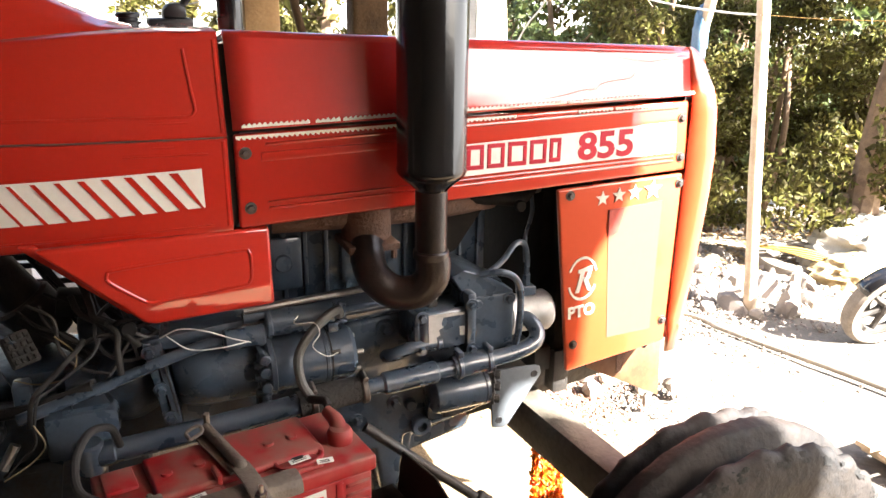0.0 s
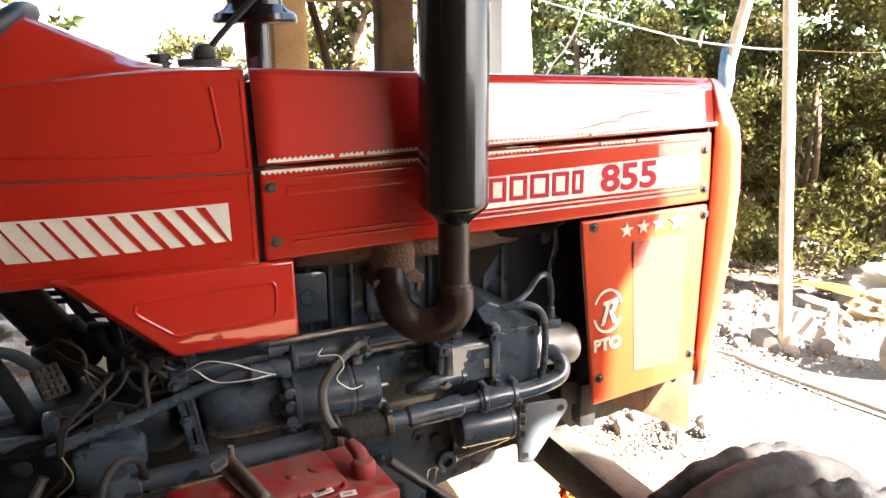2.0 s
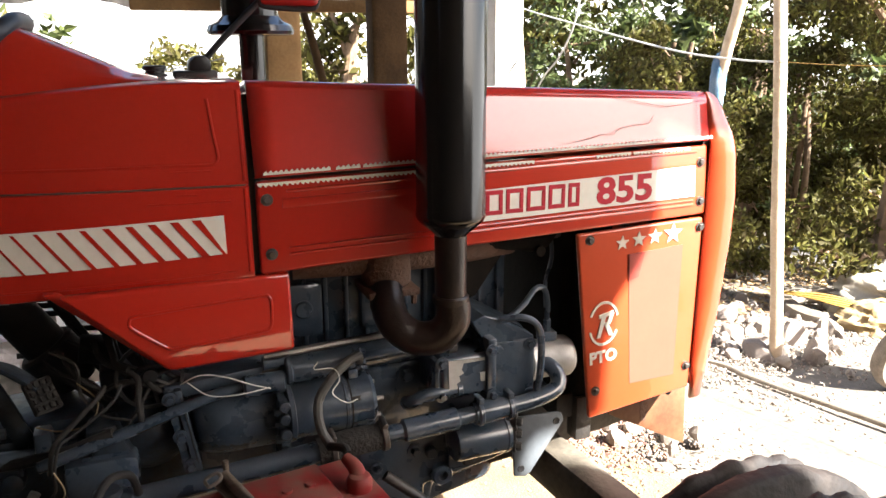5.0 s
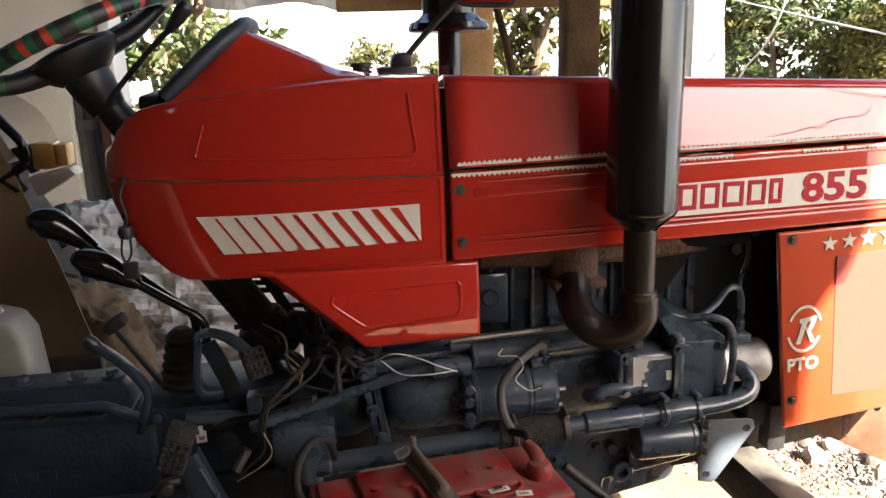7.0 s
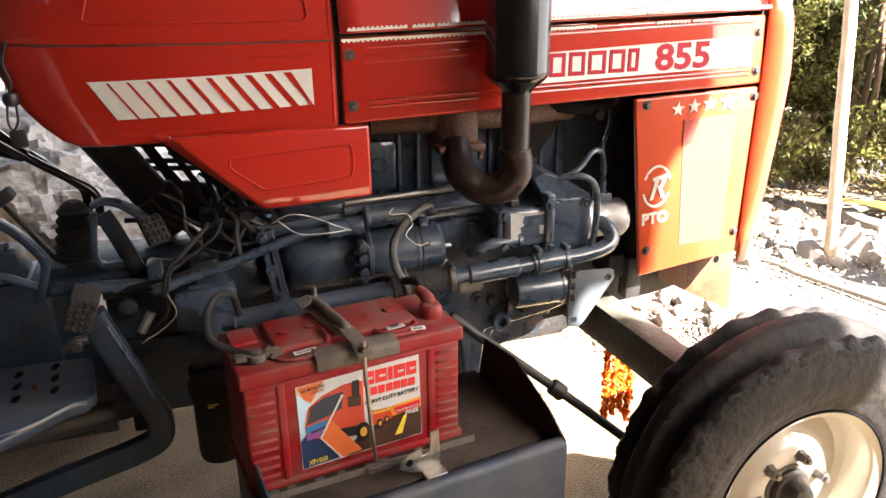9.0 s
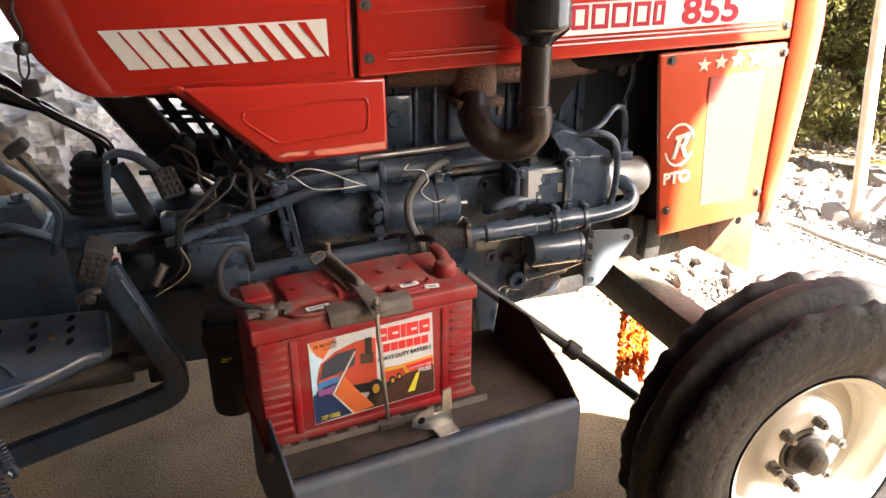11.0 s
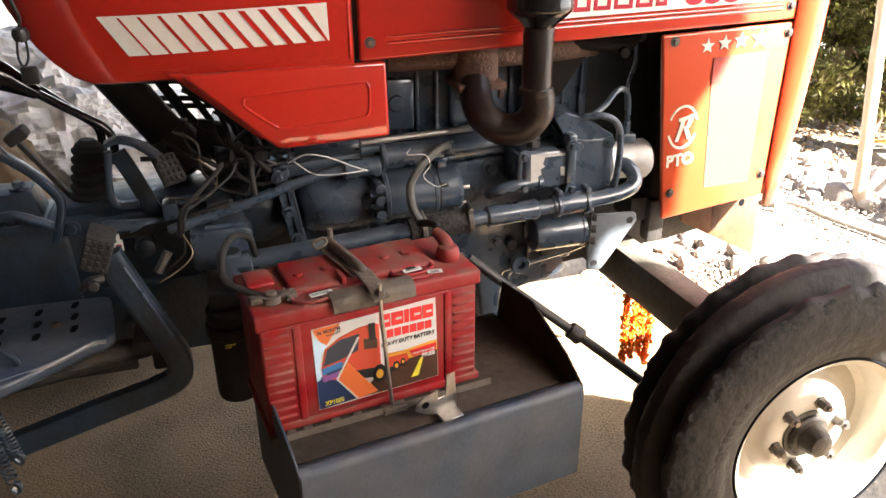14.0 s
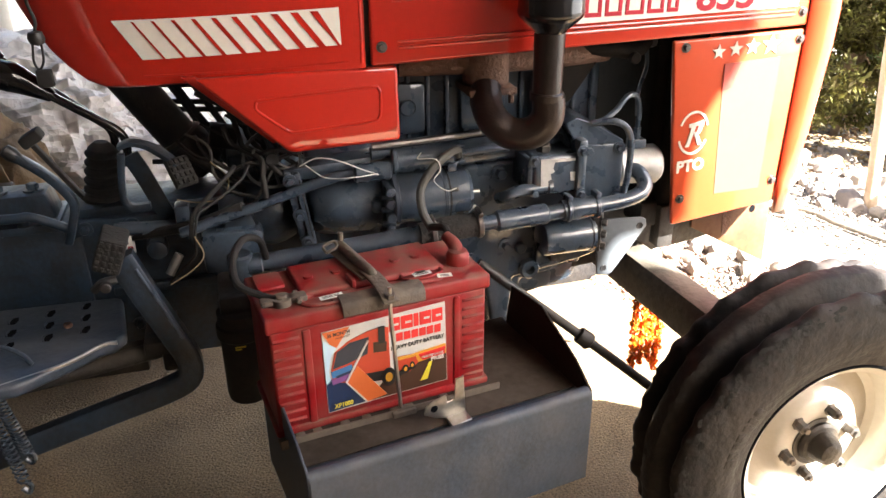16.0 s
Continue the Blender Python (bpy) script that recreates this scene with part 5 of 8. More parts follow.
    br = part("triangular_bracket", bm, PALE_GREY, tractor, "blue-grey triangular steel bracket with bolt holes")
    for x, z in ((0.492, 0.630), (0.581, 0.638), (0.499, 0.542)):
        bm = bmesh.new()
        lathe(bm, [(0, 0.0006), (0.0065, 0.0006), (0.0075, 0.0012), (0.0085, 0)], axis_m((x, -0.306, z), (0, -1, 0)), 16)
        part("bolt_hole", bm, BLACK_SATIN, br)
    # fan shroud and radiator, coloured near-black for the shade behind the side panel
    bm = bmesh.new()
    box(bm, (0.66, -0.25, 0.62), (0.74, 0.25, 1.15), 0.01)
    part("radiator", bm, SHADED_BAY, tractor, "radiator coloured near-black for the shade behind the side panel")
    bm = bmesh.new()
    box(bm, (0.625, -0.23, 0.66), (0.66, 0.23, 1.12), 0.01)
    part("fan_shroud", bm, SHADED_BAY, tractor)
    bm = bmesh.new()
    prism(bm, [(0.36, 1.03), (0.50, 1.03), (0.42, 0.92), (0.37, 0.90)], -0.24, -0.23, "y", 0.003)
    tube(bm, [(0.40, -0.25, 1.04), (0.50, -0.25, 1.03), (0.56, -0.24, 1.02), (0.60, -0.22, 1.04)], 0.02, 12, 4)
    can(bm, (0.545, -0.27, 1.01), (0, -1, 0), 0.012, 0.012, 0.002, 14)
    part("baffle_plate", bm, SHADED_BAY, tractor)


def build_front_frame():
    bm = bmesh.new()
    prism(bm, [(0.48, 0.64), (1.02, 0.64), (1.02, 0.54), (0.80, 0.50), (0.48, 0.47)], -0.16, 0.16, "y", 0.01)
    box(bm, (0.62, -0.24, 0.60), (0.75, -0.15, 0.66), 0.006)
    box(bm, (0.66, -0.26, 0.55), (0.70, -0.22, 0.655), 0.004)
    part("front_support", bm, ENGINE_DARK, tractor)
    bm = bmesh.new()
    prism(bm, [(0.785, 0.63), (1.003, 0.64), (1.014, 0.442), (0.786, 0.565)], -0.203, -0.197, "y", 0.001)
    plate = part("tin_plate", bm, OXIDE, tractor, "orange-brown rusty sheet-metal plate with a torn corner")
    for pts, mat, name in (([(0.868, 0.634), (0.900, 0.635), (0.898, 0.575), (0.890, 0.528), (0.876, 0.535)], RUST, "rust_streak"), ([(0.955 + 0.008 * math.cos(a), 0.596 + 0.010 * math.sin(a)) for a in np.linspace(0, 2 * math.pi, 12, endpoint=False)], HOLE, "bolt_hole")):
        part(name, prism(bmesh.new(), pts, -0.2042, -0.2025, "y"), mat, plate)
    bm = bmesh.new()
    tube(bm, [(0.575, 0.30, 0.50), (0.595, -0.05, 0.505), (0.64, -0.56, 0.495)], 0.05, 12, 4, flat=(0.105, 0.075))
    axle = part("front_axle", bm, AXLE, tractor, "dusty olive box-section front axle")
    for y in (-0.18, -0.32):
        bm = bmesh.new()
        lathe(bm, [(0, 0.006), (0.014, 0.005), (0.018, 0)], axis_m((0.572 - 0.09 * (y + 0.05), y, 0.49), (-1, -0.1, 0)), 14)
        part("bolt", bm, BOLT, axle)
    bm = bmesh.new()
    can(bm, (0.66, -0.60, 0.40), (0, 0, 1), 0.034, 0.17, 0.008, 18)
    can(bm, (0.66, -0.60, 0.57), (0, 0, 1), 0.022, 0.03, 0.006, 14)
    tube(bm, [(0.66, -0.60, 0.42), (0.69, -0.62, 0.39), (0.72, -0.645, 0.36)], 0.03, 14, 4)
    part("kingpin", bm, RUST, axle)
    bm = bmesh.new()
    tube(bm, [(0.19, -0.33, 0.61), (0.27, -0.36, 0.545), (0.41, -0.42, 0.435), (0.55, -0.50, 0.325)], 0.0105, 12, 3)
    rod = part("steering_rod", bm, ENGINE_DARK, tractor, "black steering drag link with a ball joint")
    bm = bmesh.new()
    can(bm, (0.395, -0.413, 0.447), Vector((0.14, -0.07, -0.11)), 0.019, 0.035, 0.003, 12)
    box(bm, (0.40, -0.43, 0.415), (0.43, -0.40, 0.44), 0.004)
    part("rod_clamp", bm, ENGINE_DARK, rod)
    bm = bmesh.new()
    lathe(bm, [(0, -0.03), (0.018, -0.024), (0.027, 0), (0.022, 0.02), (0.010, 0.03), (0, 0.03)], axis_m((0.575, -0.515, 0.31), (0.3, -0.4, -0.2)), 18)
    part("ball_joint", bm, RUST, rod)
    # marigold garland tied round the axle
    bm = bmesh.new()
    rnd = random.Random(7)
    for s in range(4):
        x0, y0 = 0.614 + 0.018 * s, -0.28 - 0.006 * s
        for k in range(46):
            c = Vector((x0 + rnd.uniform(-0.004, 0.004), y0 + rnd.uniform(-0.008, 0.008), 0.46 - k * 0.0050 * (1.0 - 0.06 * (s % 3))))
            for q in range(18):
                d = Vector((rnd.gauss(0, 1), rnd.gauss(0, 1), rnd.gauss(0, 1))).normalized()
                e = d.orthogonal().normalized() * rnd.uniform(0.0030, 0.0050)
                bm.faces.new([bm.verts.new(c + d * 0.002 + e), bm.verts.new(c + d * rnd.uniform(0.006, 0.011) + e * 0.6), bm.verts.new(c + d * 0.009 - e * 0.6), bm.verts.new(c + d * 0.002 - e)])
    g = part("garland", bm, GARLAND)
    tagged(g, "bright orange marigold garland hanging from the axle", "garland")


def build_front_wheel():
    centre, axis = Vector((0.785, -0.700, 0.312)), Vector((STEER_X, -1, 0.03)).normalized()
    m = axis_m(centre, axis) @ Matrix.Scale(0.945, 4)
    rim_m = m.copy()
    bm = bmesh.new()
    # dished steel disc and rim
    lathe(bm, [(0.045, 0.028), (0.092, 0.030), (0.105, 0.024), (0.118, 0.004), (0.140, -0.012), (0.168, -0.018), (0.182, -0.006), (0.186, 0.02), (0.188, 0.058), (0.192, 0.066), (0.200, 0.070), (0.208, 0.076), (0.211, 0.074), (0.209, 0.066), (0.200, 0.060), (0.195, 0.05), (0.190, 0.0), (0.190, -0.05), (0.205, -0.066), (0.221, -0.072), (0.216, -0.062), (0.196, -0.05), (0.186, -0.03), (0.170, -0.024), (0.10, 0.01), (0.045, 0.02)], m, 56)
    wheel = part("front_wheel", bm, RIM, tractor, "cream-painted steel front wheel", 40)
    m = axis_m(centre, axis) @ Matrix.Scale(0.98, 4)
    bm = bmesh.new()
    half = [(0.196, 0.066), (0.206, 0.074), (0.214, 0.080), (0.222, 0.081), (0.240, 0.090), (0.270, 0.098), (0.300, 0.099), (0.325, 0.096), (0.342, 0.093), (0.355, 0.088), (0.362, 0.080), (0.363, 0.072), (0.358, 0.064), (0.345, 0.058), (0.332, 0.053), (0.328, 0.046), (0.330, 0.039), (0.342, 0.032), (0.364, 0.025), (0.375, 0.018), (0.377, 0.007)]
    prof = half + [(r, -h) for r, h in half[::-1]]
    n = 240
    grid = []
    for k in range(n):
        a = 2 * math.pi * k / n
        col = []
        for i, (r, h) in enumerate(prof):
            wear = 0.003 * noise.noise((math.cos(a) * 4, math.sin(a) * 4, h * 30)) + (0.3 if r < 0.335 else 1.0) * (0.0022 * noise.noise((math.cos(a) * 16, math.sin(a) * 16, h * 80)) + 0.0026 * noise.noise((math.cos(a) * 34, math.sin(a) * 34, h * 140)) - 0.007 * max(0.0, noise.noise((math.cos(a) * 22, math.sin(a) * 22, h * 60 + 5)) - 0.2))
            scal = 0.0035 * math.sin(a * 31 + 2 * math.sin(a * 5)) + 0.008 * noise.noise((math.cos(a) * 9, math.sin(a) * 9, 3.0)) if 0.335 < r < 0.3635 and abs(h) > 0.06 else 0
            rr = r + (wear + scal if r > 0.25 else 0)
            col.append(bm.verts.new(m @ Vector((rr * math.cos(a), rr * math.sin(a), h))))
        grid.append(col)
    for k in range(n):
        a, b = grid[k], grid[(k + 1) % n]
        for i in range(len(prof) - 1):
            bm.faces.new((a[i], b[i], b[i + 1], a[i + 1]))
    tyre = part("tyre", bm, TYRE, wheel, "worn three-ribbed black tractor front tyre", 50)
    rnd = random.Random(31)
    bm = bmesh.new()
    for k in range(300):
        a = 2 * math.pi * rnd.random()
        r0, h0 = rnd.uniform(0.338, 0.358), 0.0935
        h0 = float(np.interp(r0, [0.325, 0.342, 0.355, 0.362], [0.096, 0.093, 0.088, 0.080])) + 0.0012
        q = rnd.uniform(0.003, 0.010)
        c0 = Vector((r0 * math.cos(a), r0 * math.sin(a), h0))
        t0, n0 = Vector((-math.sin(a), math.cos(a), 0)), Vector((math.cos(a), math.sin(a), -0.35))
        ring = [bm.verts.new(m @ (c0 + t0 * q * rnd.uniform(0.7, 1.3) * math.cos(u) + n0 * q * 0.6 * rnd.uniform(0.6, 1.3) * math.sin(u))) for u in np.linspace(0, 2 * math.pi, 9)[:-1]]
        top = bm.verts.new(m @ (c0 + Vector((0, 0, 0.0006))))
        for u in range(8):
            bm.faces.new((ring[u], ring[(u + 1) % 8], top))
    tagged(part("shoulder_scuff", bm, SCUFFED, tyre, "grey scuffs where the shoulder is chipped", 80), kind="stuff")
    for a0 in (0.2, 2.5, 4.4):
        for k in range(7):
            bm = bmesh.new()
            a = a0 + 0.075 * k
            box(bm, (-0.006 if k % 3 else -0.009, -0.013, 0), (0.006 if k % 3 else 0.009, 0.013, 0.0016), 0.0006, m @ Matrix.Rotation(a - math.pi / 2, 4, "Z") @ Matrix.Translation((0, 0.262, 0.0955)) @ pose(0, 0, 0, 8, 0, 0))
            part("moulded_mark", bm, TYRE, tyre)
    m = rim_m
    bm = bmesh.new()
    lathe(bm, [(0.2115 + 0.0035 * math.cos(u), 0.077 + 0.0035 * math.sin(u)) for u in np.linspace(0, 2 * math.pi, 9)], m, 64)
    part("bead_gap", bm, HOLE, tyre, "dark gap between tyre and rim")
    bm = bmesh.new()
    lathe(bm, [(0.046, 0.018), (0.049, 0.030), (0.049, 0.040), (0.044, 0.046), (0.036, 0.048), (0.034, 0.054), (0.031, 0.070), (0.026, 0.080), (0.018, 0.084), (0.0, 0.085)], m, 28)
    part("hub", bm, HUB, wheel, "dark greasy wheel hub")
    bm = bmesh.new()
    lathe(bm, [(0.047, 0.028), (0.058, 0.0295), (0.058, 0.0325), (0.047, 0.034)], m, 28)
    part("dust_ring", bm, AXLE, wheel, "tan ring of dust caked round the hub")
    for k in range(6):
        a = 2 * math.pi * (k + 0.25) / 6
        p = m @ Vector((0.079 * math.cos(a), 0.079 * math.sin(a), 0.028))
        bm = bmesh.new()
        lathe(bm, [(0, 0), (0.0145, 0), (0.0145, 0.004), (0.0115, 0.005), (0.0115, 0.024), (0.007, 0.026), (0.0065, 0.032), (0, 0.032)], axis_m(p, axis), 6)
        part("wheel_nut", bm, BOLT, wheel)
    bm = bmesh.new()
    p = m @ Vector((-0.158, 0.066, -0.012))
    can(bm, p, axis, 0.006, 0.03, 0.001, 10)
    part("valve", bm, BLACK_SATIN, wheel)
    bm = bmesh.new()
    can(bm, centre - axis * 0.09, axis, 0.07, 0.10, 0.01, 20)
    part("brake_drum", bm, RUST, wheel)
    # the far wheel
    far = axis_m(Vector((0.780, 0.70, 0.330)), -axis) @ m.inverted()
    for ob in (wheel, *wheel.children):
        if ob.name.startswith(("front_wheel", "tyre", "hub")):
            me = ob.data.copy()
            me.transform(far)
            c = new(ob.name, me)
            c.parent = tractor if ob == wheel else bpy.data.objects["front_wheel.001"]


STEER_X = 0.0
build_bonnet()
build_nose()
build_shield()
build_cowl()
build_exhaust()
build_engine()
build_front_frame()
build_front_wheel()


def build_driver_area():
    # steering column, hub cover, wheel with taped rim
    bm = bmesh.new()
    tube(bm, [(-0.50, -0.01, 1.10), (-0.585, -0.01, 1.225), (-0.645, -0.01, 1.315)], [0.036, 0.034, 0.030], 18, 3)
    lathe(bm, [(0, 0), (0.034, 0), (0.038, 0.015), (0.044, 0.05), (0.046, 0.075), (0.036, 0.085), (0, 0.09)], axis_m((-0.643, -0.01, 1.305), (-0.46, 0, 0.88)), 26)
    box(bm, (-0.57, -0.10, 1.30), (-0.47, 0.10, 1.335), 0.01)
    part("steering_column", bm, BLACK_SATIN, tractor, "black steering column")
    c, ax = Vector((-0.692, -0.01, 1.402)), Vector((-0.42, 0, 0.908)).normalized()
    m = axis_m(c, ax)
    bm = bmesh.new()
    lathe(bm, [(0, -0.036), (0.05, -0.036), (0.066, -0.022), (0.084, -0.004), (0.088, 0.010), (0.082, 0.020), (0.05, 0.027), (0, 0.029)], m, 30)
    sw = part("steering_wheel", bm, BLACK_SATIN, tractor, "black steering wheel, its rim wrapped in coloured tape")
    R = 0.205
    rim_pts = [m @ Vector((R * math.cos(a), R * math.sin(a), 0.03)) for a in np.linspace(0, 2 * math.pi, 49)]
    bm = bmesh.new()
    tube(bm, rim_pts, 0.0155, 12, 1)
    part("rim", bm, BLACK_SATIN, sw)
    rnd = random.Random(11)
    fine = [m @ Vector((R * math.cos(a), R * math.sin(a), 0.03)) for a in np.linspace(0, 2 * math.pi, 97)]
    for k in range(96):
        a, b = fine[k], fine[k + 1]
        mat = (TAPE_GREEN, BLACK_SATIN, TAPE_GREEN, TAPE_RED)[(k + rnd.choice((0, 0, 1))) % 4]
        bm = bmesh.new()
        tube(bm, [a - (b - a) * 0.06, a + (b - a) * 1.06], 0.0162 + rnd.uniform(0, 0.0009), 12, 1)
        part("tape_wrap", bm, mat, sw)
    flat_m = m.to_3x3().inverted()
    for way in ((0.9, 0.43, 0.4), (-0.85, -0.52, -0.4), (-0.15, 1.0, 0.0)):
        d = flat_m @ Vector(way)
        d = Vector((d.x, d.y, 0)).normalized()
        bm = bmesh.new()
        tube(bm, [m @ (d * 0.05), m @ (d * 0.12 + Vector((0, 0, 0.004))), m @ (d * R + Vector((0, 0, 0.03)))], [0.024, 0.019, 0.014], 12, 4)
        sp = part("spoke", bm, BLACK_SATIN, sw)
        if way[0] < -0.5:
            for k in range(7):
                q0, q1 = 0.125 + 0.011 * k, 0.137 + 0.011 * k
                bm = bmesh.new()
                tube(bm, [m @ (d * q + Vector((0, 0, 0.004 + 0.026 * (q - 0.12) / 0.085))) for q in (q0, q1)], 0.0195 - 0.0006 * k, 12, 1)
                part("tape_wrap", bm, (BLACK_SATIN, TAPE_GREEN, TAPE_RED)[k % 3], sp)
    bm = bmesh.new()
    tube(bm, [(-0.625, -0.085, 1.318), (-0.612, -0.09, 1.338), (-0.55, -0.095, 1.403), (-0.492, -0.10, 1.457)], 0.0055, 10, 4)
    tube(bm, [(-0.499, -0.10, 1.449), (-0.480, -0.10, 1.471), (-0.466, -0.10, 1.489), (-0.459, -0.10, 1.497)], [0.008, 0.0135, 0.0145, 0.009], 12, 4)
    part("hand_throttle", bm, BLACK_SATIN, tractor, "black hand throttle lever")
    # ignition keys on a loop below the dash
    bm = bmesh.new()
    tube(bm, [(-0.584, -0.20, 1.20), (-0.597, -0.205, 1.165), (-0.590, -0.205, 1.13), (-0.595, -0.205, 1.11)], 0.003, 8, 4)
    lathe(bm, [(0, -0.014), (0.012, -0.010), (0.015, 0), (0.012, 0.010), (0, 0.014)], Matrix.Translation((-0.594, -0.205, 1.10)), 14)
    tube(bm, [(-0.602, -0.205, 1.09), (-0.606, -0.205, 1.06), (-0.600, -0.205, 1.045), (-0.590, -0.205, 1.06), (-0.588, -0.205, 1.09)], 0.0022, 8, 4)
    box(bm, (-0.608, -0.21, 1.012), (-0.580, -0.198, 1.045), 0.004)
    box(bm, (-0.592, -0.207, 1.015), (-0.579, -0.201, 1.020), 0.001)
    part("key_ring", bm, BLACK_SATIN, tractor, "black keys hanging on a cord")
    # lower steering column and the black perforated guard behind it
    bm = bmesh.new()
    can(bm, (-0.545, 0.0, 1.075), Vector((0.20, 0, -0.31)), 0.042, 0.37, 0.006, 24)
    can(bm, (-0.40, 0.0, 0.845), Vector((0.20, 0, -0.31)), 0.056, 0.09, 0.006, 24)
    part("steering_box", bm, ENGINE_DARK, tractor, "oily black steering box")
    guard = part("guard_frame", tube(bmesh.new(), [(-0.46, 0.10, 1.03), (-0.37, 0.10, 0.87), (-0.30, 0.10, 0.74), (-0.20, 0.10, 0.73), (-0.12, 0.10, 0.80)], 0.006, 8, 4), ENGINE_DARK, tractor, "black perforated guard sheet")
    rnd = random.Random(17)
    for k in range(13):
        x = -0.45 + 0.034 * k + rnd.uniform(-0.008, 0.008)
        part("guard_strip", tube(bmesh.new(), [(x, 0.10, 1.035), (x + 0.075, 0.10, 0.90), (x + 0.17, 0.10, 0.725)], 0.007, 8, 3, flat=(0.016, 0.004), up=(1, 0, 0.4)), ENGINE_DARK, guard)
    for k in range(11):
        z = 0.74 + 0.029 * k + rnd.uniform(-0.006, 0.006)
        part("guard_strip", tube(bmesh.new(), [(-0.47 + 0.004 * k, 0.105, z + 0.02), (-0.30, 0.105, z + 0.008), (-0.02, 0.105, z - 0.012)], 0.007, 8, 3, flat=(0.012, 0.004), up=(0, 0, 1)), ENGINE_DARK, guard)
    # fan-like spoked pulley behind the hoses
    bm = bmesh.new()
    mm = axis_m((-0.213, -0.245, 0.852), (0, -1, 0.2))
    lathe(bm, [(0.052, -0.006), (0.058, -0.006), (0.058, 0.006), (0.052, 0.006), (0.052, -0.006)], mm, 28)
    can(bm, mm @ Vector((0, 0, -0.008)), (0, -1, 0.2), 0.014, 0.018, 0.002, 12)
    pul = part("spoked_pulley", bm, BLACK_SATIN, tractor)
    for k in range(8):
        a = 2 * math.pi * k / 8
        bm = bmesh.new()
        tube(bm, [mm @ Vector((0.01 * math.cos(a), 0.01 * math.sin(a), 0)), mm @ Vector((0.054 * math.cos(a + 0.2), 0.054 * math.sin(a + 0.2), 0))], 0.004, 6, 1)
        part("spoke", bm, BLACK_SATIN, pul)
    # gear levers
    for rod, rr, knob, kr in (([(-0.609, -0.120, 0.978), (-0.573, -0.120, 0.952), (-0.532, -0.120, 0.923), (-0.503, -0.120, 0.901), (-0.490, -0.120, 0.875), (-0.494, -0.120, 0.825)], 0.0085, [(-0.714, -0.120, 1.020), (-0.702, -0.120, 1.027), (-0.668, -0.120, 1.017), (-0.634, -0.120, 0.996), (-0.605, -0.120, 0.976)], [0.013, 0.028, 0.029, 0.020, 0.012]),
                              ([(-0.698, -0.060, 1.041), (-0.634, -0.060, 0.988), (-0.550, -0.070, 0.918), (-0.518, -0.080, 0.886), (-0.519, -0.080, 0.826)], 0.0085, [(-0.802, -0.060, 1.085), (-0.790, -0.060, 1.096), (-0.764, -0.060, 1.092), (-0.731, -0.060, 1.069), (-0.694, -0.060, 1.038)], [0.013, 0.030, 0.032, 0.023, 0.012])):
        lev = part("gear_lever", tube(bmesh.new(), rod, rr, 12, 6), BLACK_GLOSS, tractor, "black bent gear lever")
        part("knob", tube(bmesh.new(), knob, kr, 16, 6), BLACK_GLOSS, lev)
    bm = bmesh.new()
    prof = [(0.036, 0.0)]
    for k in range(6):
        prof += [(0.036 - 0.0016 * k, 0.004 + 0.019 * k), (0.0365 - 0.0016 * k, 0.009 + 0.019 * k), (0.031 - 0.0016 * k, 0.0145 + 0.019 * k), (0.031 - 0.0016 * k, 0.018 + 0.019 * k)]
    lathe(bm, prof + [(0.012, 0.125), (0.0, 0.126)], Matrix.Translation((-0.553, -0.10, 0.750)) @ pose(0, 0, 0, 0, 6, 0) @ Matrix.Diagonal((1.14, 1.14, 1.0, 1)), 28)
    part("rubber_boot", bm, RUBBER, tractor, "black rubber bellows at the lever foot")
    bm = bmesh.new()
    can(bm, (-0.556, -0.10, 0.70), (0, 0, 1), 0.033, 0.056, 0.004, 24)
    part("lever_turret", bm, ENGINE_DARK, tractor)
    bm = bmesh.new()
    tube(bm, [(-0.672, -0.22, 0.895), (-0.628, -0.22, 0.855), (-0.597, -0.22, 0.812), (-0.590, -0.22, 0.785), (-0.60, -0.22, 0.75), (-0.615, -0.21, 0.71)], 0.0125, 12, 6, flat=(0.022, 0.016), up=(0, 1, 0))
    lv = part("range_lever", bm, SHADED_ENGINE, tractor, "grey bent lever with a black knob")
    bm = bmesh.new()
    lathe(bm, [(0, -0.018), (0.010, -0.016), (0.014, 0), (0.012, 0.014), (0, 0.018)], axis_m((-0.676, -0.22, 0.898), (-0.7, 0, 0.7)), 14)
    part("knob", bm, BLACK_SATIN, lv)
    bm = bmesh.new()
    tube(bm, [(-0.668, -0.10, 0.885), (-0.632, -0.10, 0.825), (-0.590, -0.10, 0.755)], 0.012, 10, 3, flat=(0.016, 0.010), up=(0, 1, 0))
    box(bm, (-0.022, -0.02, -0.012), (0.022, 0.02, 0.012), 0.006, Matrix.Translation((-0.664, -0.10, 0.893)) @ pose(0, 0, 0, 0, -30, 0))
    part("pto_lever", bm, RUBBER, tractor)
    bm = bmesh.new()
    tube(bm, [(-1.05, -0.22, 0.785), (-0.723, -0.22, 0.773), (-0.674, -0.22, 0.773), (-0.629, -0.22, 0.752), (-0.605, -0.22, 0.738)], 0.0095, 12, 5)
    part("linkage_rod", bm, SHADED_ENGINE, tractor, "blue-grey linkage rod")
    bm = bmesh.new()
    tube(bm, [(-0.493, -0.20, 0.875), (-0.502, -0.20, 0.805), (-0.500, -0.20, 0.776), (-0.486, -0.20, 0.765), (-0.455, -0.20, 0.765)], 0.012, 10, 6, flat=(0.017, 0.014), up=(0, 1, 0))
    part("clutch_link", bm, SHADED_ENGINE, tractor)
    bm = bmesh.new()
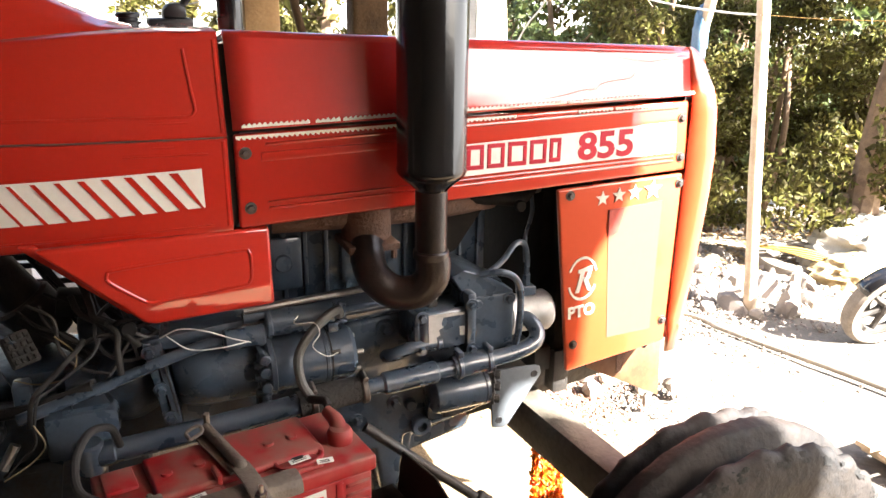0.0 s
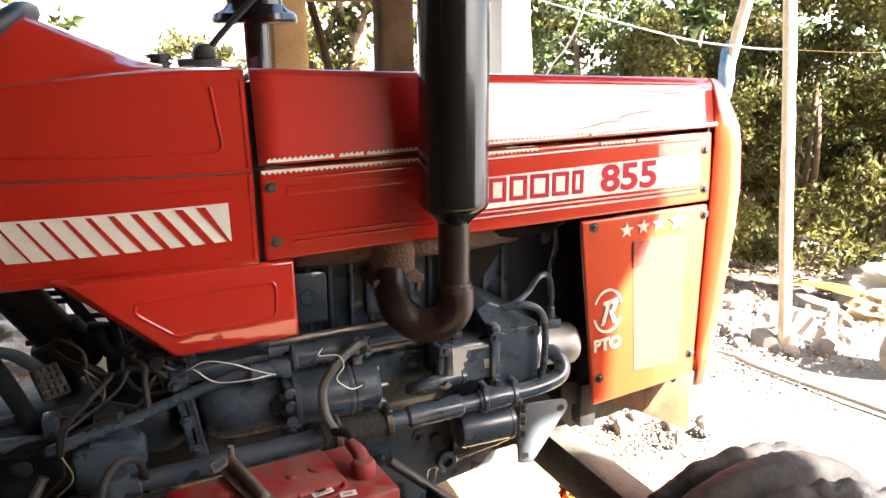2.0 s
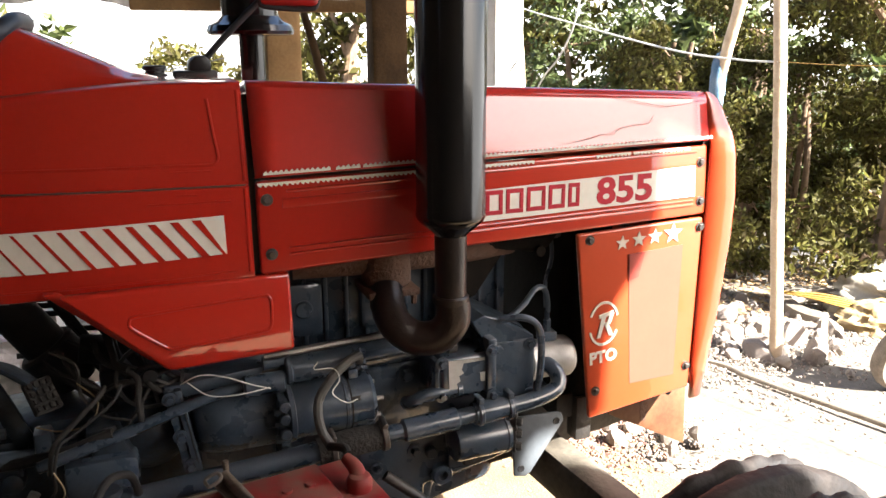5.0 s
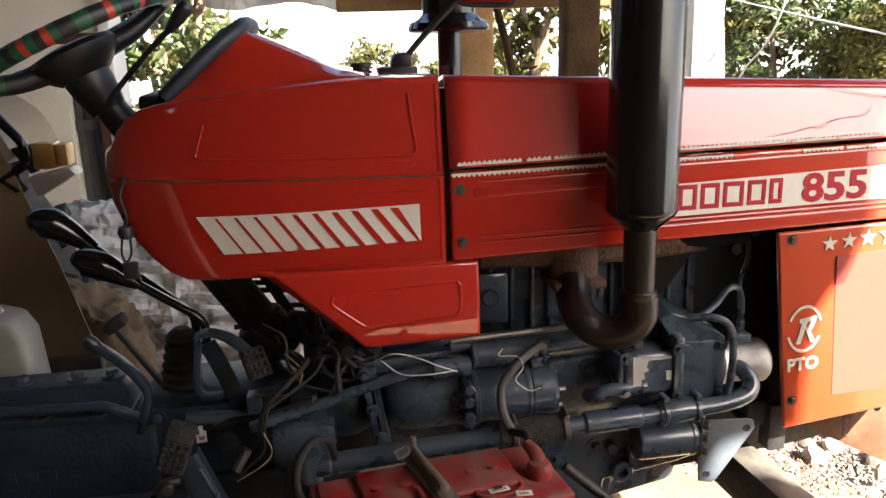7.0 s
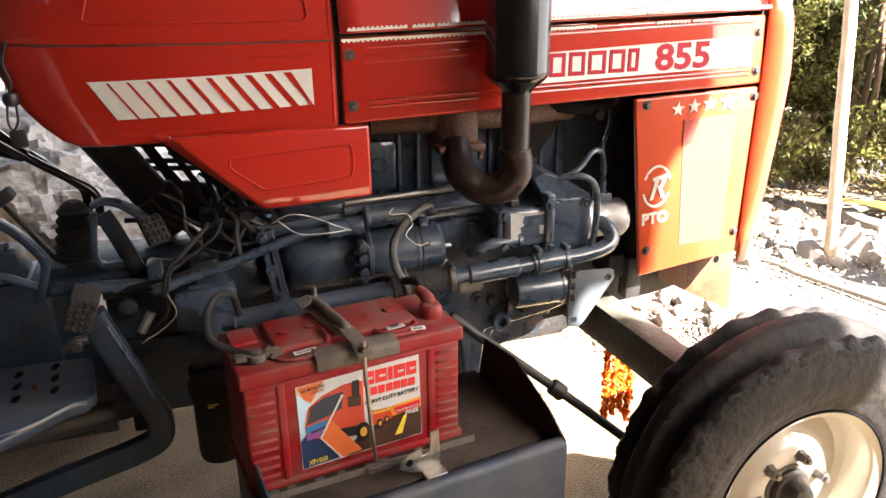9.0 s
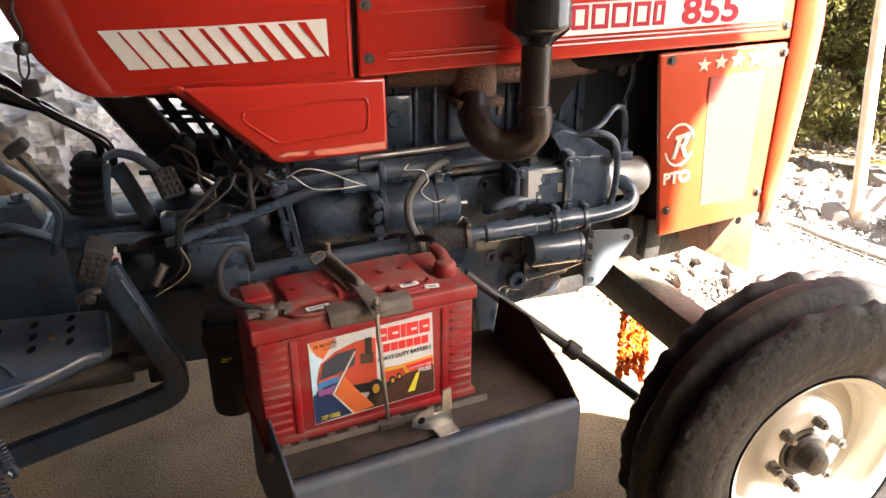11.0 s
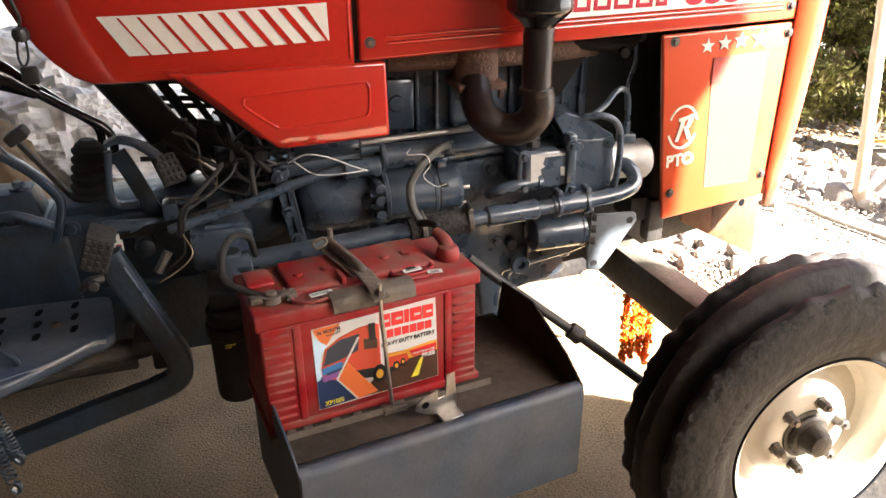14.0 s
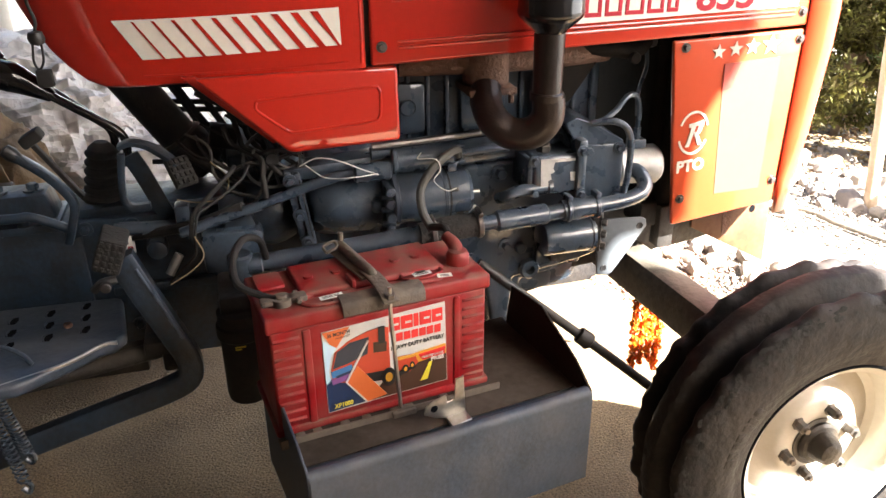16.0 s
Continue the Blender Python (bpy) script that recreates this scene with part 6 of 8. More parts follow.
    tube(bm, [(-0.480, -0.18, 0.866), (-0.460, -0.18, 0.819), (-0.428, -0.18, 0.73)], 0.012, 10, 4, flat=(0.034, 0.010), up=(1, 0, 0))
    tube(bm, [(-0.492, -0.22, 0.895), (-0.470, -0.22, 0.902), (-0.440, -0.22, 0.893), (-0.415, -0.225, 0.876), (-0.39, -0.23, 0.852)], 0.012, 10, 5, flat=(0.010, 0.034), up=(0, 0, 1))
    ped = part("clutch_pedal", bm, SHADED_ENGINE, tractor, "grey clutch pedal with a muddy pad")
    bm = bmesh.new()
    mp = Matrix.Translation((-0.385, -0.24, 0.842)) @ pose(0, 0, 0, 55, 0, 35)
    box(bm, (-0.024, -0.030, -0.008), (0.024, 0.030, 0.006), 0.004, mp)
    part("pad", bm, MUD, ped, "mud-caked ribbed pedal pad")
    for k in range(4):
        for q in range(4):
            bm = bmesh.new()
            box(bm, (-0.021 + 0.011 * q, -0.026 + 0.014 * k, 0.004), (-0.013 + 0.011 * q, -0.017 + 0.014 * k, 0.011), 0.001, mp)
            part("pad_stud", bm, MUD, ped)
    # brake pedal: broad flat arm that bends back under the footplate
    bm = bmesh.new()
    tube(bm, [(-0.502, -0.38, 0.742), (-0.470, -0.38, 0.655), (-0.434, -0.38, 0.565), (-0.415, -0.38, 0.512), (-0.420, -0.38, 0.470), (-0.462, -0.38, 0.446), (-0.575, -0.38, 0.415), (-0.80, -0.38, 0.352), (-1.0, -0.38, 0.30)], 0.02, 14, 7, flat=(0.032, 0.048), up=(0, 1, 0))
    ped = part("brake_pedal", bm, SHADED_ENGINE, tractor, "broad blue-grey bent brake pedal arm")
    bm = bmesh.new()
    tube(bm, [(-0.478, -0.396, 0.72), (-0.447, -0.396, 0.64), (-0.418, -0.396, 0.565)], 0.0035, 8, 5)
    part("worn_edge", bm, ENGINE, ped)
    bm = bmesh.new()
    mp = Matrix.Translation((-0.516, -0.37, 0.752)) @ pose(0, 0, 0, 0, 22, 0) @ Matrix.Scale(0.86, 4)
    box(bm, (-0.028, -0.045, -0.038), (0.028, 0.045, 0.038), 0.008, mp)
    part("pad", bm, MUD, ped, "mud-caked ribbed pedal pad")
    for k in range(5):
        for q in range(4):
            bm = bmesh.new()
            box(bm, (-0.024 + q * 0.013, -0.048, -0.032 + k * 0.014), (-0.016 + q * 0.013, -0.042, -0.023 + k * 0.014), 0.001, mp)
            part("pad_stud", bm, MUD, ped)
    bm = bmesh.new()
    tube(bm, [(-0.552, -0.40, 0.69), (-0.535, -0.405, 0.705), (-0.512, -0.40, 0.706)], 0.008, 8, 4)
    can(bm, (-0.528, -0.415, 0.703), (0, -1, 0), 0.010, 0.012, 0.002, 10)
    part("pad_bolt", bm, ENGINE_DARK, ped)
    # perforated footplate
    bm = bmesh.new()
    outline = [(-1.2, -0.074), (-0.573, -0.094), (-0.558, -0.106), (-0.538, -0.263), (-0.557, -0.295), (-0.582, -0.302), (-0.65, -0.356), (-0.719, -0.405), (-1.2, -0.42500000000000004)]
    prism(bm, outline, 0.492, 0.520, "z", 0.009, 4)
    fp = part("footplate", bm, FOOT, tractor, "blue-grey pressed-steel footplate with punched holes")
    for r in range(7):
        for q in range(3):
            x, y = -0.63 + -0.069 * r + 0.0055 * q, -0.124 + -0.013 * r + -0.052 * q
            bm = bmesh.new()
            prism(bm, [(x - 0.007, y - 0.004), (x - 0.003, y + 0.012), (x + 0.007, y + 0.014), (x + 0.009, y + 0.002), (x + 0.004, y - 0.013), (x - 0.004, y - 0.013)], 0.5195, 0.5212, "z")
            hole = part("punched_hole", bm, HOLE, fp, "dark punched hole")
            bm = bmesh.new()
            tube(bm, [(x - 0.007, y - 0.012, 0.5205), (x - 0.010, y, 0.5225), (x - 0.006, y + 0.013, 0.5205)], 0.0018, 8, 3)
            part("raised_lip", bm, FOOT, hole)
    bm = bmesh.new()
    tube(bm, [(-0.557 + 0.004, -0.295 + 0.004, 0.5165), (-0.582, -0.302 + 0.004, 0.5175), (-0.65, -0.356 + 0.004, 0.5165), (-0.80, -0.356 - 0.06, 0.516)], 0.0045, 8, 5)
    part("worn_edge", bm, STEEL, fp, "bare steel showing along the worn edge")
    bm = bmesh.new()
    can(bm, (-0.655, -0.205, 0.520), (0, 0, 1), 0.009, 0.008, 0.001, 6)
    part("bolt", bm, RUST, fp)
    bm = bmesh.new()
    tube(bm, [(-0.790, -0.285, 0.535), (-0.755, -0.30, 0.546), (-0.715, -0.325, 0.535), (-0.700, -0.338, 0.52)], 0.005, 10, 5)
    box(bm, (-0.03, -0.012, -0.003), (0.03, 0.012, 0.003), 0.002, Matrix.Translation((-0.80, -0.278, 0.537)) @ pose(0, 0, 0, 0, -15, 25))
    toe = part("toe_pedal", bm, ENGINE, tractor, "small grey toe pedal on a bent rod")
    # Scaled towards the camera's eye, so footplate and toe pedal keep their place in view.
    lift = Matrix.Translation((-0.28, -1.746, 1.345)) @ Matrix.Scale(0.936, 4) @ Matrix.Translation((0.28, 1.746, -1.345))
    for ob in (fp, *fp.children_recursive, toe):
        ob.data.transform(lift)
    bm = bmesh.new()
    tube(bm, [(-1.1, -0.33, 0.455), (-0.76, -0.33, 0.470), (-0.44, -0.30, 0.498)], 0.018, 12, 3)
    part("cross_tube", bm, ENGINE_DARK, tractor)
    bm = bmesh.new()
    box(bm, (-0.66, -0.30, 0.445), (-0.50, -0.26, 0.50), 0.006)
    box(bm, (-0.50, -0.34, 0.50), (-0.44, -0.20, 0.53), 0.006)
    box(bm, (-0.47, -0.33, 0.455), (-0.43, -0.26, 0.51), 0.006)
    part("step_bracket", bm, ENGINE_DARK, tractor)
    for q in range(2):
        x0, y0 = -0.745 - 0.012 * q, -0.43 - 0.02 * q
        pts = []
        for k in range(120):
            t = k / 119
            a = t * 2 * math.pi * 17
            pts.append((x0 + 0.03 * t + 0.010 * math.cos(a), y0 - 0.012 * t + 0.010 * math.sin(a), 0.53 - 0.13 * t - 0.05 * q * t))
        bm = bmesh.new()
        tube(bm, pts, 0.0022, 6, 1)
        tube(bm, [(x0 + 0.03, y0 - 0.012, 0.40 - 0.05 * q), (x0 + 0.04, y0 - 0.015, 0.39 - 0.05 * q), (x0 + 0.034, y0 - 0.014, 0.375 - 0.05 * q), (x0 + 0.024, y0 - 0.012, 0.385 - 0.05 * q)], 0.005, 8, 4)
        part("return_spring", bm, ENGINE, tractor, "coiled pedal return spring")
    # rear axle housing below the seat
    bm = bmesh.new()
    box(bm, (-1.9, -0.17, 0.44), (-1.30, 0.17, 0.735), 0.012)
    box(bm, (-1.31, -0.168, 0.44), (-0.60, -0.04, 0.733), 0.012)
    ha = part("rear_housing", bm, SHADED_ENGINE, tractor, "blue-grey rear transmission housing")
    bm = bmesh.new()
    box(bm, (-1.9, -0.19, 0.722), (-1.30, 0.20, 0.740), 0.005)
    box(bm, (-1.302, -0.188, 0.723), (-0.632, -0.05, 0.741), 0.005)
    part("flange", bm, SHADED_ENGINE, ha)
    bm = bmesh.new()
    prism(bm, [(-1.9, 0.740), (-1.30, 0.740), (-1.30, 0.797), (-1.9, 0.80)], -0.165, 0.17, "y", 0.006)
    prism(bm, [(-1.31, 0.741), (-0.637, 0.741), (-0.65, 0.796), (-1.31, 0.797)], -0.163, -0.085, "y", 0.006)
    part("top_cover", bm, SHADED_ENGINE, ha)
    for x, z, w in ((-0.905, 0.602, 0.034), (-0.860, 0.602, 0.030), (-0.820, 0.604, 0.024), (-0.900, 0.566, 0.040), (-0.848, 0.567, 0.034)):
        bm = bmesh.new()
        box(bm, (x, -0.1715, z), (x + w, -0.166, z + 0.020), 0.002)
        part("cast_mark", bm, SHADED_ENGINE, ha)
    for x in (-0.69, -0.80, -0.92, -1.04):
        part("bolt", bolt(bmesh.new(), (x, -0.178, 0.740), (0, 0, 1), 0.011, 0.010), ENGINE, ha)
    for x in (-0.675, -0.74, -0.84, -0.98):
        part("bolt", bolt(bmesh.new(), (x, -0.135, 0.797), (0, 0, 1), 0.012, 0.012), ENGINE, ha)
    bm = bmesh.new()
    prism(bm, [(-1.25, 0.0), (-0.60, 0.0), (-0.57, 0.03), (-0.56, 0.36), (-1.25, 0.36)], 0.545, 0.573, "z", 0.009, 3)
    part("footplate", bm, FOOT, tractor, "blue-grey pressed-steel footplate")
    # fenders
    bm = bmesh.new()
    prism(bm, [(-0.842, 0.655), (-0.905, 0.905), (-0.985, 1.165), (-1.02, 1.245), (-1.10, 1.31), (-2.1, 1.35), (-2.1, 0.50), (-0.90, 0.50)], 0.35, 0.356, "y", 0.002)
    far = part("left_fender", bm, OCHRE_FENDER, tractor, "ochre-brown painted sheet-metal fender")
    bm = bmesh.new()
    rows = []
    for x, z in ((-0.985, 1.165), (-1.005, 1.215), (-1.03, 1.255), (-1.08, 1.295), (-1.2, 1.33), (-1.5, 1.36), (-2.1, 1.36)):
        rows.append([(x, 0.345, z), (x + 0.012, 0.36, z + 0.012), (x + 0.012, 0.70, z + 0.012), (x + 0.012, 0.70, z - 0.004), (x, 0.36, z - 0.004)])
    loft(bm, rows, True, True)
    part("crown", bm, OCHRE_FENDER, far)
    bm = bmesh.new()
    box(bm, (-1.0, 0.33, 0.60), (-0.835, 0.36, 0.66), 0.006)
    part("foot_flange", bm, ENGINE_DARK, far)
    bm = bmesh.new()
    tube(bm, [(-1.12, 0.36, 1.40), (-1.026, 0.36, 1.307), (-0.98, 0.36, 1.250), (-0.949, 0.36, 1.206), (-0.947, 0.36, 1.164), (-0.97, 0.36, 1.145), (-1.001, 0.36, 1.127)], 0.012, 14, 6)
    box(bm, (-0.05, -0.015, -0.004), (0.05, 0.015, 0.004), 0.003, Matrix.Translation((-1.007, 0.352, 1.127)) @ pose(0, 0, 0, 0, 42, 0))
    part("grab_handle", bm, BLACK_GLOSS, far, "black tubular grab handle")
    bm = bmesh.new()
    box(bm, (-0.932, 0.36, 1.143), (-0.882, 0.42, 1.206), 0.004)
    lamp = part("side_lamp", bm, ORANGE_BLOCK, far, "dusty amber side lamp")
    bm = bmesh.new()
    box(bm, (-0.880, 0.362, 1.148), (-0.851, 0.418, 1.202), 0.005)
    part("lens", bm, material("pale_amber_lens", (0.66, 0.45, 0.16), 0.35, second=(0.60, 0.33, 0.09), scale=16, amount=0.8, bump=0.05, coat=0.3), lamp, "pale yellow streaked lens")
    bm = bmesh.new()
    prism(bm, [(-0.985, 1.195), (-0.934, 1.205), (-0.930, 1.138), (-0.945, 1.130)], 0.37, 0.41, "y", 0.004)
    part("bracket", bm, BLACK_SATIN, lamp)
    bm = bmesh.new()
    prism(bm, [(-0.95, 1.125), (-0.85, 1.145), (-0.835, 1.128), (-0.93, 1.075)], 0.352, 0.42, "y", 0.003)
    part("torn_label", bm, WHITE_TAPE, far)
    # near fender corner and rear tyre
    bm = bmesh.new()
    prism(bm, [(-0.790, 0.850), (-0.743, 0.735), (-0.748, 0.712), (-0.800, 0.710), (-0.860, 0.85), (-0.960, 1.03), (-1.160, 1.20), (-2.1, 1.25), (-2.1, 1.33), (-1.210, 1.30), (-0.940, 1.10)], -0.615, -0.585, "y", 0.004)
    nf = part("right_fender", bm, CREAM, tractor, "cream-tan painted sheet-metal fender")
    bm = bmesh.new()
    lathe(bm, [(0, 0.001), (0.013, 0.001), (0.013, 0.004), (0, 0.004)], axis_m((-0.774, -0.615, 0.733), (0, -1, 0)), 12)
    part("bolt", bm, RUST, nf)
    for x, y, z, k in ((-1.325, -0.50, 0.52, 0.75), (-1.68, 0.765, 0.66, 1.0)):
        mw = axis_m((x, y, z), (0, -1, 0)) @ Matrix.Diagonal((k, k, k * k, 1))
        bm = bmesh.new()
        prof = [(0.36, 0.13), (0.45, 0.165), (0.55, 0.17), (0.62, 0.165), (0.655, 0.15), (0.668, 0.08), (0.672, 0.0)]
        lathe(bm, prof + [(r, -h) for r, h in prof[::-1]], mw, 72)
        wh = part("rear_wheel", bm, GREY_TYRE, tractor, "dusty grey lugged rear tractor tyre")
        for k in range(22):
            for s in (-1, 1):
                bm = bmesh.new()
                a = 2 * math.pi * (k + (0.5 if s > 0 else 0)) / 22
                q = [mw @ Vector((0.69 * math.cos(a + da), 0.69 * math.sin(a + da), s * h)) for da, h in ((0, 0.0), (0.05, 0.0), (0.16, 0.165), (0.11, 0.165))]
                lo = [mw @ Vector((0.65 * math.cos(a + da), 0.65 * math.sin(a + da), s * h)) for da, h in ((-0.01, 0.0), (0.06, 0.0), (0.17, 0.172), (0.10, 0.172))]
                vs, ls = [bm.verts.new(p) for p in q], [bm.verts.new(p) for p in lo]
                bm.faces.new(vs)
                for i in range(4):
                    bm.faces.new((vs[i], vs[(i + 1) % 4], ls[(i + 1) % 4], ls[i]))
                part("lug", bm, GREY_TYRE, wh)
        bm = bmesh.new()
        lathe(bm, [(0.0, 0.05), (0.20, 0.05), (0.30, 0.02), (0.345, 0.06), (0.36, 0.13), (0.375, 0.13), (0.37, 0.10), (0.37, -0.13), (0.34, -0.13), (0.33, 0.0), (0.0, 0.03)], mw, 48)
        part("rim", bm, RIM, wh)
    # air cleaner bowl and mirror on the far side of the bonnet
    bm = bmesh.new()
    lathe(bm, [(0, 1.25), (0.027, 1.25), (0.027, 1.445), (0.0, 1.445)], Matrix.Translation((0.062, 0.16, 0)), 24)
    air = part("air_intake_pipe", bm, BLACK_GLOSS, tractor, "black pre-cleaner on an upright intake pipe")
    bm = bmesh.new()
    lathe(bm, [(0.027, 1.438), (0.078, 1.434), (0.090, 1.437), (0.093, 1.444), (0.088, 1.456), (0.070, 1.464), (0.060, 1.475), (0.060, 1.56), (0.052, 1.58), (0, 1.59)], Matrix.Translation((0.062, 0.16, 0)), 32)
    part("pre_cleaner", bm, BLACK_GLOSS, air)
    bm = bmesh.new()
    box(bm, (-0.118, -0.085, 1.350), (-0.040, -0.020, 1.370), 0.004)
    prism(bm, [(-0.092, 1.368), (-0.050, 1.368), (-0.050, 1.388), (-0.062, 1.398), (-0.080, 1.396), (-0.090, 1.386)], -0.075, -0.025, "y", 0.006)
    tube(bm, [(-0.062, -0.05, 1.385), (-0.02, -0.05, 1.430), (0.05, -0.05, 1.497), (0.075, -0.05, 1.515)], 0.0065, 10, 4)
    mi = part("mirror_arm", bm, BLACK_SATIN, tractor, "black mirror arm on a clamp")
    bm = bmesh.new()
    box(bm, (0.048, -0.065, 1.487), (0.163, -0.04, 1.565), 0.018, seg=4)
    part("mirror_shell", bm, MIRROR_BACK, mi, "red mirror shell in a black rim")
    bm = bmesh.new()
    tube(bm, [(0.050, -0.053, 1.50), (0.058, -0.053, 1.487), (0.138, -0.053, 1.483), (0.160, -0.053, 1.495), (0.166, -0.053, 1.55), (0.153, -0.053, 1.568), (0.058, -0.053, 1.568), (0.046, -0.053, 1.55), (0.050, -0.053, 1.50)], 0.006, 8, 4)
    part("mirror_rim", bm, BLACK_SATIN, mi)


build_driver_area()


def build_tray():
    m = Matrix.Translation((-0.229, -0.771, 0.5)) @ Matrix.Rotation(radians(9.8), 4, "Z")
    bm = bmesh.new()
    prof = [(0.0, -0.205), (0.0, -0.016), (0.004, -0.005), (0.012, 0.0), (0.022, -0.003), (0.032, -0.018), (0.045, -0.023), (0.34, -0.023), (0.34, -0.027), (0.04, -0.027), (0.028, -0.022), (0.012, -0.006), (0.004, -0.016), (0.004, -0.205)]
    rows = [[m @ Vector((x, y, z)) for y, z in prof] for x in (0.0, 0.27, 0.53, 0.537)]
    loft(bm, rows, True, True)
    tray = part("battery_tray", bm, TRAY_PAINT, tractor, "blue-grey folded steel battery tray", 50)
    bm = bmesh.new()
    box(bm, (0.008, 0.05, -0.0225), (0.53, 0.335, -0.0195), 0.0005, m)
    part("dusty_floor", bm, material("grimy_tray_floor", (0.060, 0.047, 0.036), 0.9, second=(0.026, 0.019, 0.014), scale=11, amount=1.0, bump=0.2, spec=0.15, dust=(0.07, 0.058, 0.047), dust_amount=0.25, dust_scale=8), tray, "dusty brown tray floor")
    for x, pts in ((0.537, [(0.004, -0.004), (0.06, 0.034), (0.183, 0.084), (0.300, 0.074), (0.34, -0.14), (0.30, -0.20), (0.004, -0.205)]), (0.0, [(0.004, -0.004), (0.06, 0.02), (0.277, 0.072), (0.31, 0.05), (0.31, -0.20), (0.004, -0.205)])):
        bm = bmesh.new()
        prism(bm, pts, x - 0.004, x + 0.001, "x", 0.0012, 1)
        bmesh.ops.transform(bm, matrix=m, verts=bm.verts)
        part("end_plate", bm, INNER_BROWN if x else TRAY_PAINT, tray, "brown-primed gusset plate" if x else "")
    bm = bmesh.new()
    prism(bm, [(-0.040, 0.020), (-0.036, 0.036), (-0.022, 0.044), (0.002, 0.050), (0.004, 0.034), (0.018, 0.036), (0.020, 0.078), (0.036, 0.080), (0.040, 0.006), (0.008, 0.0), (-0.016, 0.006)], 0.0, 0.003, "y", 0.0008, 1)
    prism(bm, [(0.002, 0.002), (0.040, 0.006), (0.042, -0.004), (0.004, -0.008)], -0.026, 0.003, "y", 0.0008, 1)
    bmesh.ops.transform(bm, matrix=m @ Matrix.Translation((0.262, 0.055, -0.012)), verts=bm.verts)
    hole = bmesh.new()
    lathe(hole, [(0, 0.0005), (0.006, 0.0005), (0.007, 0)], m @ Matrix.Translation((0.241, 0.055, 0.016)) @ Vector((0, -1, 0)).to_track_quat("Z", "Y").to_matrix().to_4x4(), 14)
    clip = part("clip", bm, STEEL, tray, "bare steel clip with a bolt hole")
    part("bolt_hole", hole, HOLE, clip)


def build_battery():
    m = Matrix.Translation((-0.269, -0.635, 0.477)) @ Matrix.Rotation(radians(8.5), 4, "Z")
    bat = thing("battery", "dusty red battery with a printed label, strapped in a tray", "battery", m=m)
    L, W = 0.406, 0.172
    bm = bmesh.new()
    box(bm, (0.006, 0.006, 0.0), (L - 0.006, W - 0.006, 0.206), 0.006, seg=3)
    box(bm, (0.060, 0.003, 0.012), (0.074, 0.010, 0.20), 0.003)
    box(bm, (0.335, 0.003, 0.012), (0.348, 0.010, 0.20), 0.003)
    box(bm, (0.0, 0.0, 0.0), (L, W, 0.016), 0.005)
    case = part("case", bm, BATTERY_RED, bat)
    for k in range(10):
        for x0, x1 in ((0.008, 0.058), (0.350, 0.398)):
            bm = bmesh.new()
            z = 0.024 + k * 0.0178
            prism(bm, [(0.0075, z), (0.0012, z + 0.0035), (0.0012, z + 0.0060), (0.0075, z + 0.0085)], x0 + 0.003, x1 - 0.003, "x", 0.0008, 1)
            part("fin", bm, BATTERY_RED, case)
    bm = bmesh.new()
    box(bm, (0.0, 0.0, 0.206), (L, W, 0.234), 0.005, seg=3)
    box(bm, (0.075, 0.045, 0.232), (0.335, 0.162, 0.246), 0.006, seg=3)
    box(bm, (0.118, 0.010, 0.232), (0.170, 0.040, 0.240), 0.008, seg=3)
    box(bm, (0.255, 0.012, 0.232), (0.320, 0.048, 0.241), 0.008, seg=3)
    box(bm, (0.16, 0.04, 0.234), (0.168, 0.075, 0.255), 0.003)
    box(bm, (0.012, 0.100, 0.232), (0.060, 0.160, 0.242), 0.006)
    for x in (0.10, 0.15, 0.26, 0.30):
        lathe(bm, [(0, 0.250), (0.008, 0.250), (0.009, 0.246), (0.009, 0.24)], Matrix.Translation((x, 0.10, 0)), 14)
    lid = part("lid", bm, BATTERY_RED, bat, "dusty red moulded lid")
    for cx, cy, rx in ((0.118, 0.030, 0.048), (0.290, 0.042, 0.038)):
        bm = bmesh.new()
        pts = [(cx + rx * math.cos(a), cy + 0.021 * math.sin(a)) for a in np.linspace(0, 2 * math.pi, 25)]
        tube(bm, [(x, y, 0.2375 if cx < 0.2 else 0.2415) for x, y in pts], 0.0035, 8, 1)
        part("cap_ring", bm, BATTERY_RED, lid)
    for x0, y0, w, d, rot in ((0.100, 0.018, 0.040, 0.012, 4), (0.272, 0.030, 0.034, 0.012, 2), (0.308, 0.010, 0.026, 0.014, -12)):
        bm = bmesh.new()
        box(bm, (0, 0, 0), (w, d, 0.0008), 0, Matrix.Translation((x0, y0, 0.2428 if x0 > 0.2 else 0.2412)) @ pose(0, 0, 0, 0, 0, rot))
        tg = part("paper_tag", bm, WHITE_TAPE, lid, "small white paper tag")
        bm = bmesh.new()
        for k in range(2):
            box(bm, (0.004, 0.003 + 0.004 * k, 0.0009), (w - 0.006, 0.0045 + 0.004 * k, 0.0013), 0, Matrix.Translation((x0, y0, 0.2428 if x0 > 0.2 else 0.2412)) @ pose(0, 0, 0, 0, 0, rot))
        part("print_bars", bm, INK["black"], tg)
    bm = bmesh.new()
    can(bm, (0.288, 0.048, 0.241), (0, 0, 1), 0.011, 0.003, 0.001, 18)
    part("vent_plug", bm, INK["black"], lid)
    # terminals
    bm = bmesh.new()
    lathe(bm, [(0, 0), (0.021, 0), (0.022, 0.010), (0.021, 0.020), (0.017, 0.027), (0.009, 0.030), (0, 0.030)], Matrix.Translation((0.372, 0.068, 0.232)), 18)
    tube(bm, [(0.372, 0.068, 0.250), (0.374, 0.088, 0.262), (0.368, 0.112, 0.270)], [0.015, 0.013, 0.010], 12, 4)
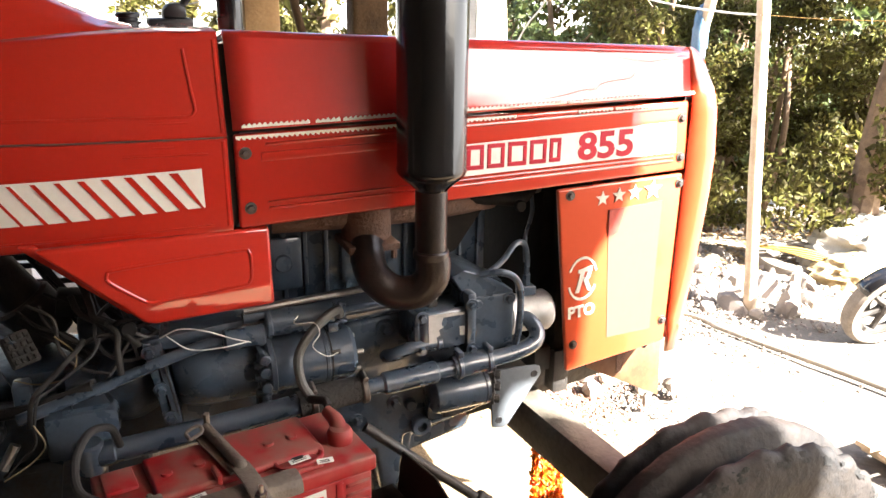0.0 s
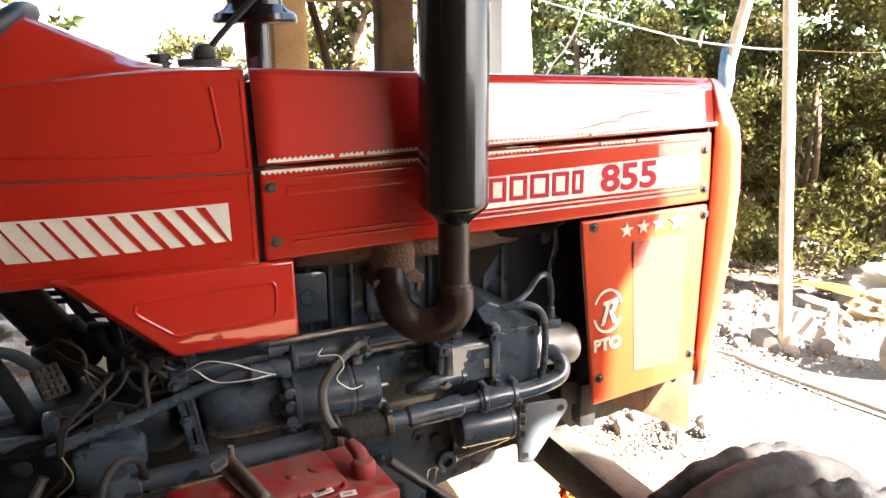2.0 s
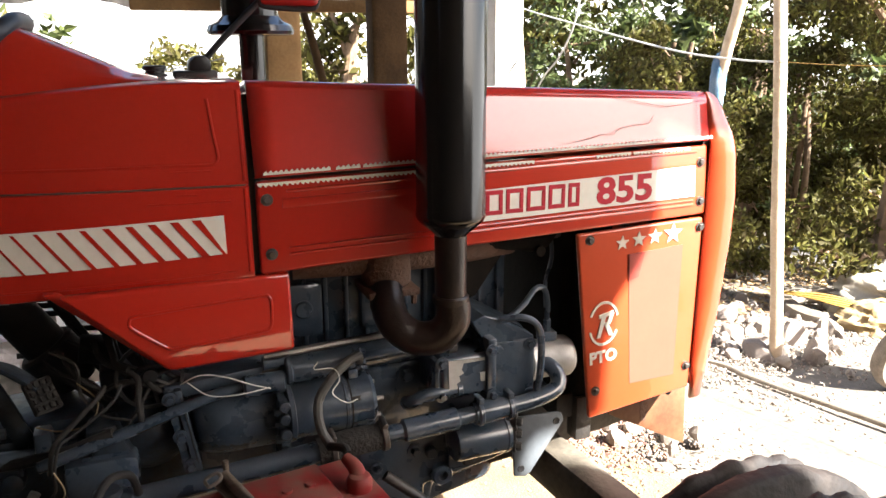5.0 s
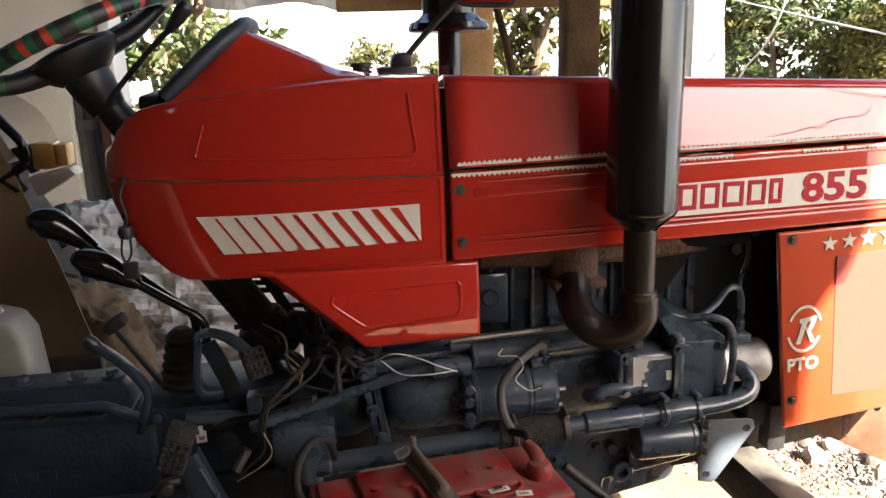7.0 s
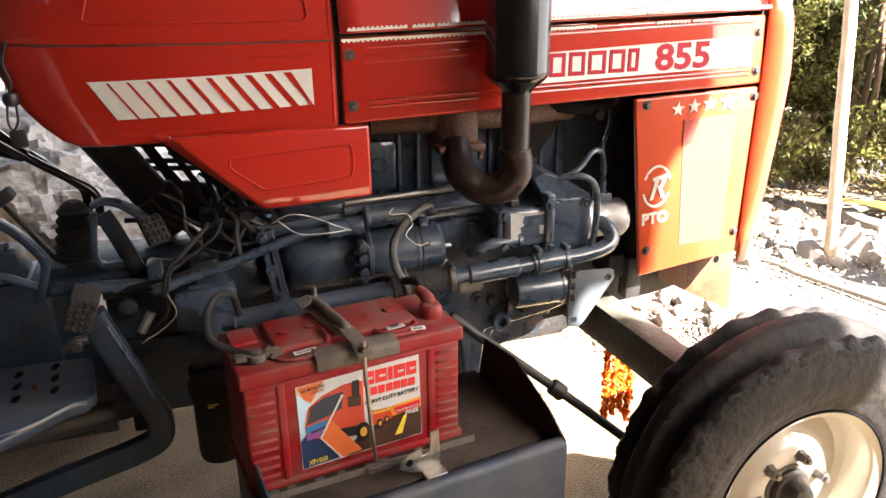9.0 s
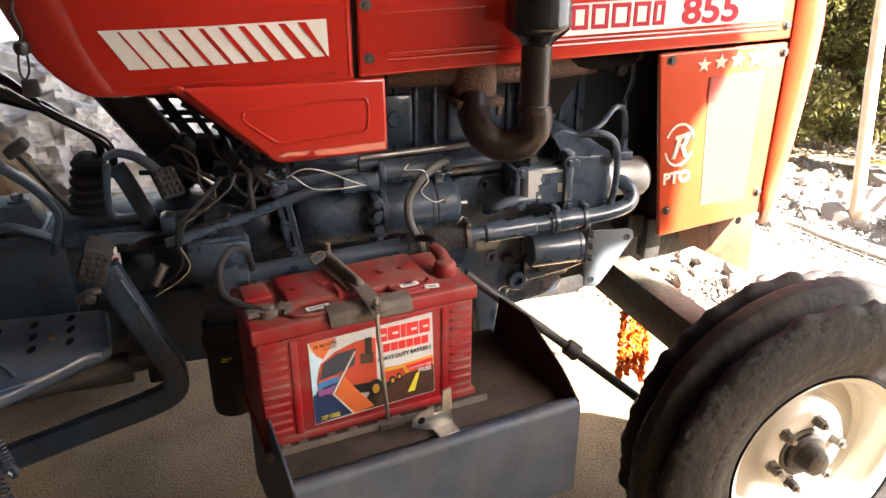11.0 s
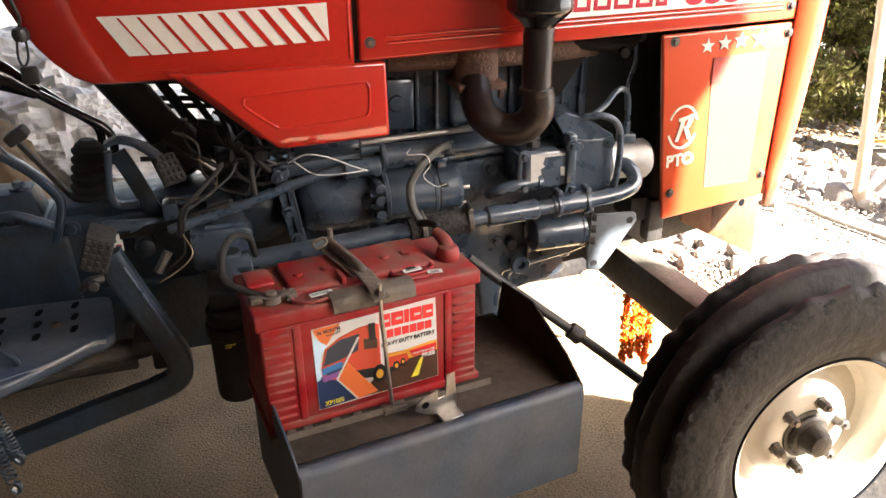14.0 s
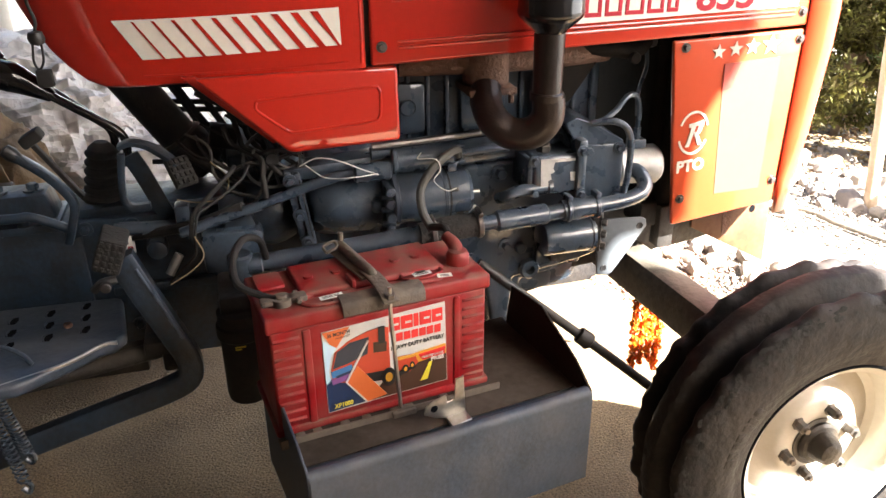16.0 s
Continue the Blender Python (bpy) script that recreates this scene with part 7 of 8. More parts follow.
    part("terminal_boot", bm, BATTERY_RED, bat, "red rubber boot on the positive terminal")
    bm = bmesh.new()
    can(bm, (0.040, 0.045, 0.234), (0, 0, 1), 0.0095, 0.018, 0.002, 14)
    lathe(bm, [(0.010, 0.002), (0.018, 0.002), (0.018, 0.014), (0.010, 0.014)], Matrix.Translation((0.040, 0.045, 0.234)), 14)
    box(bm, (0.050, 0.034, 0.237), (0.082, 0.056, 0.248), 0.003)
    can(bm, (0.066, 0.026, 0.2425), (0, 1, 0), 0.005, 0.038, 0.001, 6)
    box(bm, (0.005, 0.036, 0.238), (0.028, 0.056, 0.249), 0.003)
    part("terminal_clamp", bm, DUSTY_IRON, bat, "corroded negative terminal clamp")
    # printed label
    y = 0.0055
    def flat(pts, lay, ink, name="print_field"):
        return part(name, prism(bmesh.new(), pts, y - 0.0006 * lay - 0.0004, y + 0.001, "y"), INK[ink], lab)
    lab = part("label", prism(bmesh.new(), [(0.094, 0.024), (0.322, 0.030), (0.318, 0.196), (0.092, 0.188)], y - 0.0006, y + 0.001, "y"), INK["white"], bat, "printed paper label with a truck picture")
    flat([(0.093, 0.173), (0.116, 0.153), (0.105, 0.135), (0.1, 0.11), (0.103, 0.087), (0.094, 0.082)], 1, "sky", "print_field")
    flat([(0.094, 0.084), (0.103, 0.092), (0.131, 0.078), (0.166, 0.029), (0.095, 0.025)], 1, "navy", "print_field")
    flat([(0.164, 0.028), (0.203, 0.067), (0.25, 0.089), (0.32, 0.091), (0.321, 0.031)], 1, "brown", "print_field")
    flat([(0.224, 0.101), (0.26, 0.105), (0.319, 0.11), (0.32, 0.089), (0.25, 0.083)], 2, "amber", "glow_print")
    flat([(0.093, 0.187), (0.141, 0.189), (0.116, 0.153), (0.105, 0.162)], 2, "orange", "print_field")
    flat([(0.104, 0.11), (0.112, 0.144), (0.137, 0.161), (0.173, 0.172), (0.202, 0.174), (0.21, 0.17), (0.211, 0.083), (0.195, 0.065), (0.147, 0.072), (0.105, 0.087)], 3, "truck", "truck_cab")
    flat([(0.107, 0.113), (0.116, 0.145), (0.14, 0.158), (0.174, 0.161), (0.17, 0.128), (0.137, 0.118)], 4, "glass", "windscreen")
    flat([(0.181, 0.148), (0.206, 0.144), (0.205, 0.124), (0.181, 0.127)], 4, "brown", "side_window")
    flat([(0.191, 0.175), (0.203, 0.175), (0.203, 0.143), (0.191, 0.143)], 5, "black", "mirror_print")
    flat([(0.103, 0.108), (0.14, 0.114), (0.143, 0.103), (0.105, 0.094)], 4, "blue", "bumper_print")
    flat([(0.103, 0.092), (0.134, 0.096), (0.133, 0.085), (0.105, 0.081)], 4, "purple", "bumper_print")
    flat([(0.111, 0.098), (0.145, 0.104), (0.146, 0.099), (0.112, 0.093)], 5, "navy", "bumper_print")
    flat([(0.153, 0.089), (0.198, 0.085), (0.194, 0.066), (0.152, 0.071)], 4, "black", "chassis_print")
    flat([(0.219, 0.106), (0.258, 0.104), (0.264, 0.085), (0.249, 0.071), (0.22, 0.068)], 4, "truck", "tanker_print")
    flat([(0.219, 0.106), (0.258, 0.104), (0.259, 0.099), (0.22, 0.099)], 5, "amber", "tanker_print")
    flat([(0.225, 0.076), (0.259, 0.081), (0.259, 0.076), (0.226, 0.065)], 5, "black", "tanker_print")
    flat([(0.15, 0.109), (0.202, 0.035), (0.166, 0.03), (0.129, 0.081)], 6, "orange", "chevron")
    flat([(0.17, 0.156), (0.173, 0.154), (0.13, 0.079), (0.127, 0.081)], 7, "white", "chevron_edge")
    flat([(0.127, 0.081), (0.13, 0.081), (0.166, 0.03), (0.163, 0.029)], 7, "white", "chevron_edge")
    flat([(0.286, 0.079), (0.292, 0.08), (0.282, 0.044), (0.268, 0.043)], 3, "yellow", "road_line")
    flat([(0.265, 0.101), (0.318, 0.105), (0.316, 0.089), (0.272, 0.087)], 4, "red", "print_field")
    for cx, cz, r in ((0.207, 0.07, 0.019), (0.239, 0.078, 0.009), (0.252, 0.083, 0.007)):
        pts = [(cx + 0.7 * r * math.cos(a), cz + r * math.sin(a)) for a in np.linspace(0, 2 * math.pi, 18, endpoint=False)]
        flat(pts, 6, "black", "wheel_print")
        flat([(cx + (px - cx) * 0.5, cz + (pz - cz) * 0.5) for px, pz in pts], 7, "amber", "wheel_print")
    x = 0.212
    for w in (0.020, 0.022, 0.009, 0.022, 0.020):
        z0, h, t = 0.160, 0.026, 0.0065
        def br(a, b, c, d, k=0):
            flat([(x + a, z0 + b), (x + c, z0 + b), (x + c + k, z0 + d), (x + a + k, z0 + d)], 2, "red", "brand_shape")
        br(0, 0, w, h)
        if w > 0.015:
            flat([(x + w * 0.36, z0 + h * 0.40), (x + w * 0.86, z0 + h * 0.40), (x + w * 0.86, z0 + h * 0.56), (x + w * 0.36, z0 + h * 0.56)], 3, "white", "brand_slot")
        x += w + 0.002
    x = 0.224
    for k in range(6):
        flat([(x, 0.1375), (x + 0.0125, 0.138), (x + 0.0125, 0.154), (x, 0.1535)], 2, "red", "brand_shape")
        x += 0.0146
    def text(body, size, px, pz, ink, width, bold=0.0):
        lettering("lettering", body, size, Matrix.Translation((px, y - 0.0012 - (0.005 if ink != "black" else 0), pz)) @ pose(0, 0, 0, 0, -1.5, 0) @ FACE_OUT, INK[ink], lab, width=width, bold=bold)
    text("HEAVY DUTY BATTERY", 0.0115, 0.214, 0.121, "black", 0.102, 0.0001)
    text("36 MONTH", 0.010, 0.101, 0.176, "black", 0.040, 0.0003)
    text("WARRANTY", 0.006, 0.115, 0.1695, "black", 0.026)
    text("XP1000", 0.0125, 0.104, 0.034, "yellow", 0.034, 0.0001)
    text("MAINTENANCE", 0.0058, 0.270, 0.0935, "white", 0.042)
    text("FREE", 0.0105, 0.288, 0.0835, "white", 0.025, 0.0003)
    # hold-down strap with its pad, rod and rail
    bm = bmesh.new()
    tube(bm, [(0.181, 0.172, 0.262), (0.188, 0.120, 0.262), (0.198, 0.052, 0.259), (0.199, 0.044, 0.252)], 0.0095, 12, 4)
    tube(bm, [(0.170, 0.168, 0.253), (0.178, 0.110, 0.253), (0.190, 0.045, 0.251)], 0.01, 10, 4, flat=(0.004, 0.020), up=(0, 0, 1))
    tube(bm, [(0.196, 0.070, 0.255), (0.199, 0.040, 0.257), (0.202, 0.014, 0.254), (0.204, -0.006, 0.250), (0.205, -0.020, 0.243), (0.206, -0.032, 0.238)], [0.011, 0.011, 0.012, 0.012, 0.011, 0.008], 12, 5, flat=(0.005, 0.028), up=(0, 0, 1))
    strap = part("hold_down_strap", bm, DUSTY_IRON, bat, "dusty iron hold-down strap")
    bm = bmesh.new()
    prism(bm, [(0.026, 0.236), (0.024, 0.243), (0.004, 0.243), (-0.006, 0.240), (-0.011, 0.232), (-0.012, 0.217), (-0.008, 0.215), (-0.004, 0.232), (0.004, 0.236)], 0.128, 0.276, "x", 0.002, 2)
    part("wooden_pad", bm, DUSTY_IRON, strap, "dust-caked wooden pad")
    bm = bmesh.new()
    tube(bm, [(0.206, -0.022, 0.262), (0.207, -0.022, 0.20), (0.214, -0.020, 0.10), (0.221, -0.018, 0.005)], 0.0036, 8, 3)
    part("clamp_rod", bm, STEEL, strap, "thin threaded rod")
    bm = bmesh.new()
    can(bm, (0.206, -0.022, 0.240), (0, 0, 1), 0.009, 0.010, 0.001, 6)
    part("nut", bm, BOLT, strap)
    bm = bmesh.new()
    tube(bm, [(0.150, 0.150, 0.262), (0.170, 0.155, 0.268), (0.168, 0.165, 0.275), (0.148, 0.165, 0.268), (0.150, 0.150, 0.262)], 0.003, 8, 4)
    tube(bm, [(0.185, 0.178, 0.225), (0.185, 0.178, 0.285)], 0.005, 8, 1)
    part("hook", bm, DUSTY_IRON, strap)
    bm = bmesh.new()
    box(bm, (0.0, -0.026, -0.003), (L + 0.01, 0.0, 0.003), 0.001)
    box(bm, (0.0, -0.028, -0.003), (L + 0.01, -0.024, 0.016), 0.001)
    for x in (0.03, 0.06, 0.11, 0.15, 0.30, 0.33):
        box(bm, (x, -0.024, 0.002), (x + 0.016, -0.004, 0.009), 0.003)
    box(bm, (0.20, -0.034, -0.002), (0.245, -0.012, 0.014), 0.003)
    part("rail", bm, DUSTY_IRON, bat, "dirty angle-iron rail")


def cable(name, pts, r, mat, label=""):
    return part(name, tube(bmesh.new(), pts, r, 10, 6), mat, tractor, label)


build_tray()
build_battery()
cable("earth_cable", [(-0.243, -0.585, 0.722), (-0.270, -0.570, 0.727), (-0.303, -0.550, 0.742), (-0.306, -0.500, 0.764), (-0.286, -0.450, 0.777), (-0.258, -0.400, 0.751), (-0.248, -0.370, 0.700)], 0.0065, RUBBER, "black battery earth cable")
cable("starter_cable", [(0.083, -0.468, 0.752), (0.080, -0.455, 0.757), (0.064, -0.430, 0.750), (0.066, -0.41, 0.74)], 0.0075, RUBBER, "black battery cable")
cable("starter_cable", [(0.072, -0.402, 0.730), (0.058, -0.380, 0.762), (0.060, -0.360, 0.802), (0.086, -0.350, 0.837), (0.118, -0.335, 0.856), (0.145, -0.32, 0.862), (0.152, -0.305, 0.845)], 0.0085, material("grey_cable", (0.075, 0.070, 0.062), 0.6, bump=0.05), "stiff grey cable looping up to the starter")
cable("thin_wire", [(-0.166, -0.310, 0.854), (-0.134, -0.330, 0.874), (-0.094, -0.340, 0.868), (-0.051, -0.340, 0.847), (-0.017, -0.330, 0.829)], 0.0012, WIRE_WHITE, "thin pale wire")
cable("thin_wire", [(-0.155, -0.310, 0.856), (-0.121, -0.330, 0.834), (-0.074, -0.340, 0.832), (-0.019, -0.330, 0.831)], 0.0012, WIRE_WHITE, "thin pale wire")
cable("thin_wire", [(0.069, -0.330, 0.866), (0.060, -0.340, 0.857), (0.092, -0.350, 0.857), (0.100, -0.360, 0.839), (0.084, -0.370, 0.820), (0.109, -0.370, 0.797), (0.130, -0.370, 0.800)], 0.0011, WIRE_WHITE, "thin pale wire")
cable("throttle_cable", [(-0.259, -0.280, 0.857), (-0.278, -0.300, 0.834), (-0.341, -0.310, 0.793), (-0.362, -0.320, 0.782), (-0.374, -0.320, 0.737), (-0.378, -0.320, 0.70), (-0.41, -0.310, 0.665), (-0.432, -0.30, 0.64)], 0.0026, material("dusty_cable", (0.016, 0.016, 0.016), 0.7, bump=0.05), "dusty control cable")
cable("thin_wire", [(-0.374, -0.325, 0.74), (-0.362, -0.325, 0.70), (-0.385, -0.32, 0.67), (-0.432, -0.31, 0.638)], 0.0013, material("tan_wire", (0.38, 0.30, 0.18), 0.6, bump=0.0), "tan wire")
cable("thin_wire", [(-0.40, -0.25, 0.79), (-0.36, -0.29, 0.795), (-0.315, -0.29, 0.80), (-0.30, -0.27, 0.83), (-0.33, -0.25, 0.86)], 0.0013, material("ochre_wire", (0.24, 0.17, 0.08), 0.6, bump=0.0), "tan wire")
cable("spring_adjuster", [(-0.408, -0.300, 0.697), (-0.431, -0.31, 0.661)], 0.009, STEEL, "threaded cable adjuster")
cable("black_hose", [(-0.02, -0.255, 0.832), (0.03, -0.27, 0.838), (0.10, -0.28, 0.842), (0.14, -0.28, 0.85)], 0.0075, DUSTY_IRON)
cable("black_hose", [(-0.50, -0.19, 0.70), (-0.42, -0.23, 0.72), (-0.36, -0.27, 0.745), (-0.28, -0.29, 0.775)], 0.0105, RUBBER)

# wiring loom and hoses under the dash
cable("black_hose", [(-0.287, -0.260, 0.849), (-0.295, -0.280, 0.844), (-0.335, -0.300, 0.812), (-0.371, -0.310, 0.778), (-0.382, -0.310, 0.729)], 0.0045, RUBBER)
cable("loom_wire", [(-0.351, -0.200, 0.900), (-0.339, -0.220, 0.870), (-0.294, -0.240, 0.837), (-0.254, -0.250, 0.850), (-0.202, -0.250, 0.831), (-0.159, -0.240, 0.838)], 0.0042, RUBBER, "black wiring loom")
cable("loom_wire", [(-0.239, -0.220, 0.888), (-0.211, -0.240, 0.868), (-0.207, -0.250, 0.846), (-0.226, -0.260, 0.819), (-0.240, -0.260, 0.794), (-0.275, -0.270, 0.754)], 0.0035, RUBBER)
cable("loom_wire", [(-0.262, -0.230, 0.837), (-0.228, -0.250, 0.869), (-0.190, -0.250, 0.869), (-0.149, -0.240, 0.848)], 0.0038, RUBBER)
cable("loom_wire", [(-0.391, -0.160, 0.880), (-0.357, -0.180, 0.851), (-0.310, -0.200, 0.837), (-0.281, -0.220, 0.811), (-0.233, -0.240, 0.807), (-0.182, -0.240, 0.822)], 0.0032, RUBBER)
cable("loom_wire", [(-0.207, -0.200, 0.879), (-0.190, -0.230, 0.853), (-0.159, -0.240, 0.830)], 0.0045, RUBBER)
cable("black_hose", [(-0.390, -0.140, 0.853), (-0.354, -0.160, 0.832), (-0.308, -0.180, 0.802), (-0.270, -0.200, 0.776), (-0.242, -0.220, 0.745)], 0.008, RUBBER)
rnd = random.Random(42)
for k in range(14):
    x, y, z = rnd.uniform(-0.40, -0.24), rnd.uniform(-0.24, -0.08), rnd.uniform(0.90, 0.99)
    pts = [(x, y, z)]
    for q in range(4):
        x, y, z = x + rnd.uniform(0.0, 0.055), y + rnd.uniform(-0.03, 0.015), z - rnd.uniform(0.005, 0.055)
        pts.append((x, y, z))
    cable("loom_wire", pts, rnd.choice((0.0022, 0.003, 0.004, 0.0055)), rnd.choice((RUBBER, RUBBER, ENGINE_DARK, ENGINE_DARK)))
for lo, hi, tilt in (((-0.33, -0.17, 0.855), (-0.275, -0.13, 0.90), 12), ((-0.255, -0.15, 0.855), (-0.215, -0.10, 0.885), -8)):
    bm = bmesh.new()
    box(bm, lo, hi, 0.005, Matrix.Translation((-0.29, -0.14, 0.87)) @ pose(0, 0, 0, 0, tilt, 0) @ Matrix.Translation((0.29, 0.14, -0.87)))
    part("junction_box", bm, RUBBER, tractor, "greasy black junction box in the loom")
cable("tie_rod", [(-0.522, -0.200, 0.726), (-0.462, -0.200, 0.722), (-0.400, -0.200, 0.719)], 0.0095, SHADED_ENGINE, "dark blue-grey linkage rod on the housing")
bm = bmesh.new()
prism(bm, [(-0.328, 0.771), (-0.275, 0.780), (-0.269, 0.756), (-0.248, 0.709), (-0.257, 0.672), (-0.316, 0.626), (-0.360, 0.655), (-0.363, 0.717), (-0.320, 0.718)], -0.265, -0.20, "y", 0.010, 2)
part("clutch_fork_housing", bm, SHADED_ENGINE, tractor, "dark blue-grey lever bracket on the clutch housing")
bm = bmesh.new()
can(bm, (-0.458, -0.165, 0.678), (0, -1, 0), 0.020, 0.030, 0.004, 18)
part("plug", bm, SHADED_ENGINE, tractor)
bm = bmesh.new()
box(bm, (-0.525, -0.2015, 0.682), (-0.503, -0.1995, 0.704), 0.0004)
tag = part("label_tag", bm, WHITE_TAPE, tractor, "small white paper tag")
bm = bmesh.new()
box(bm, (-0.519, -0.2028, 0.687), (-0.510, -0.2010, 0.697))
part("print_bar", bm, BLACK_SATIN, tag)


# ---- round the tractor ----
def crumpled(name, centre, size, mat, label, category, seed, folds=0.05, nx=60, ny=40, sharp=80):
    """A crumpled sheet or a soft sack: a closed, wrinkled cushion."""
    bm = bmesh.new()
    c = Vector(centre)
    rows = []
    for j in range(ny + 1):
        v = math.pi * j / ny
        ring = []
        for i in range(nx):
            u = 2 * math.pi * i / nx
            d = Vector((math.sin(v) * math.cos(u), math.sin(v) * math.sin(u), math.cos(v)))
            p = Vector([math.copysign(abs(a) ** 0.75, a) for a in d])
            q = d * 2.3 + Vector((seed, seed * 0.7, 0))
            crease = 1 - abs(noise.noise(q * 1.4)) * 1.5 + 0.6 * (0.5 - abs(noise.noise(q * 2.7))) + 0.30 * (0.4 - abs(noise.noise(q * 5.5))) + 0.08 * (0.35 - abs(noise.noise(q * 12.0)))
            k = 1 + folds * crease
            ring.append(c + Vector((p.x * size[0] * k, p.y * size[1] * k, p.z * size[2] * k)))
        rows.append(ring)
    loft(bm, rows, False, True)
    bmesh.ops.remove_doubles(bm, verts=bm.verts, dist=1e-4)
    return tagged(part(name, bm, mat, None, "", sharp), label, category)


crumpled("white_sheet", (-1.02, 1.48, 0.36), (0.44, 0.30, 0.37), SHEET, "crumpled white woven plastic sheet heaped on sacks", "plastic sheet", 3.0, 0.27, 110, 76, 7)
crumpled("white_sheet", (-0.56, 1.36, 0.22), (0.36, 0.26, 0.29), SHEET, "crumpled white woven plastic sheet heaped on the floor", "plastic sheet", 8.0, 0.30, 100, 66, 7)
crumpled("white_sheet", (-0.05, 1.72, 0.10), (0.50, 0.40, 0.17), SHEET, "crumpled white woven plastic sheet spread in the sun", "plastic sheet", 11.0, 0.40, 110, 70)
crumpled("sack", (-1.04, 0.62, 0.36), (0.22, 0.20, 0.36), SACK, "tan cloth sack leaning against the fender", "sack", 5.0, 0.16, 80, 60)
crumpled("sack", (-0.74, 0.60, 0.17), (0.19, 0.14, 0.19), SACK, "brown cloth sack on the floor", "sack", 6.0, 0.18)


def build_can():
    m = Matrix.Translation((-1.045, 0.265, 0.5735))
    can_ob = thing("jerrycan", "dull white plastic jerrycan on the far footplate", "jerrycan", m=m)
    bm = bmesh.new()
    prism(bm, [(-0.10, 0.0), (0.090, 0.0), (0.093, 0.02), (0.080, 0.19), (0.055, 0.235), (0.0, 0.25), (-0.10, 0.25)], -0.065, 0.065, "y", 0.016, 4)
    part("body", bm, PLASTIC_WHITE, can_ob)
    bm = bmesh.new()
    tube(bm, [(-0.075, 0, 0.245), (-0.06, 0, 0.275), (-0.01, 0, 0.278), (0.02, 0, 0.243)], 0.011, 10, 5)
    part("handle", bm, PLASTIC_WHITE, can_ob)
    bm = bmesh.new()
    can(bm, (-0.085, 0, 0.248), (0, 0, 1), 0.024, 0.025, 0.003, 20)
    part("cap", bm, TAPE_GREEN, can_ob, "green screw cap")


build_can()

# poles, rails and cables at the back
build_pole("pole", [(3.02, 1.42, -0.40), (3.02, 1.56, 0.75), (3.03, 1.68, 1.63), (3.05, 1.95, 3.4)], 0.034, PALE_WOOD, "sunlit peeled wooden pole standing in rubble")
build_pole("pole", [(3.30, 2.88, -0.55), (3.30, 2.42, 1.11), (3.30, 2.27, 1.66), (3.30, 1.95, 2.9)], 0.036, PALE_WOOD, "leaning peeled wooden pole with a rag tied round it")
build_pole("pole", [(1.70, 1.95, -0.2), (1.66, 1.95, 1.2), (1.63, 1.95, 1.61), (1.60, 1.95, 2.6)], 0.017, PALE_WOOD, "thin wooden pole beside a whitewashed pillar")
build_pole("pole", [(1.02, 2.2, -0.2), (0.70, 2.2, 1.24), (0.61, 2.2, 1.60), (0.36, 2.2, 2.6)], 0.020, POST_WOOD, "slanting wooden strut behind the posts")
bm = bmesh.new()
box(bm, (-0.15, 1.94, 1.55), (1.62, 1.99, 1.605), 0.006)
tagged(part("rail", bm, PILLAR), "brown wooden rail nailed between the posts", "rail")
crumpled("rag", (3.29, 2.40, 1.16), (0.036, 0.036, 0.15), BLUE_CLOTH, "faded blue and white rag tied to a pole", "rag", 2.0, 0.25, 30, 24)
bm = bmesh.new()
rows = []
for i in range(31):
    x = -0.75 + 1.25 * i / 30
    low = 1.60 + 0.05 * noise.noise((x * 4, 0, 0)) + 0.02 * noise.noise((x * 13, 1, 0))
    rows.append([(x, 2.32 + 0.06 * noise.noise((x * 5, z * 3, 2)), z) for z in np.linspace(low, 2.62, 10)])
loft(bm, rows, False)
ob = tagged(part("awning_sheet", bm, SHEET), "ragged white plastic sheet hanging under the roof edge", "plastic sheet")
ob.modifiers.new("sheet", "SOLIDIFY").thickness = 0.004


def build_wire(pts, r, mat, label):
    tagged(part("cable", tube(bmesh.new(), pts, r, 8, 8), mat), label, "cable")


build_wire([(2.90, 5.4, 1.95), (3.0, 4.65, 1.72), (3.0, 3.67, 1.55), (3.0, 2.51, 1.37), (3.04, 1.96, 1.32), (3.0, 1.62, 1.315)], 0.006, WIRE_WHITE, "white cable sagging between poles")
build_wire([(3.0, 1.62, 1.315), (3.0, 1.05, 1.31), (3.1, 0.2, 1.34), (3.4, -1.6, 1.5)], 0.0022, YELLOW_ROPE, "thin washing line tied to a pole")
build_wire([(2.6, 2.90, 2.0), (2.6, 2.97, 1.67), (2.6, 3.04, 1.5), (2.6, 3.21, 1.31), (2.6, 3.48, 1.11), (2.55, 3.9, 0.5), (2.5, 4.2, -0.5)], 0.0065, WIRE_WHITE, "white cable hanging in a loop")
build_wire([(1.55, 1.76, 1.35), (1.50, 1.765, 1.28), (1.47, 1.765, 1.18), (1.46, 1.765, 1.0)], 0.003, BLACK_SATIN, "thin dark wire on a whitewashed pillar")
build_wire([(-3.0, 15.0, 0.2), (-0.4, 14.0, 0.75), (1.2, 14.0, 1.05), (3.6, 8.0, 1.8), (4.6, 7.4, 2.2)], 0.01, BLACK_SATIN, "dark overhead wire across the valley")
hose = [(1.55, 2.45), (2.0, 1.95), (2.52, 1.45), (2.545, 1.15), (2.56, 0.92), (2.61, 0.46), (2.62, 0.0), (2.60, -0.6), (2.5, -1.4)]
tagged(part("hose", tube(bmesh.new(), [(x, y, ground_z(x, y) + 0.012) for x, y in hose], 0.014, 10, 8), HOSE_GREY), "dusty grey garden hose lying on the ground", "hose")


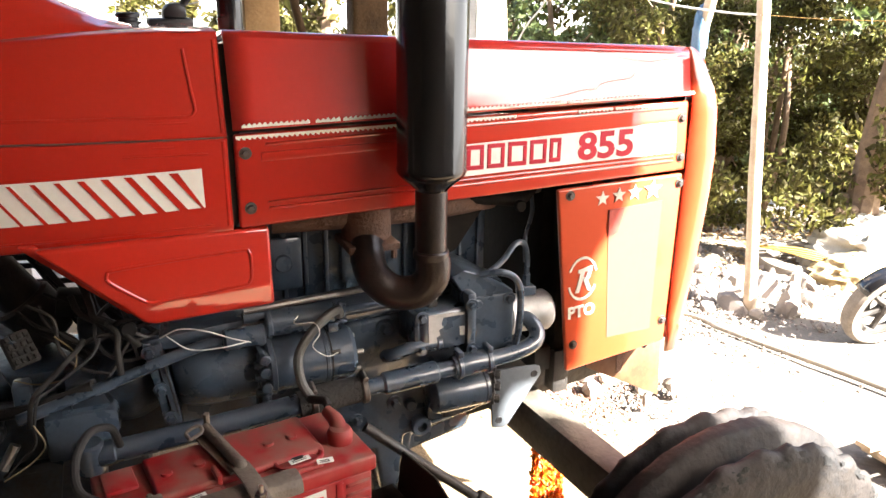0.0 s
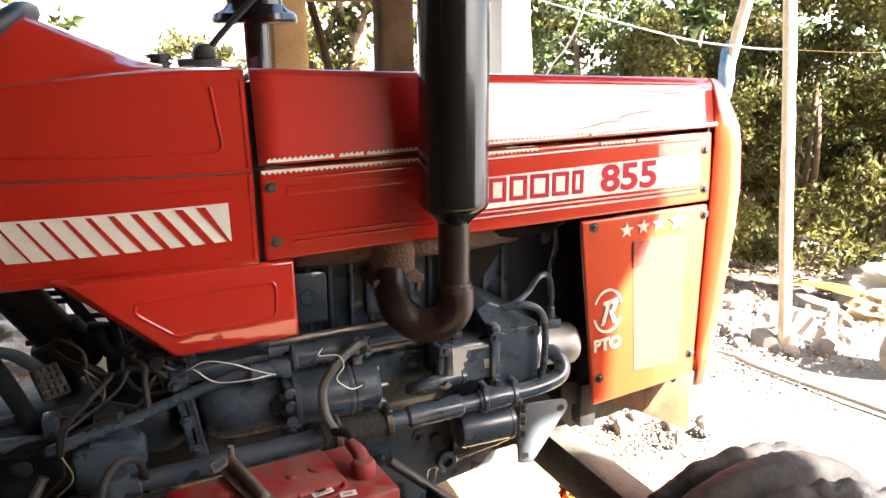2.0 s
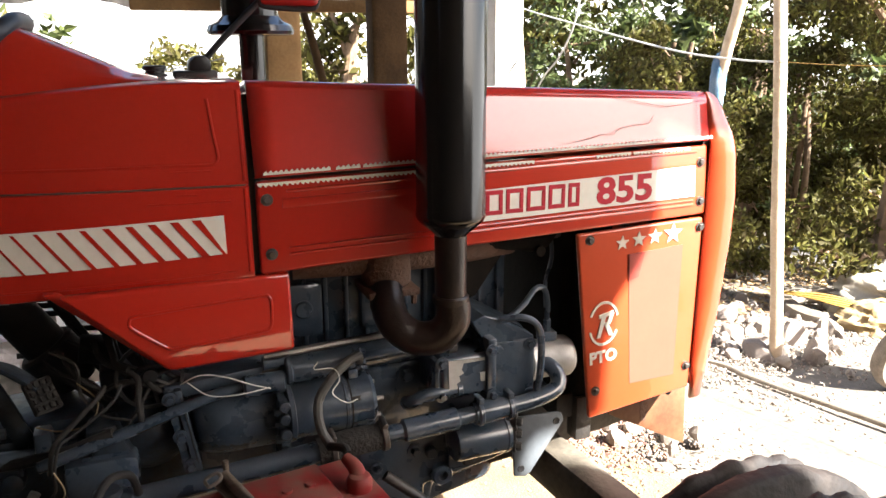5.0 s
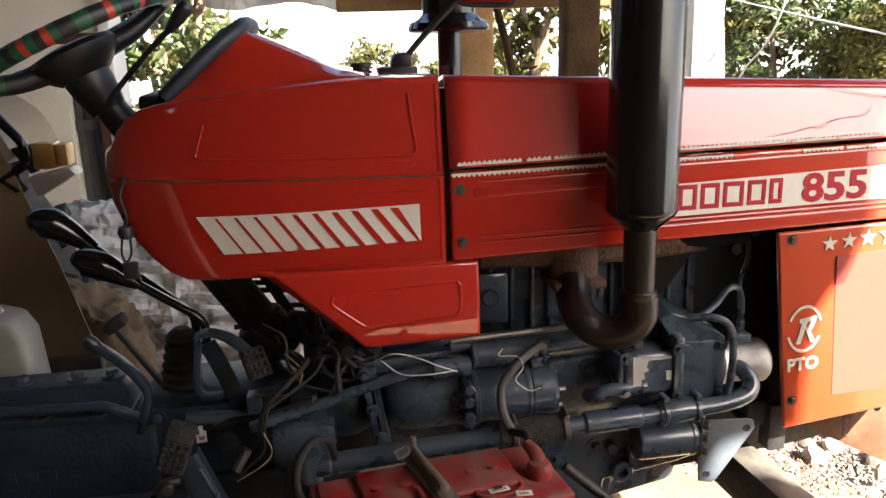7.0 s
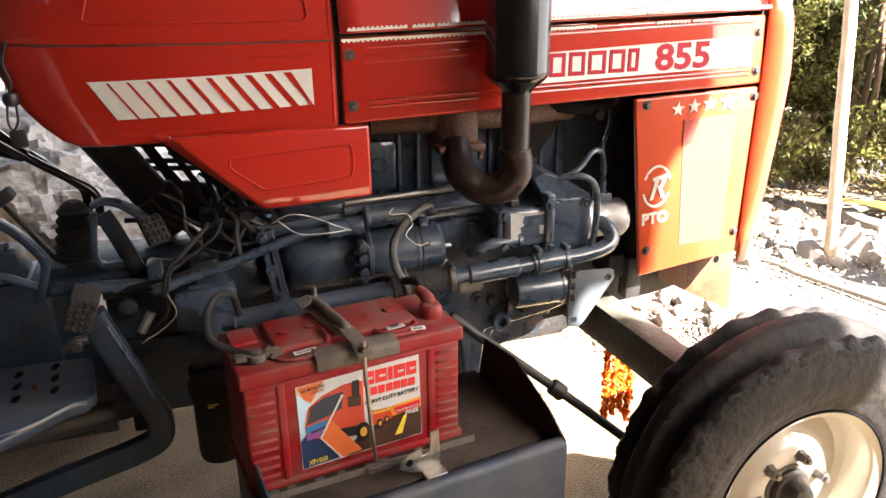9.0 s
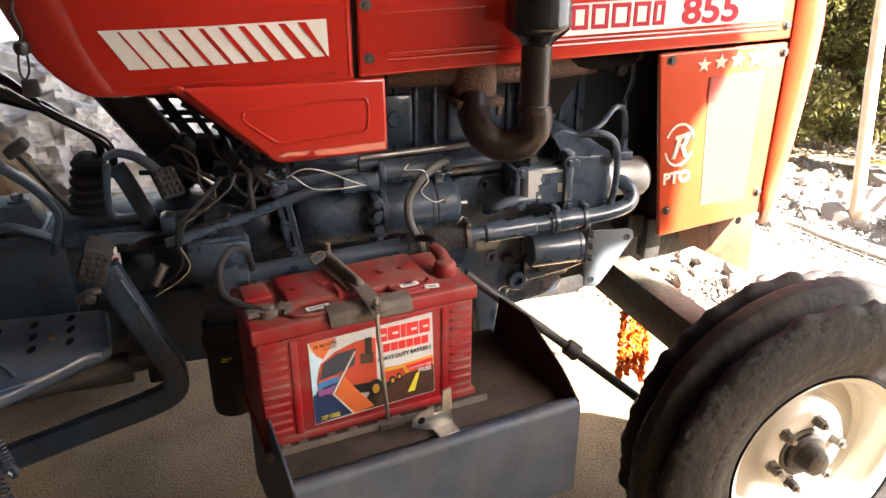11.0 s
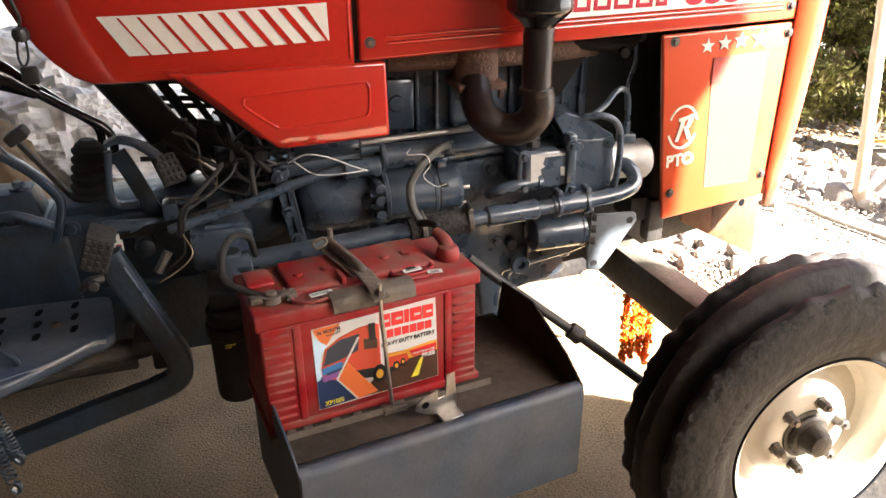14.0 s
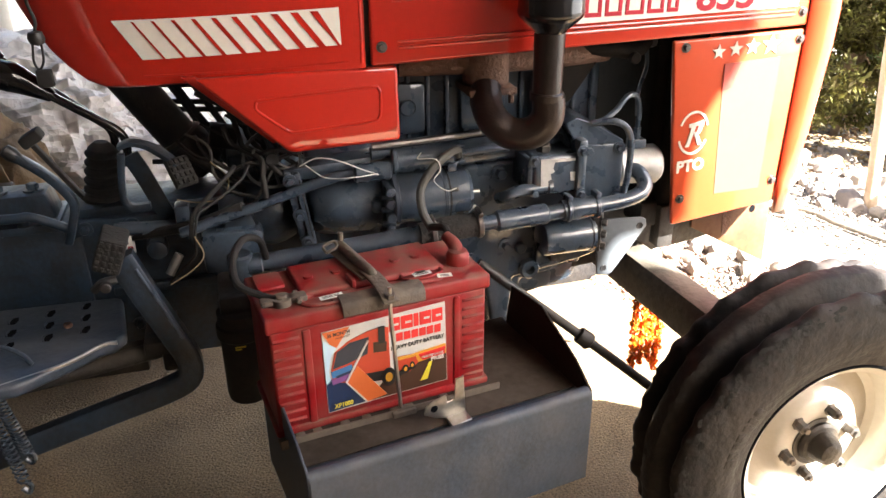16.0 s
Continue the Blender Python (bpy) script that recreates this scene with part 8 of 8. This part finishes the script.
# ---- rubble ----
def rock_mesh(seed, sharp):
    rnd = random.Random(seed)
    bm = bmesh.new()
    bmesh.ops.create_icosphere(bm, subdivisions=2, radius=1.0)
    planes = [(Vector((rnd.gauss(0, 1), rnd.gauss(0, 1), rnd.gauss(0, 1))).normalized(), rnd.uniform(0.55, 0.85)) for _ in range(9)]
    for v in bm.verts:
        for n, d in planes:
            k = v.co.dot(n) - d
            if k > 0:
                v.co -= n * k * sharp
        v.co *= 1 + 0.05 * noise.noise(v.co * 3 + Vector((seed, 0, 0)))
    me = bpy.data.meshes.new("rock")
    bm.to_mesh(me)
    bm.free()
    me.materials.append(STONE)
    return me


ROCKS = [rock_mesh(s, 0.95) for s in range(6)]
rnd = random.Random(21)
made = 0
while made < 150:
    if made < 95:
        x, y = rnd.uniform(2.35, 4.4), rnd.uniform(1.25, 3.6)
        if abs((x - 2.4) * 0.62 - (y - 1.5)) > 0.75:
            continue
        s = rnd.choice((0.025, 0.03, 0.04, 0.05, 0.06, 0.085)) * rnd.uniform(0.8, 1.2)
    elif made < 130:
        x, y = rnd.uniform(1.1, 1.7), rnd.uniform(0.4, 1.0)
        s = rnd.uniform(0.018, 0.055)
    else:
        x, y = rnd.uniform(3.0, 5.5), rnd.uniform(0.7, 2.4)
        s = rnd.uniform(0.02, 0.05)
    ob = new("rock", ROCKS[made % 6])
    ob.matrix_world = pose(x, y, ground_z(x, y) + s * 0.25, rnd.uniform(0, 360), rnd.uniform(0, 360), rnd.uniform(0, 360)) @ Matrix.Diagonal((s * rnd.uniform(0.8, 1.5), s, s * rnd.uniform(0.6, 0.9), 1))
    tagged(ob, "pale broken stone lying in the rubble", "stone", "rubble stones beside the yard")
    made += 1


def scatter(name, n, spot, size, mat, label, category, seed, flat=0.5):
    """Small chips joined into one mesh."""
    rnd = random.Random(seed)
    verts, faces = [], []
    for _ in range(n):
        x, y = spot(rnd)
        s = size * rnd.uniform(0.4, 1.3)
        c = Vector((x, y, ground_z(x, y) + s * 0.2))
        r = Euler((rnd.uniform(0, 6.3), rnd.uniform(0, 6.3), rnd.uniform(0, 6.3))).to_matrix()
        b = len(verts)
        for d in ((1, 0, 0), (-1, 0, 0), (0, 1, 0), (0, -1, 0), (0, 0, 1), (0, 0, -1)):
            q = r @ Vector((d[0] * rnd.uniform(0.7, 1.3), d[1] * rnd.uniform(0.6, 1.1), d[2] * rnd.uniform(0.4, 0.8)))
            verts.append(c + Vector((q.x * s, q.y * s, q.z * s * (1 if flat > 0.9 else flat + 0.3))))
        faces += [(b + i, b + j, b + k) for i, j, k in ((0, 2, 4), (2, 1, 4), (1, 3, 4), (3, 0, 4), (2, 0, 5), (1, 2, 5), (3, 1, 5), (0, 3, 5))]
    me = bpy.data.meshes.new(name)
    me.from_pydata(verts, [], faces)
    me.materials.append(mat)
    tagged(new(name, me), label, category, kind="stuff")


def band(r):
    x = r.uniform(2.2, 5.0)
    return x, 1.5 + (x - 2.4) * 0.62 + r.gauss(0, 0.45)


scatter("gravel", 7000, band, 0.011, CHIPS, "pale stone chips strewn over the yard", "gravel", 1)
scatter("brick_rubble", 1200, lambda r: (1.25 + r.gauss(0, 0.14), 0.62 + r.gauss(0, 0.14)), 0.012, RED_CHIPS, "reddish brown brick crumbs lying in the rubble", "rubble", 2)
scatter("gravel", 2200, lambda r: (1.40 + r.gauss(0, 0.2), 0.68 + r.gauss(0, 0.2)), 0.008, CHIPS, "pale stone chips strewn over the yard", "gravel", 3)
scatter("leaf_litter", 4200, lambda r: (r.uniform(2.4, 8.0), r.uniform(2.2, 6.5)), 0.035, LITTER, "dry brown leaves under the trees", "leaf litter", 4, 0.1)

# old tyre, tarpaulin and webbing on the heap
tx, ty = 4.55, 2.50
tz = ground_z(tx, ty)
bm = bmesh.new()
lathe(bm, [(0.20, 0.0), (0.27, 0.0), (0.30, 0.03), (0.305, 0.07), (0.29, 0.105), (0.22, 0.125), (0.19, 0.11), (0.185, 0.09), (0.22, 0.06), (0.19, 0.02), (0.20, 0.0)], Matrix.Translation((tx, ty, tz + 0.03)) @ pose(0, 0, 0, 6, -4, 0), 48)
tagged(part("old_tyre", bm, material("dusty_old_tyre", (0.19, 0.16, 0.125), 0.9, second=(0.10, 0.08, 0.06), scale=8, amount=0.8, bump=0.3)), "dust-covered old tyre lying on the rubble", "tyre")
crumpled("tarpaulin", (5.35, 2.35, tz + 0.06), (0.55, 0.34, 0.26), material("cream_tarpaulin", (0.40, 0.37, 0.31), 0.6, second=(0.28, 0.24, 0.18), scale=5, amount=0.6, bump=0.15), "pale cream tarpaulin heaped over the rubble", "tarpaulin", 12.0, 0.25, 70, 40)
crumpled("tarpaulin", (4.78, 2.10, tz + 0.06), (0.34, 0.18, 0.13), TAN_SHEET, "tan tarpaulin fold hanging off the heap", "tarpaulin", 15.0, 0.28, 60, 30)
for k in range(5):
    pts = [(4.20 + 0.04 * k, 2.70 - 0.05 * k, tz + 0.20), (4.50, 2.38 - 0.05 * k, tz + 0.22 - 0.01 * k), (4.72 + 0.03 * k, 2.08 - 0.03 * k, tz + 0.13), (4.78 + 0.04 * k, 1.95 - 0.02 * k, tz + 0.02)]
    tagged(part("webbing", tube(bmesh.new(), pts, 0.01, 8, 8, flat=(0.006, 0.035)), YELLOW_ROPE), "ochre webbing strap trailing over the heap", "strap", "webbing straps on the heap")
bm = bmesh.new()
prism(bm, [(0, 0), (0.40, 0.03), (0.40, 0.055), (0, 0.06)], -0.006, 0.006, "z", 0.002)
bmesh.ops.transform(bm, matrix=Matrix.Translation((3.40, 1.42, ground_z(3.4, 1.42) + 0.01)) @ pose(0, 0, 0, 0, -22, 40), verts=bm.verts)
tagged(part("stick", bm, PALE_WOOD), "flat wooden stick leaning on the rubble", "stick")
slab = thing("slatted_pallet", "pale slatted wooden pallet lying on the ground", "pallet", at=(2.30, -0.35, ground_z(2.3, -0.35)))
for k in range(7):
    bm = bmesh.new()
    box(bm, (-0.35, -0.32 + 0.085 * k, 0.03), (0.45, -0.26 + 0.085 * k, 0.05), 0.004)
    part("slat", bm, PALE_WOOD, slab)
for x in (-0.3, 0.38):
    bm = bmesh.new()
    box(bm, (x, -0.32, -0.01), (x + 0.05, 0.26, 0.03), 0.004)
    part("bearer", bm, PALE_WOOD, slab)


def build_motorcycle():
    g = ground_z(3.35, 0.82)
    bike = thing("motorcycle", "parked dark motorcycle with a dusty front wheel", "motorcycle", m=Matrix.Translation((3.315, 0.84, g - 0.02)) @ Matrix.Rotation(radians(-33), 4, "Z") @ Matrix.Scale(0.87, 4))
    c, ax = Vector((0, 0, 0.265)), Vector((0.38, -0.90, -0.32)).normalized()
    m = axis_m(c, ax)
    dusty = material("dusty_alloy", (0.070, 0.060, 0.050), 0.7, second=(0.032, 0.028, 0.024), scale=18, amount=0.8, bump=0.1)
    bm = bmesh.new()
    prof = [(0.190, 0.034), (0.212, 0.048), (0.242, 0.050), (0.262, 0.034), (0.270, 0.0)]
    lathe(bm, prof + [(r, -h) for r, h in prof[::-1]], m, 56)
    wheel = part("front_wheel", bm, material("dusty_motor_tyre", (0.24, 0.20, 0.16), 0.85, second=(0.10, 0.085, 0.07), scale=20, amount=0.7, bump=0.3), bike, "dust-coated motorcycle tyre")
    bm = bmesh.new()
    lathe(bm, [(0.165, 0.022), (0.190, 0.030), (0.195, 0.0), (0.190, -0.030), (0.165, -0.022), (0.165, 0.022)], m, 48)
    lathe(bm, [(0.075, -0.034), (0.115, -0.034), (0.115, -0.038), (0.075, -0.038), (0.075, -0.034)], m, 36)
    can(bm, m @ Vector((0, 0, -0.03)), ax, 0.045, 0.06, 0.006, 20)
    part("rim", bm, dusty, wheel)
    for k in range(6):
        a = 2 * math.pi * k / 6 + 0.3
        bm = bmesh.new()
        tube(bm, [m @ Vector((0.04 * math.cos(a), 0.04 * math.sin(a), 0)), m @ Vector((0.11 * math.cos(a + 0.12), 0.11 * math.sin(a + 0.12), 0)), m @ Vector((0.19 * math.cos(a + 0.08), 0.19 * math.sin(a + 0.08), 0))], [0.024, 0.017, 0.020], 8, 4)
        part("spoke", bm, dusty, wheel)
    bm = bmesh.new()
    rows = []
    for k in range(15):
        a = radians(20 + 130 * k / 14)
        d = Vector((math.cos(a), math.sin(a), 0))
        rows.append([m @ (d * (0.285 - 0.012 * abs(h) / 0.05) + Vector((0, 0, h))) for h in np.linspace(-0.055, 0.055, 7)])
    loft(bm, rows, False)
    ob = part("mudguard", bm, BLACK_GLOSS, bike, "glossy black front mudguard")
    ob.modifiers.new("sheet", "SOLIDIFY").thickness = 0.004
    for s in (-1, 1):
        bm = bmesh.new()
        tube(bm, [c + ax * 0.075 * s, c + ax * 0.075 * s + Vector((0.10, 0.03, 0.28)), c + ax * 0.075 * s + Vector((0.18, 0.06, 0.52))], 0.016, 12, 3)
        part("fork_leg", bm, STEEL, bike)
    bm = bmesh.new()
    rows = []
    for k in range(11):
        t = k / 10
        w = 0.02 + 0.12 * math.sin(math.pi * min(1, t * 1.1)) ** 0.7
        rows.append([(0.02 + 0.20 * t + 0.1 * w * math.sin(a), 0.06 + w * math.cos(a), 0.55 + 0.28 * t + w * 0.9 * math.sin(a)) for a in np.linspace(0, 2 * math.pi, 16, endpoint=False)])
    loft(bm, rows, True, True)
    part("headlamp_cowl", bm, BLACK_GLOSS, bike, "glossy black headlamp cowl with a red mark")
    bm = bmesh.new()
    rows = []
    for x, w, z0, z1 in ((0.18, 0.05, 0.45, 0.70), (0.30, 0.13, 0.40, 0.82), (0.45, 0.16, 0.36, 0.86), (0.62, 0.14, 0.36, 0.80), (0.80, 0.12, 0.42, 0.72), (1.2, 0.11, 0.48, 0.70), (1.45, 0.06, 0.55, 0.70)):
        rows.append([(x, 0.1 + w * math.cos(a), (z0 + z1) / 2 + (z1 - z0) / 2 * math.sin(a)) for a in np.linspace(0, 2 * math.pi, 18, endpoint=False)])
    loft(bm, rows, True, True)
    part("body", bm, BLACK_GLOSS, bike, "glossy black tank and seat")
    bm = bmesh.new()
    lathe(bm, prof + [(r, -h) for r, h in prof[::-1]], axis_m((1.22, 0.1, 0.265), (0, -1, 0.05)), 48)
    lathe(bm, [(0.0, 0.02), (0.2, 0.02), (0.2, -0.02), (0.0, -0.02)], axis_m((1.22, 0.1, 0.265), (0, -1, 0.05)), 40)
    part("rear_wheel", bm, BLACK_SATIN, bike)
    bm = bmesh.new()
    box(bm, (0.45, 0.0, 0.15), (0.80, 0.2, 0.42), 0.03)
    tube(bm, [(0.7, 0.0, 0.2), (0.75, -0.16, 0.10), (0.76, -0.20, -0.02)], 0.01, 8, 3)
    part("engine", bm, ENGINE_DARK, bike)
    bm = bmesh.new()
    tube(bm, [(0.22, -0.28, 0.86), (0.20, -0.1, 0.88), (0.20, 0.1, 0.86), (0.22, 0.30, 0.88), (0.28, 0.42, 0.86)], 0.014, 10, 4)
    part("handlebar", bm, BLACK_SATIN, bike)


build_motorcycle()


# ---- trees ----
def leaf_cloud(bm_verts, bm_faces, rnd, centre, radius, n, size):
    c = np.array(centre)
    d = rnd.normal(size=(n, 3))
    d /= np.linalg.norm(d, axis=1)[:, None]
    p = c + d * (rnd.random((n, 1)) ** 0.45) * np.array(radius)
    a = rnd.normal(size=(n, 3))
    a[:, 2] -= 0.5
    a /= np.linalg.norm(a, axis=1)[:, None]
    b = np.cross(a, rnd.normal(size=(n, 3)))
    b /= np.linalg.norm(b, axis=1)[:, None]
    up = np.cross(a, b)
    s = size * (0.6 + 0.8 * rnd.random((n, 1)))
    base = len(bm_verts)
    quad = np.stack([p - a * s, p + b * s * 0.42 + up * s * 0.12, p + a * s, p - b * s * 0.42 + up * s * 0.12], axis=1).reshape(-1, 3)
    bm_verts.extend(map(tuple, quad))
    bm_faces.extend((base + 4 * k + i, base + 4 * k + j, base + 4 * k + m) for k in range(n) for i, j, m in ((0, 1, 2), (0, 2, 3)))


def build_tree(x, y, height, spread, leaves, leaf, seed, mat, label, trunk=0.10, lean=(0.0, 0.0), low=0.0, stems=1, name="tree", category="tree", fork=None):
    rnd = np.random.default_rng(seed)
    z0 = ground_z(x, y) - 0.1
    tree = thing(name, label, category, "trees behind the yard", at=(x, y, z0))
    tips = []
    bm = bmesh.new()
    for s in range(stems):
        off = rnd.normal(size=2) * (0.0 if stems == 1 else spread * 0.25)
        top = Vector((lean[0] + off[0] * 1.6, lean[1] + off[1] * 1.6, height * (0.55 if stems == 1 else 0.7)))
        b = Vector((off[0], off[1], 0))
        mid = (b + top) / 2 + Vector((rnd.normal() * 0.08, rnd.normal() * 0.08, 0))
        r = trunk if stems == 1 else trunk * 0.5
        tube(bm, [b, mid, top], [r * 1.25, r * 0.9, r * 0.6], 10, 6)
        if fork:
            tube(bm, [b + (top - b) * 0.42, b + (top - b) * 0.55 + Vector(fork) * 0.10, Vector(fork)], [r * 0.75, r * 0.65, r * 0.4], 10, 6)
        for k in range(7 if stems == 1 else 4):
            t = rnd.uniform(0.25, 1.0)
            s0 = b + (top - b) * t
            d = Vector((rnd.normal(), rnd.normal(), abs(rnd.normal()) * 0.7 + 0.2)).normalized()
            e = s0 + d * spread * rnd.uniform(0.5, 1.0)
            m = (s0 + e) / 2 + Vector((0, 0, -0.05 * spread))
            tube(bm, [s0, m, e], [r * 0.45, r * 0.3, r * 0.1], 7, 4)
            tips += [e, m]
    part("trunk", bm, BARK, tree, "brown rough trunk and limbs")
    verts, faces = [], []
    clumps = 46
    for k in range(clumps):
        if k < len(tips):
            c = tips[k]
        else:
            a, q = rnd.uniform(0, 2 * math.pi), math.sqrt(rnd.random())
            zz = rnd.uniform(low, height)
            f = 0.55 + 0.45 * math.sin(math.pi * min(1, max(0.05, (zz - low) / (height - low))))
            c = Vector((lean[0] * zz / height + math.cos(a) * q * spread * f, lean[1] * zz / height + math.sin(a) * q * spread * f, zz))
        rr = spread * rnd.uniform(0.16, 0.34)
        leaf_cloud(verts, faces, rnd, c, (rr, rr, rr * 0.7), leaves // clumps, leaf)
    me = bpy.data.meshes.new("crown")
    me.from_pydata(verts, [], faces)
    me.materials.append(mat)
    cr = new("crown", me)
    cr.parent = tree
    return tree


HEDGE = "leafy green bush at the edge of the yard"
build_tree(4.75, 4.05, 3.0, 0.95, 23000, 0.030, 1, LEAF, HEDGE, 0.07, low=0.1, stems=5, name="bush", category="bush")
build_tree(5.75, 4.3, 3.2, 1.0, 21000, 0.032, 2, LEAF, HEDGE, 0.07, low=0.1, stems=5, name="bush", category="bush")
build_tree(6.9, 3.8, 2.6, 0.9, 17000, 0.032, 3, LEAF, HEDGE, 0.07, low=0.1, stems=5, name="bush", category="bush")
build_tree(4.2, 5.4, 3.4, 1.1, 13000, 0.042, 4, LEAF_DARK, HEDGE, 0.08, low=0.2, stems=4, name="bush", category="bush")
build_tree(8.6, 4.0, 3.0, 1.2, 7000, 0.060, 12, LEAF, HEDGE, 0.08, low=0.2, stems=4, name="bush", category="bush")
build_tree(5.33, 2.62, 4.2, 1.25, 15000, 0.036, 5, LEAF, "tree with a stout brown trunk beside the rubble heap", 0.125, lean=(0.10, -0.05), low=1.75, fork=(0.55, -0.1, 2.5))
build_tree(6.6, 2.9, 4.6, 1.3, 11000, 0.042, 6, LEAF, "tree with a dark forked trunk behind the heap", 0.10, lean=(-0.3, 0.2), low=2.2)
build_tree(7.2, 6.2, 5.4, 2.2, 8000, 0.085, 7, LEAF_DARK, "tall dark tree behind the bushes", 0.16, low=0.6)
build_tree(8.3, 6.7, 3.9, 1.3, 9000, 0.060, 16, LEAF_DARK, "dense dark tree behind the bushes", 0.11, low=0.2)
build_tree(11.2, 6.4, 4.2, 1.7, 9000, 0.075, 17, LEAF, "tall leafy tree behind the bushes", 0.12, low=0.2)
build_tree(4.6, 7.4, 5.2, 1.9, 7000, 0.085, 8, LEAF, "tall leafy tree behind the bushes", 0.14, low=0.8)
build_tree(2.1, 6.6, 4.3, 1.0, 6000, 0.060, 9, LEAF, "leafy tree seen between the posts", 0.10, low=0.5)
build_tree(-1.05, 4.0, 3.6, 0.75, 3200, 0.050, 10, LEAF_DARK, "dark leafy tree beside the house", 0.06, lean=(0.05, 0), low=1.5)
build_tree(-1.75, 5.4, 2.9, 0.9, 5000, 0.060, 11, LEAF, "sunlit bush behind the house corner", 0.06, low=0.1, stems=4, name="bush", category="bush")
build_tree(1.2, 24.0, 3.7, 1.7, 4000, 0.14, 13, LEAF, "distant tree on the far slope", 0.2, low=0.5)
build_tree(-3.6, 30.0, 3.3, 1.5, 3000, 0.16, 14, LEAF, "distant tree on the far slope", 0.2, low=0.5)
build_tree(5.4, 27.0, 4.2, 1.8, 4000, 0.18, 15, LEAF, "distant tree on the far slope", 0.2, low=0.5)
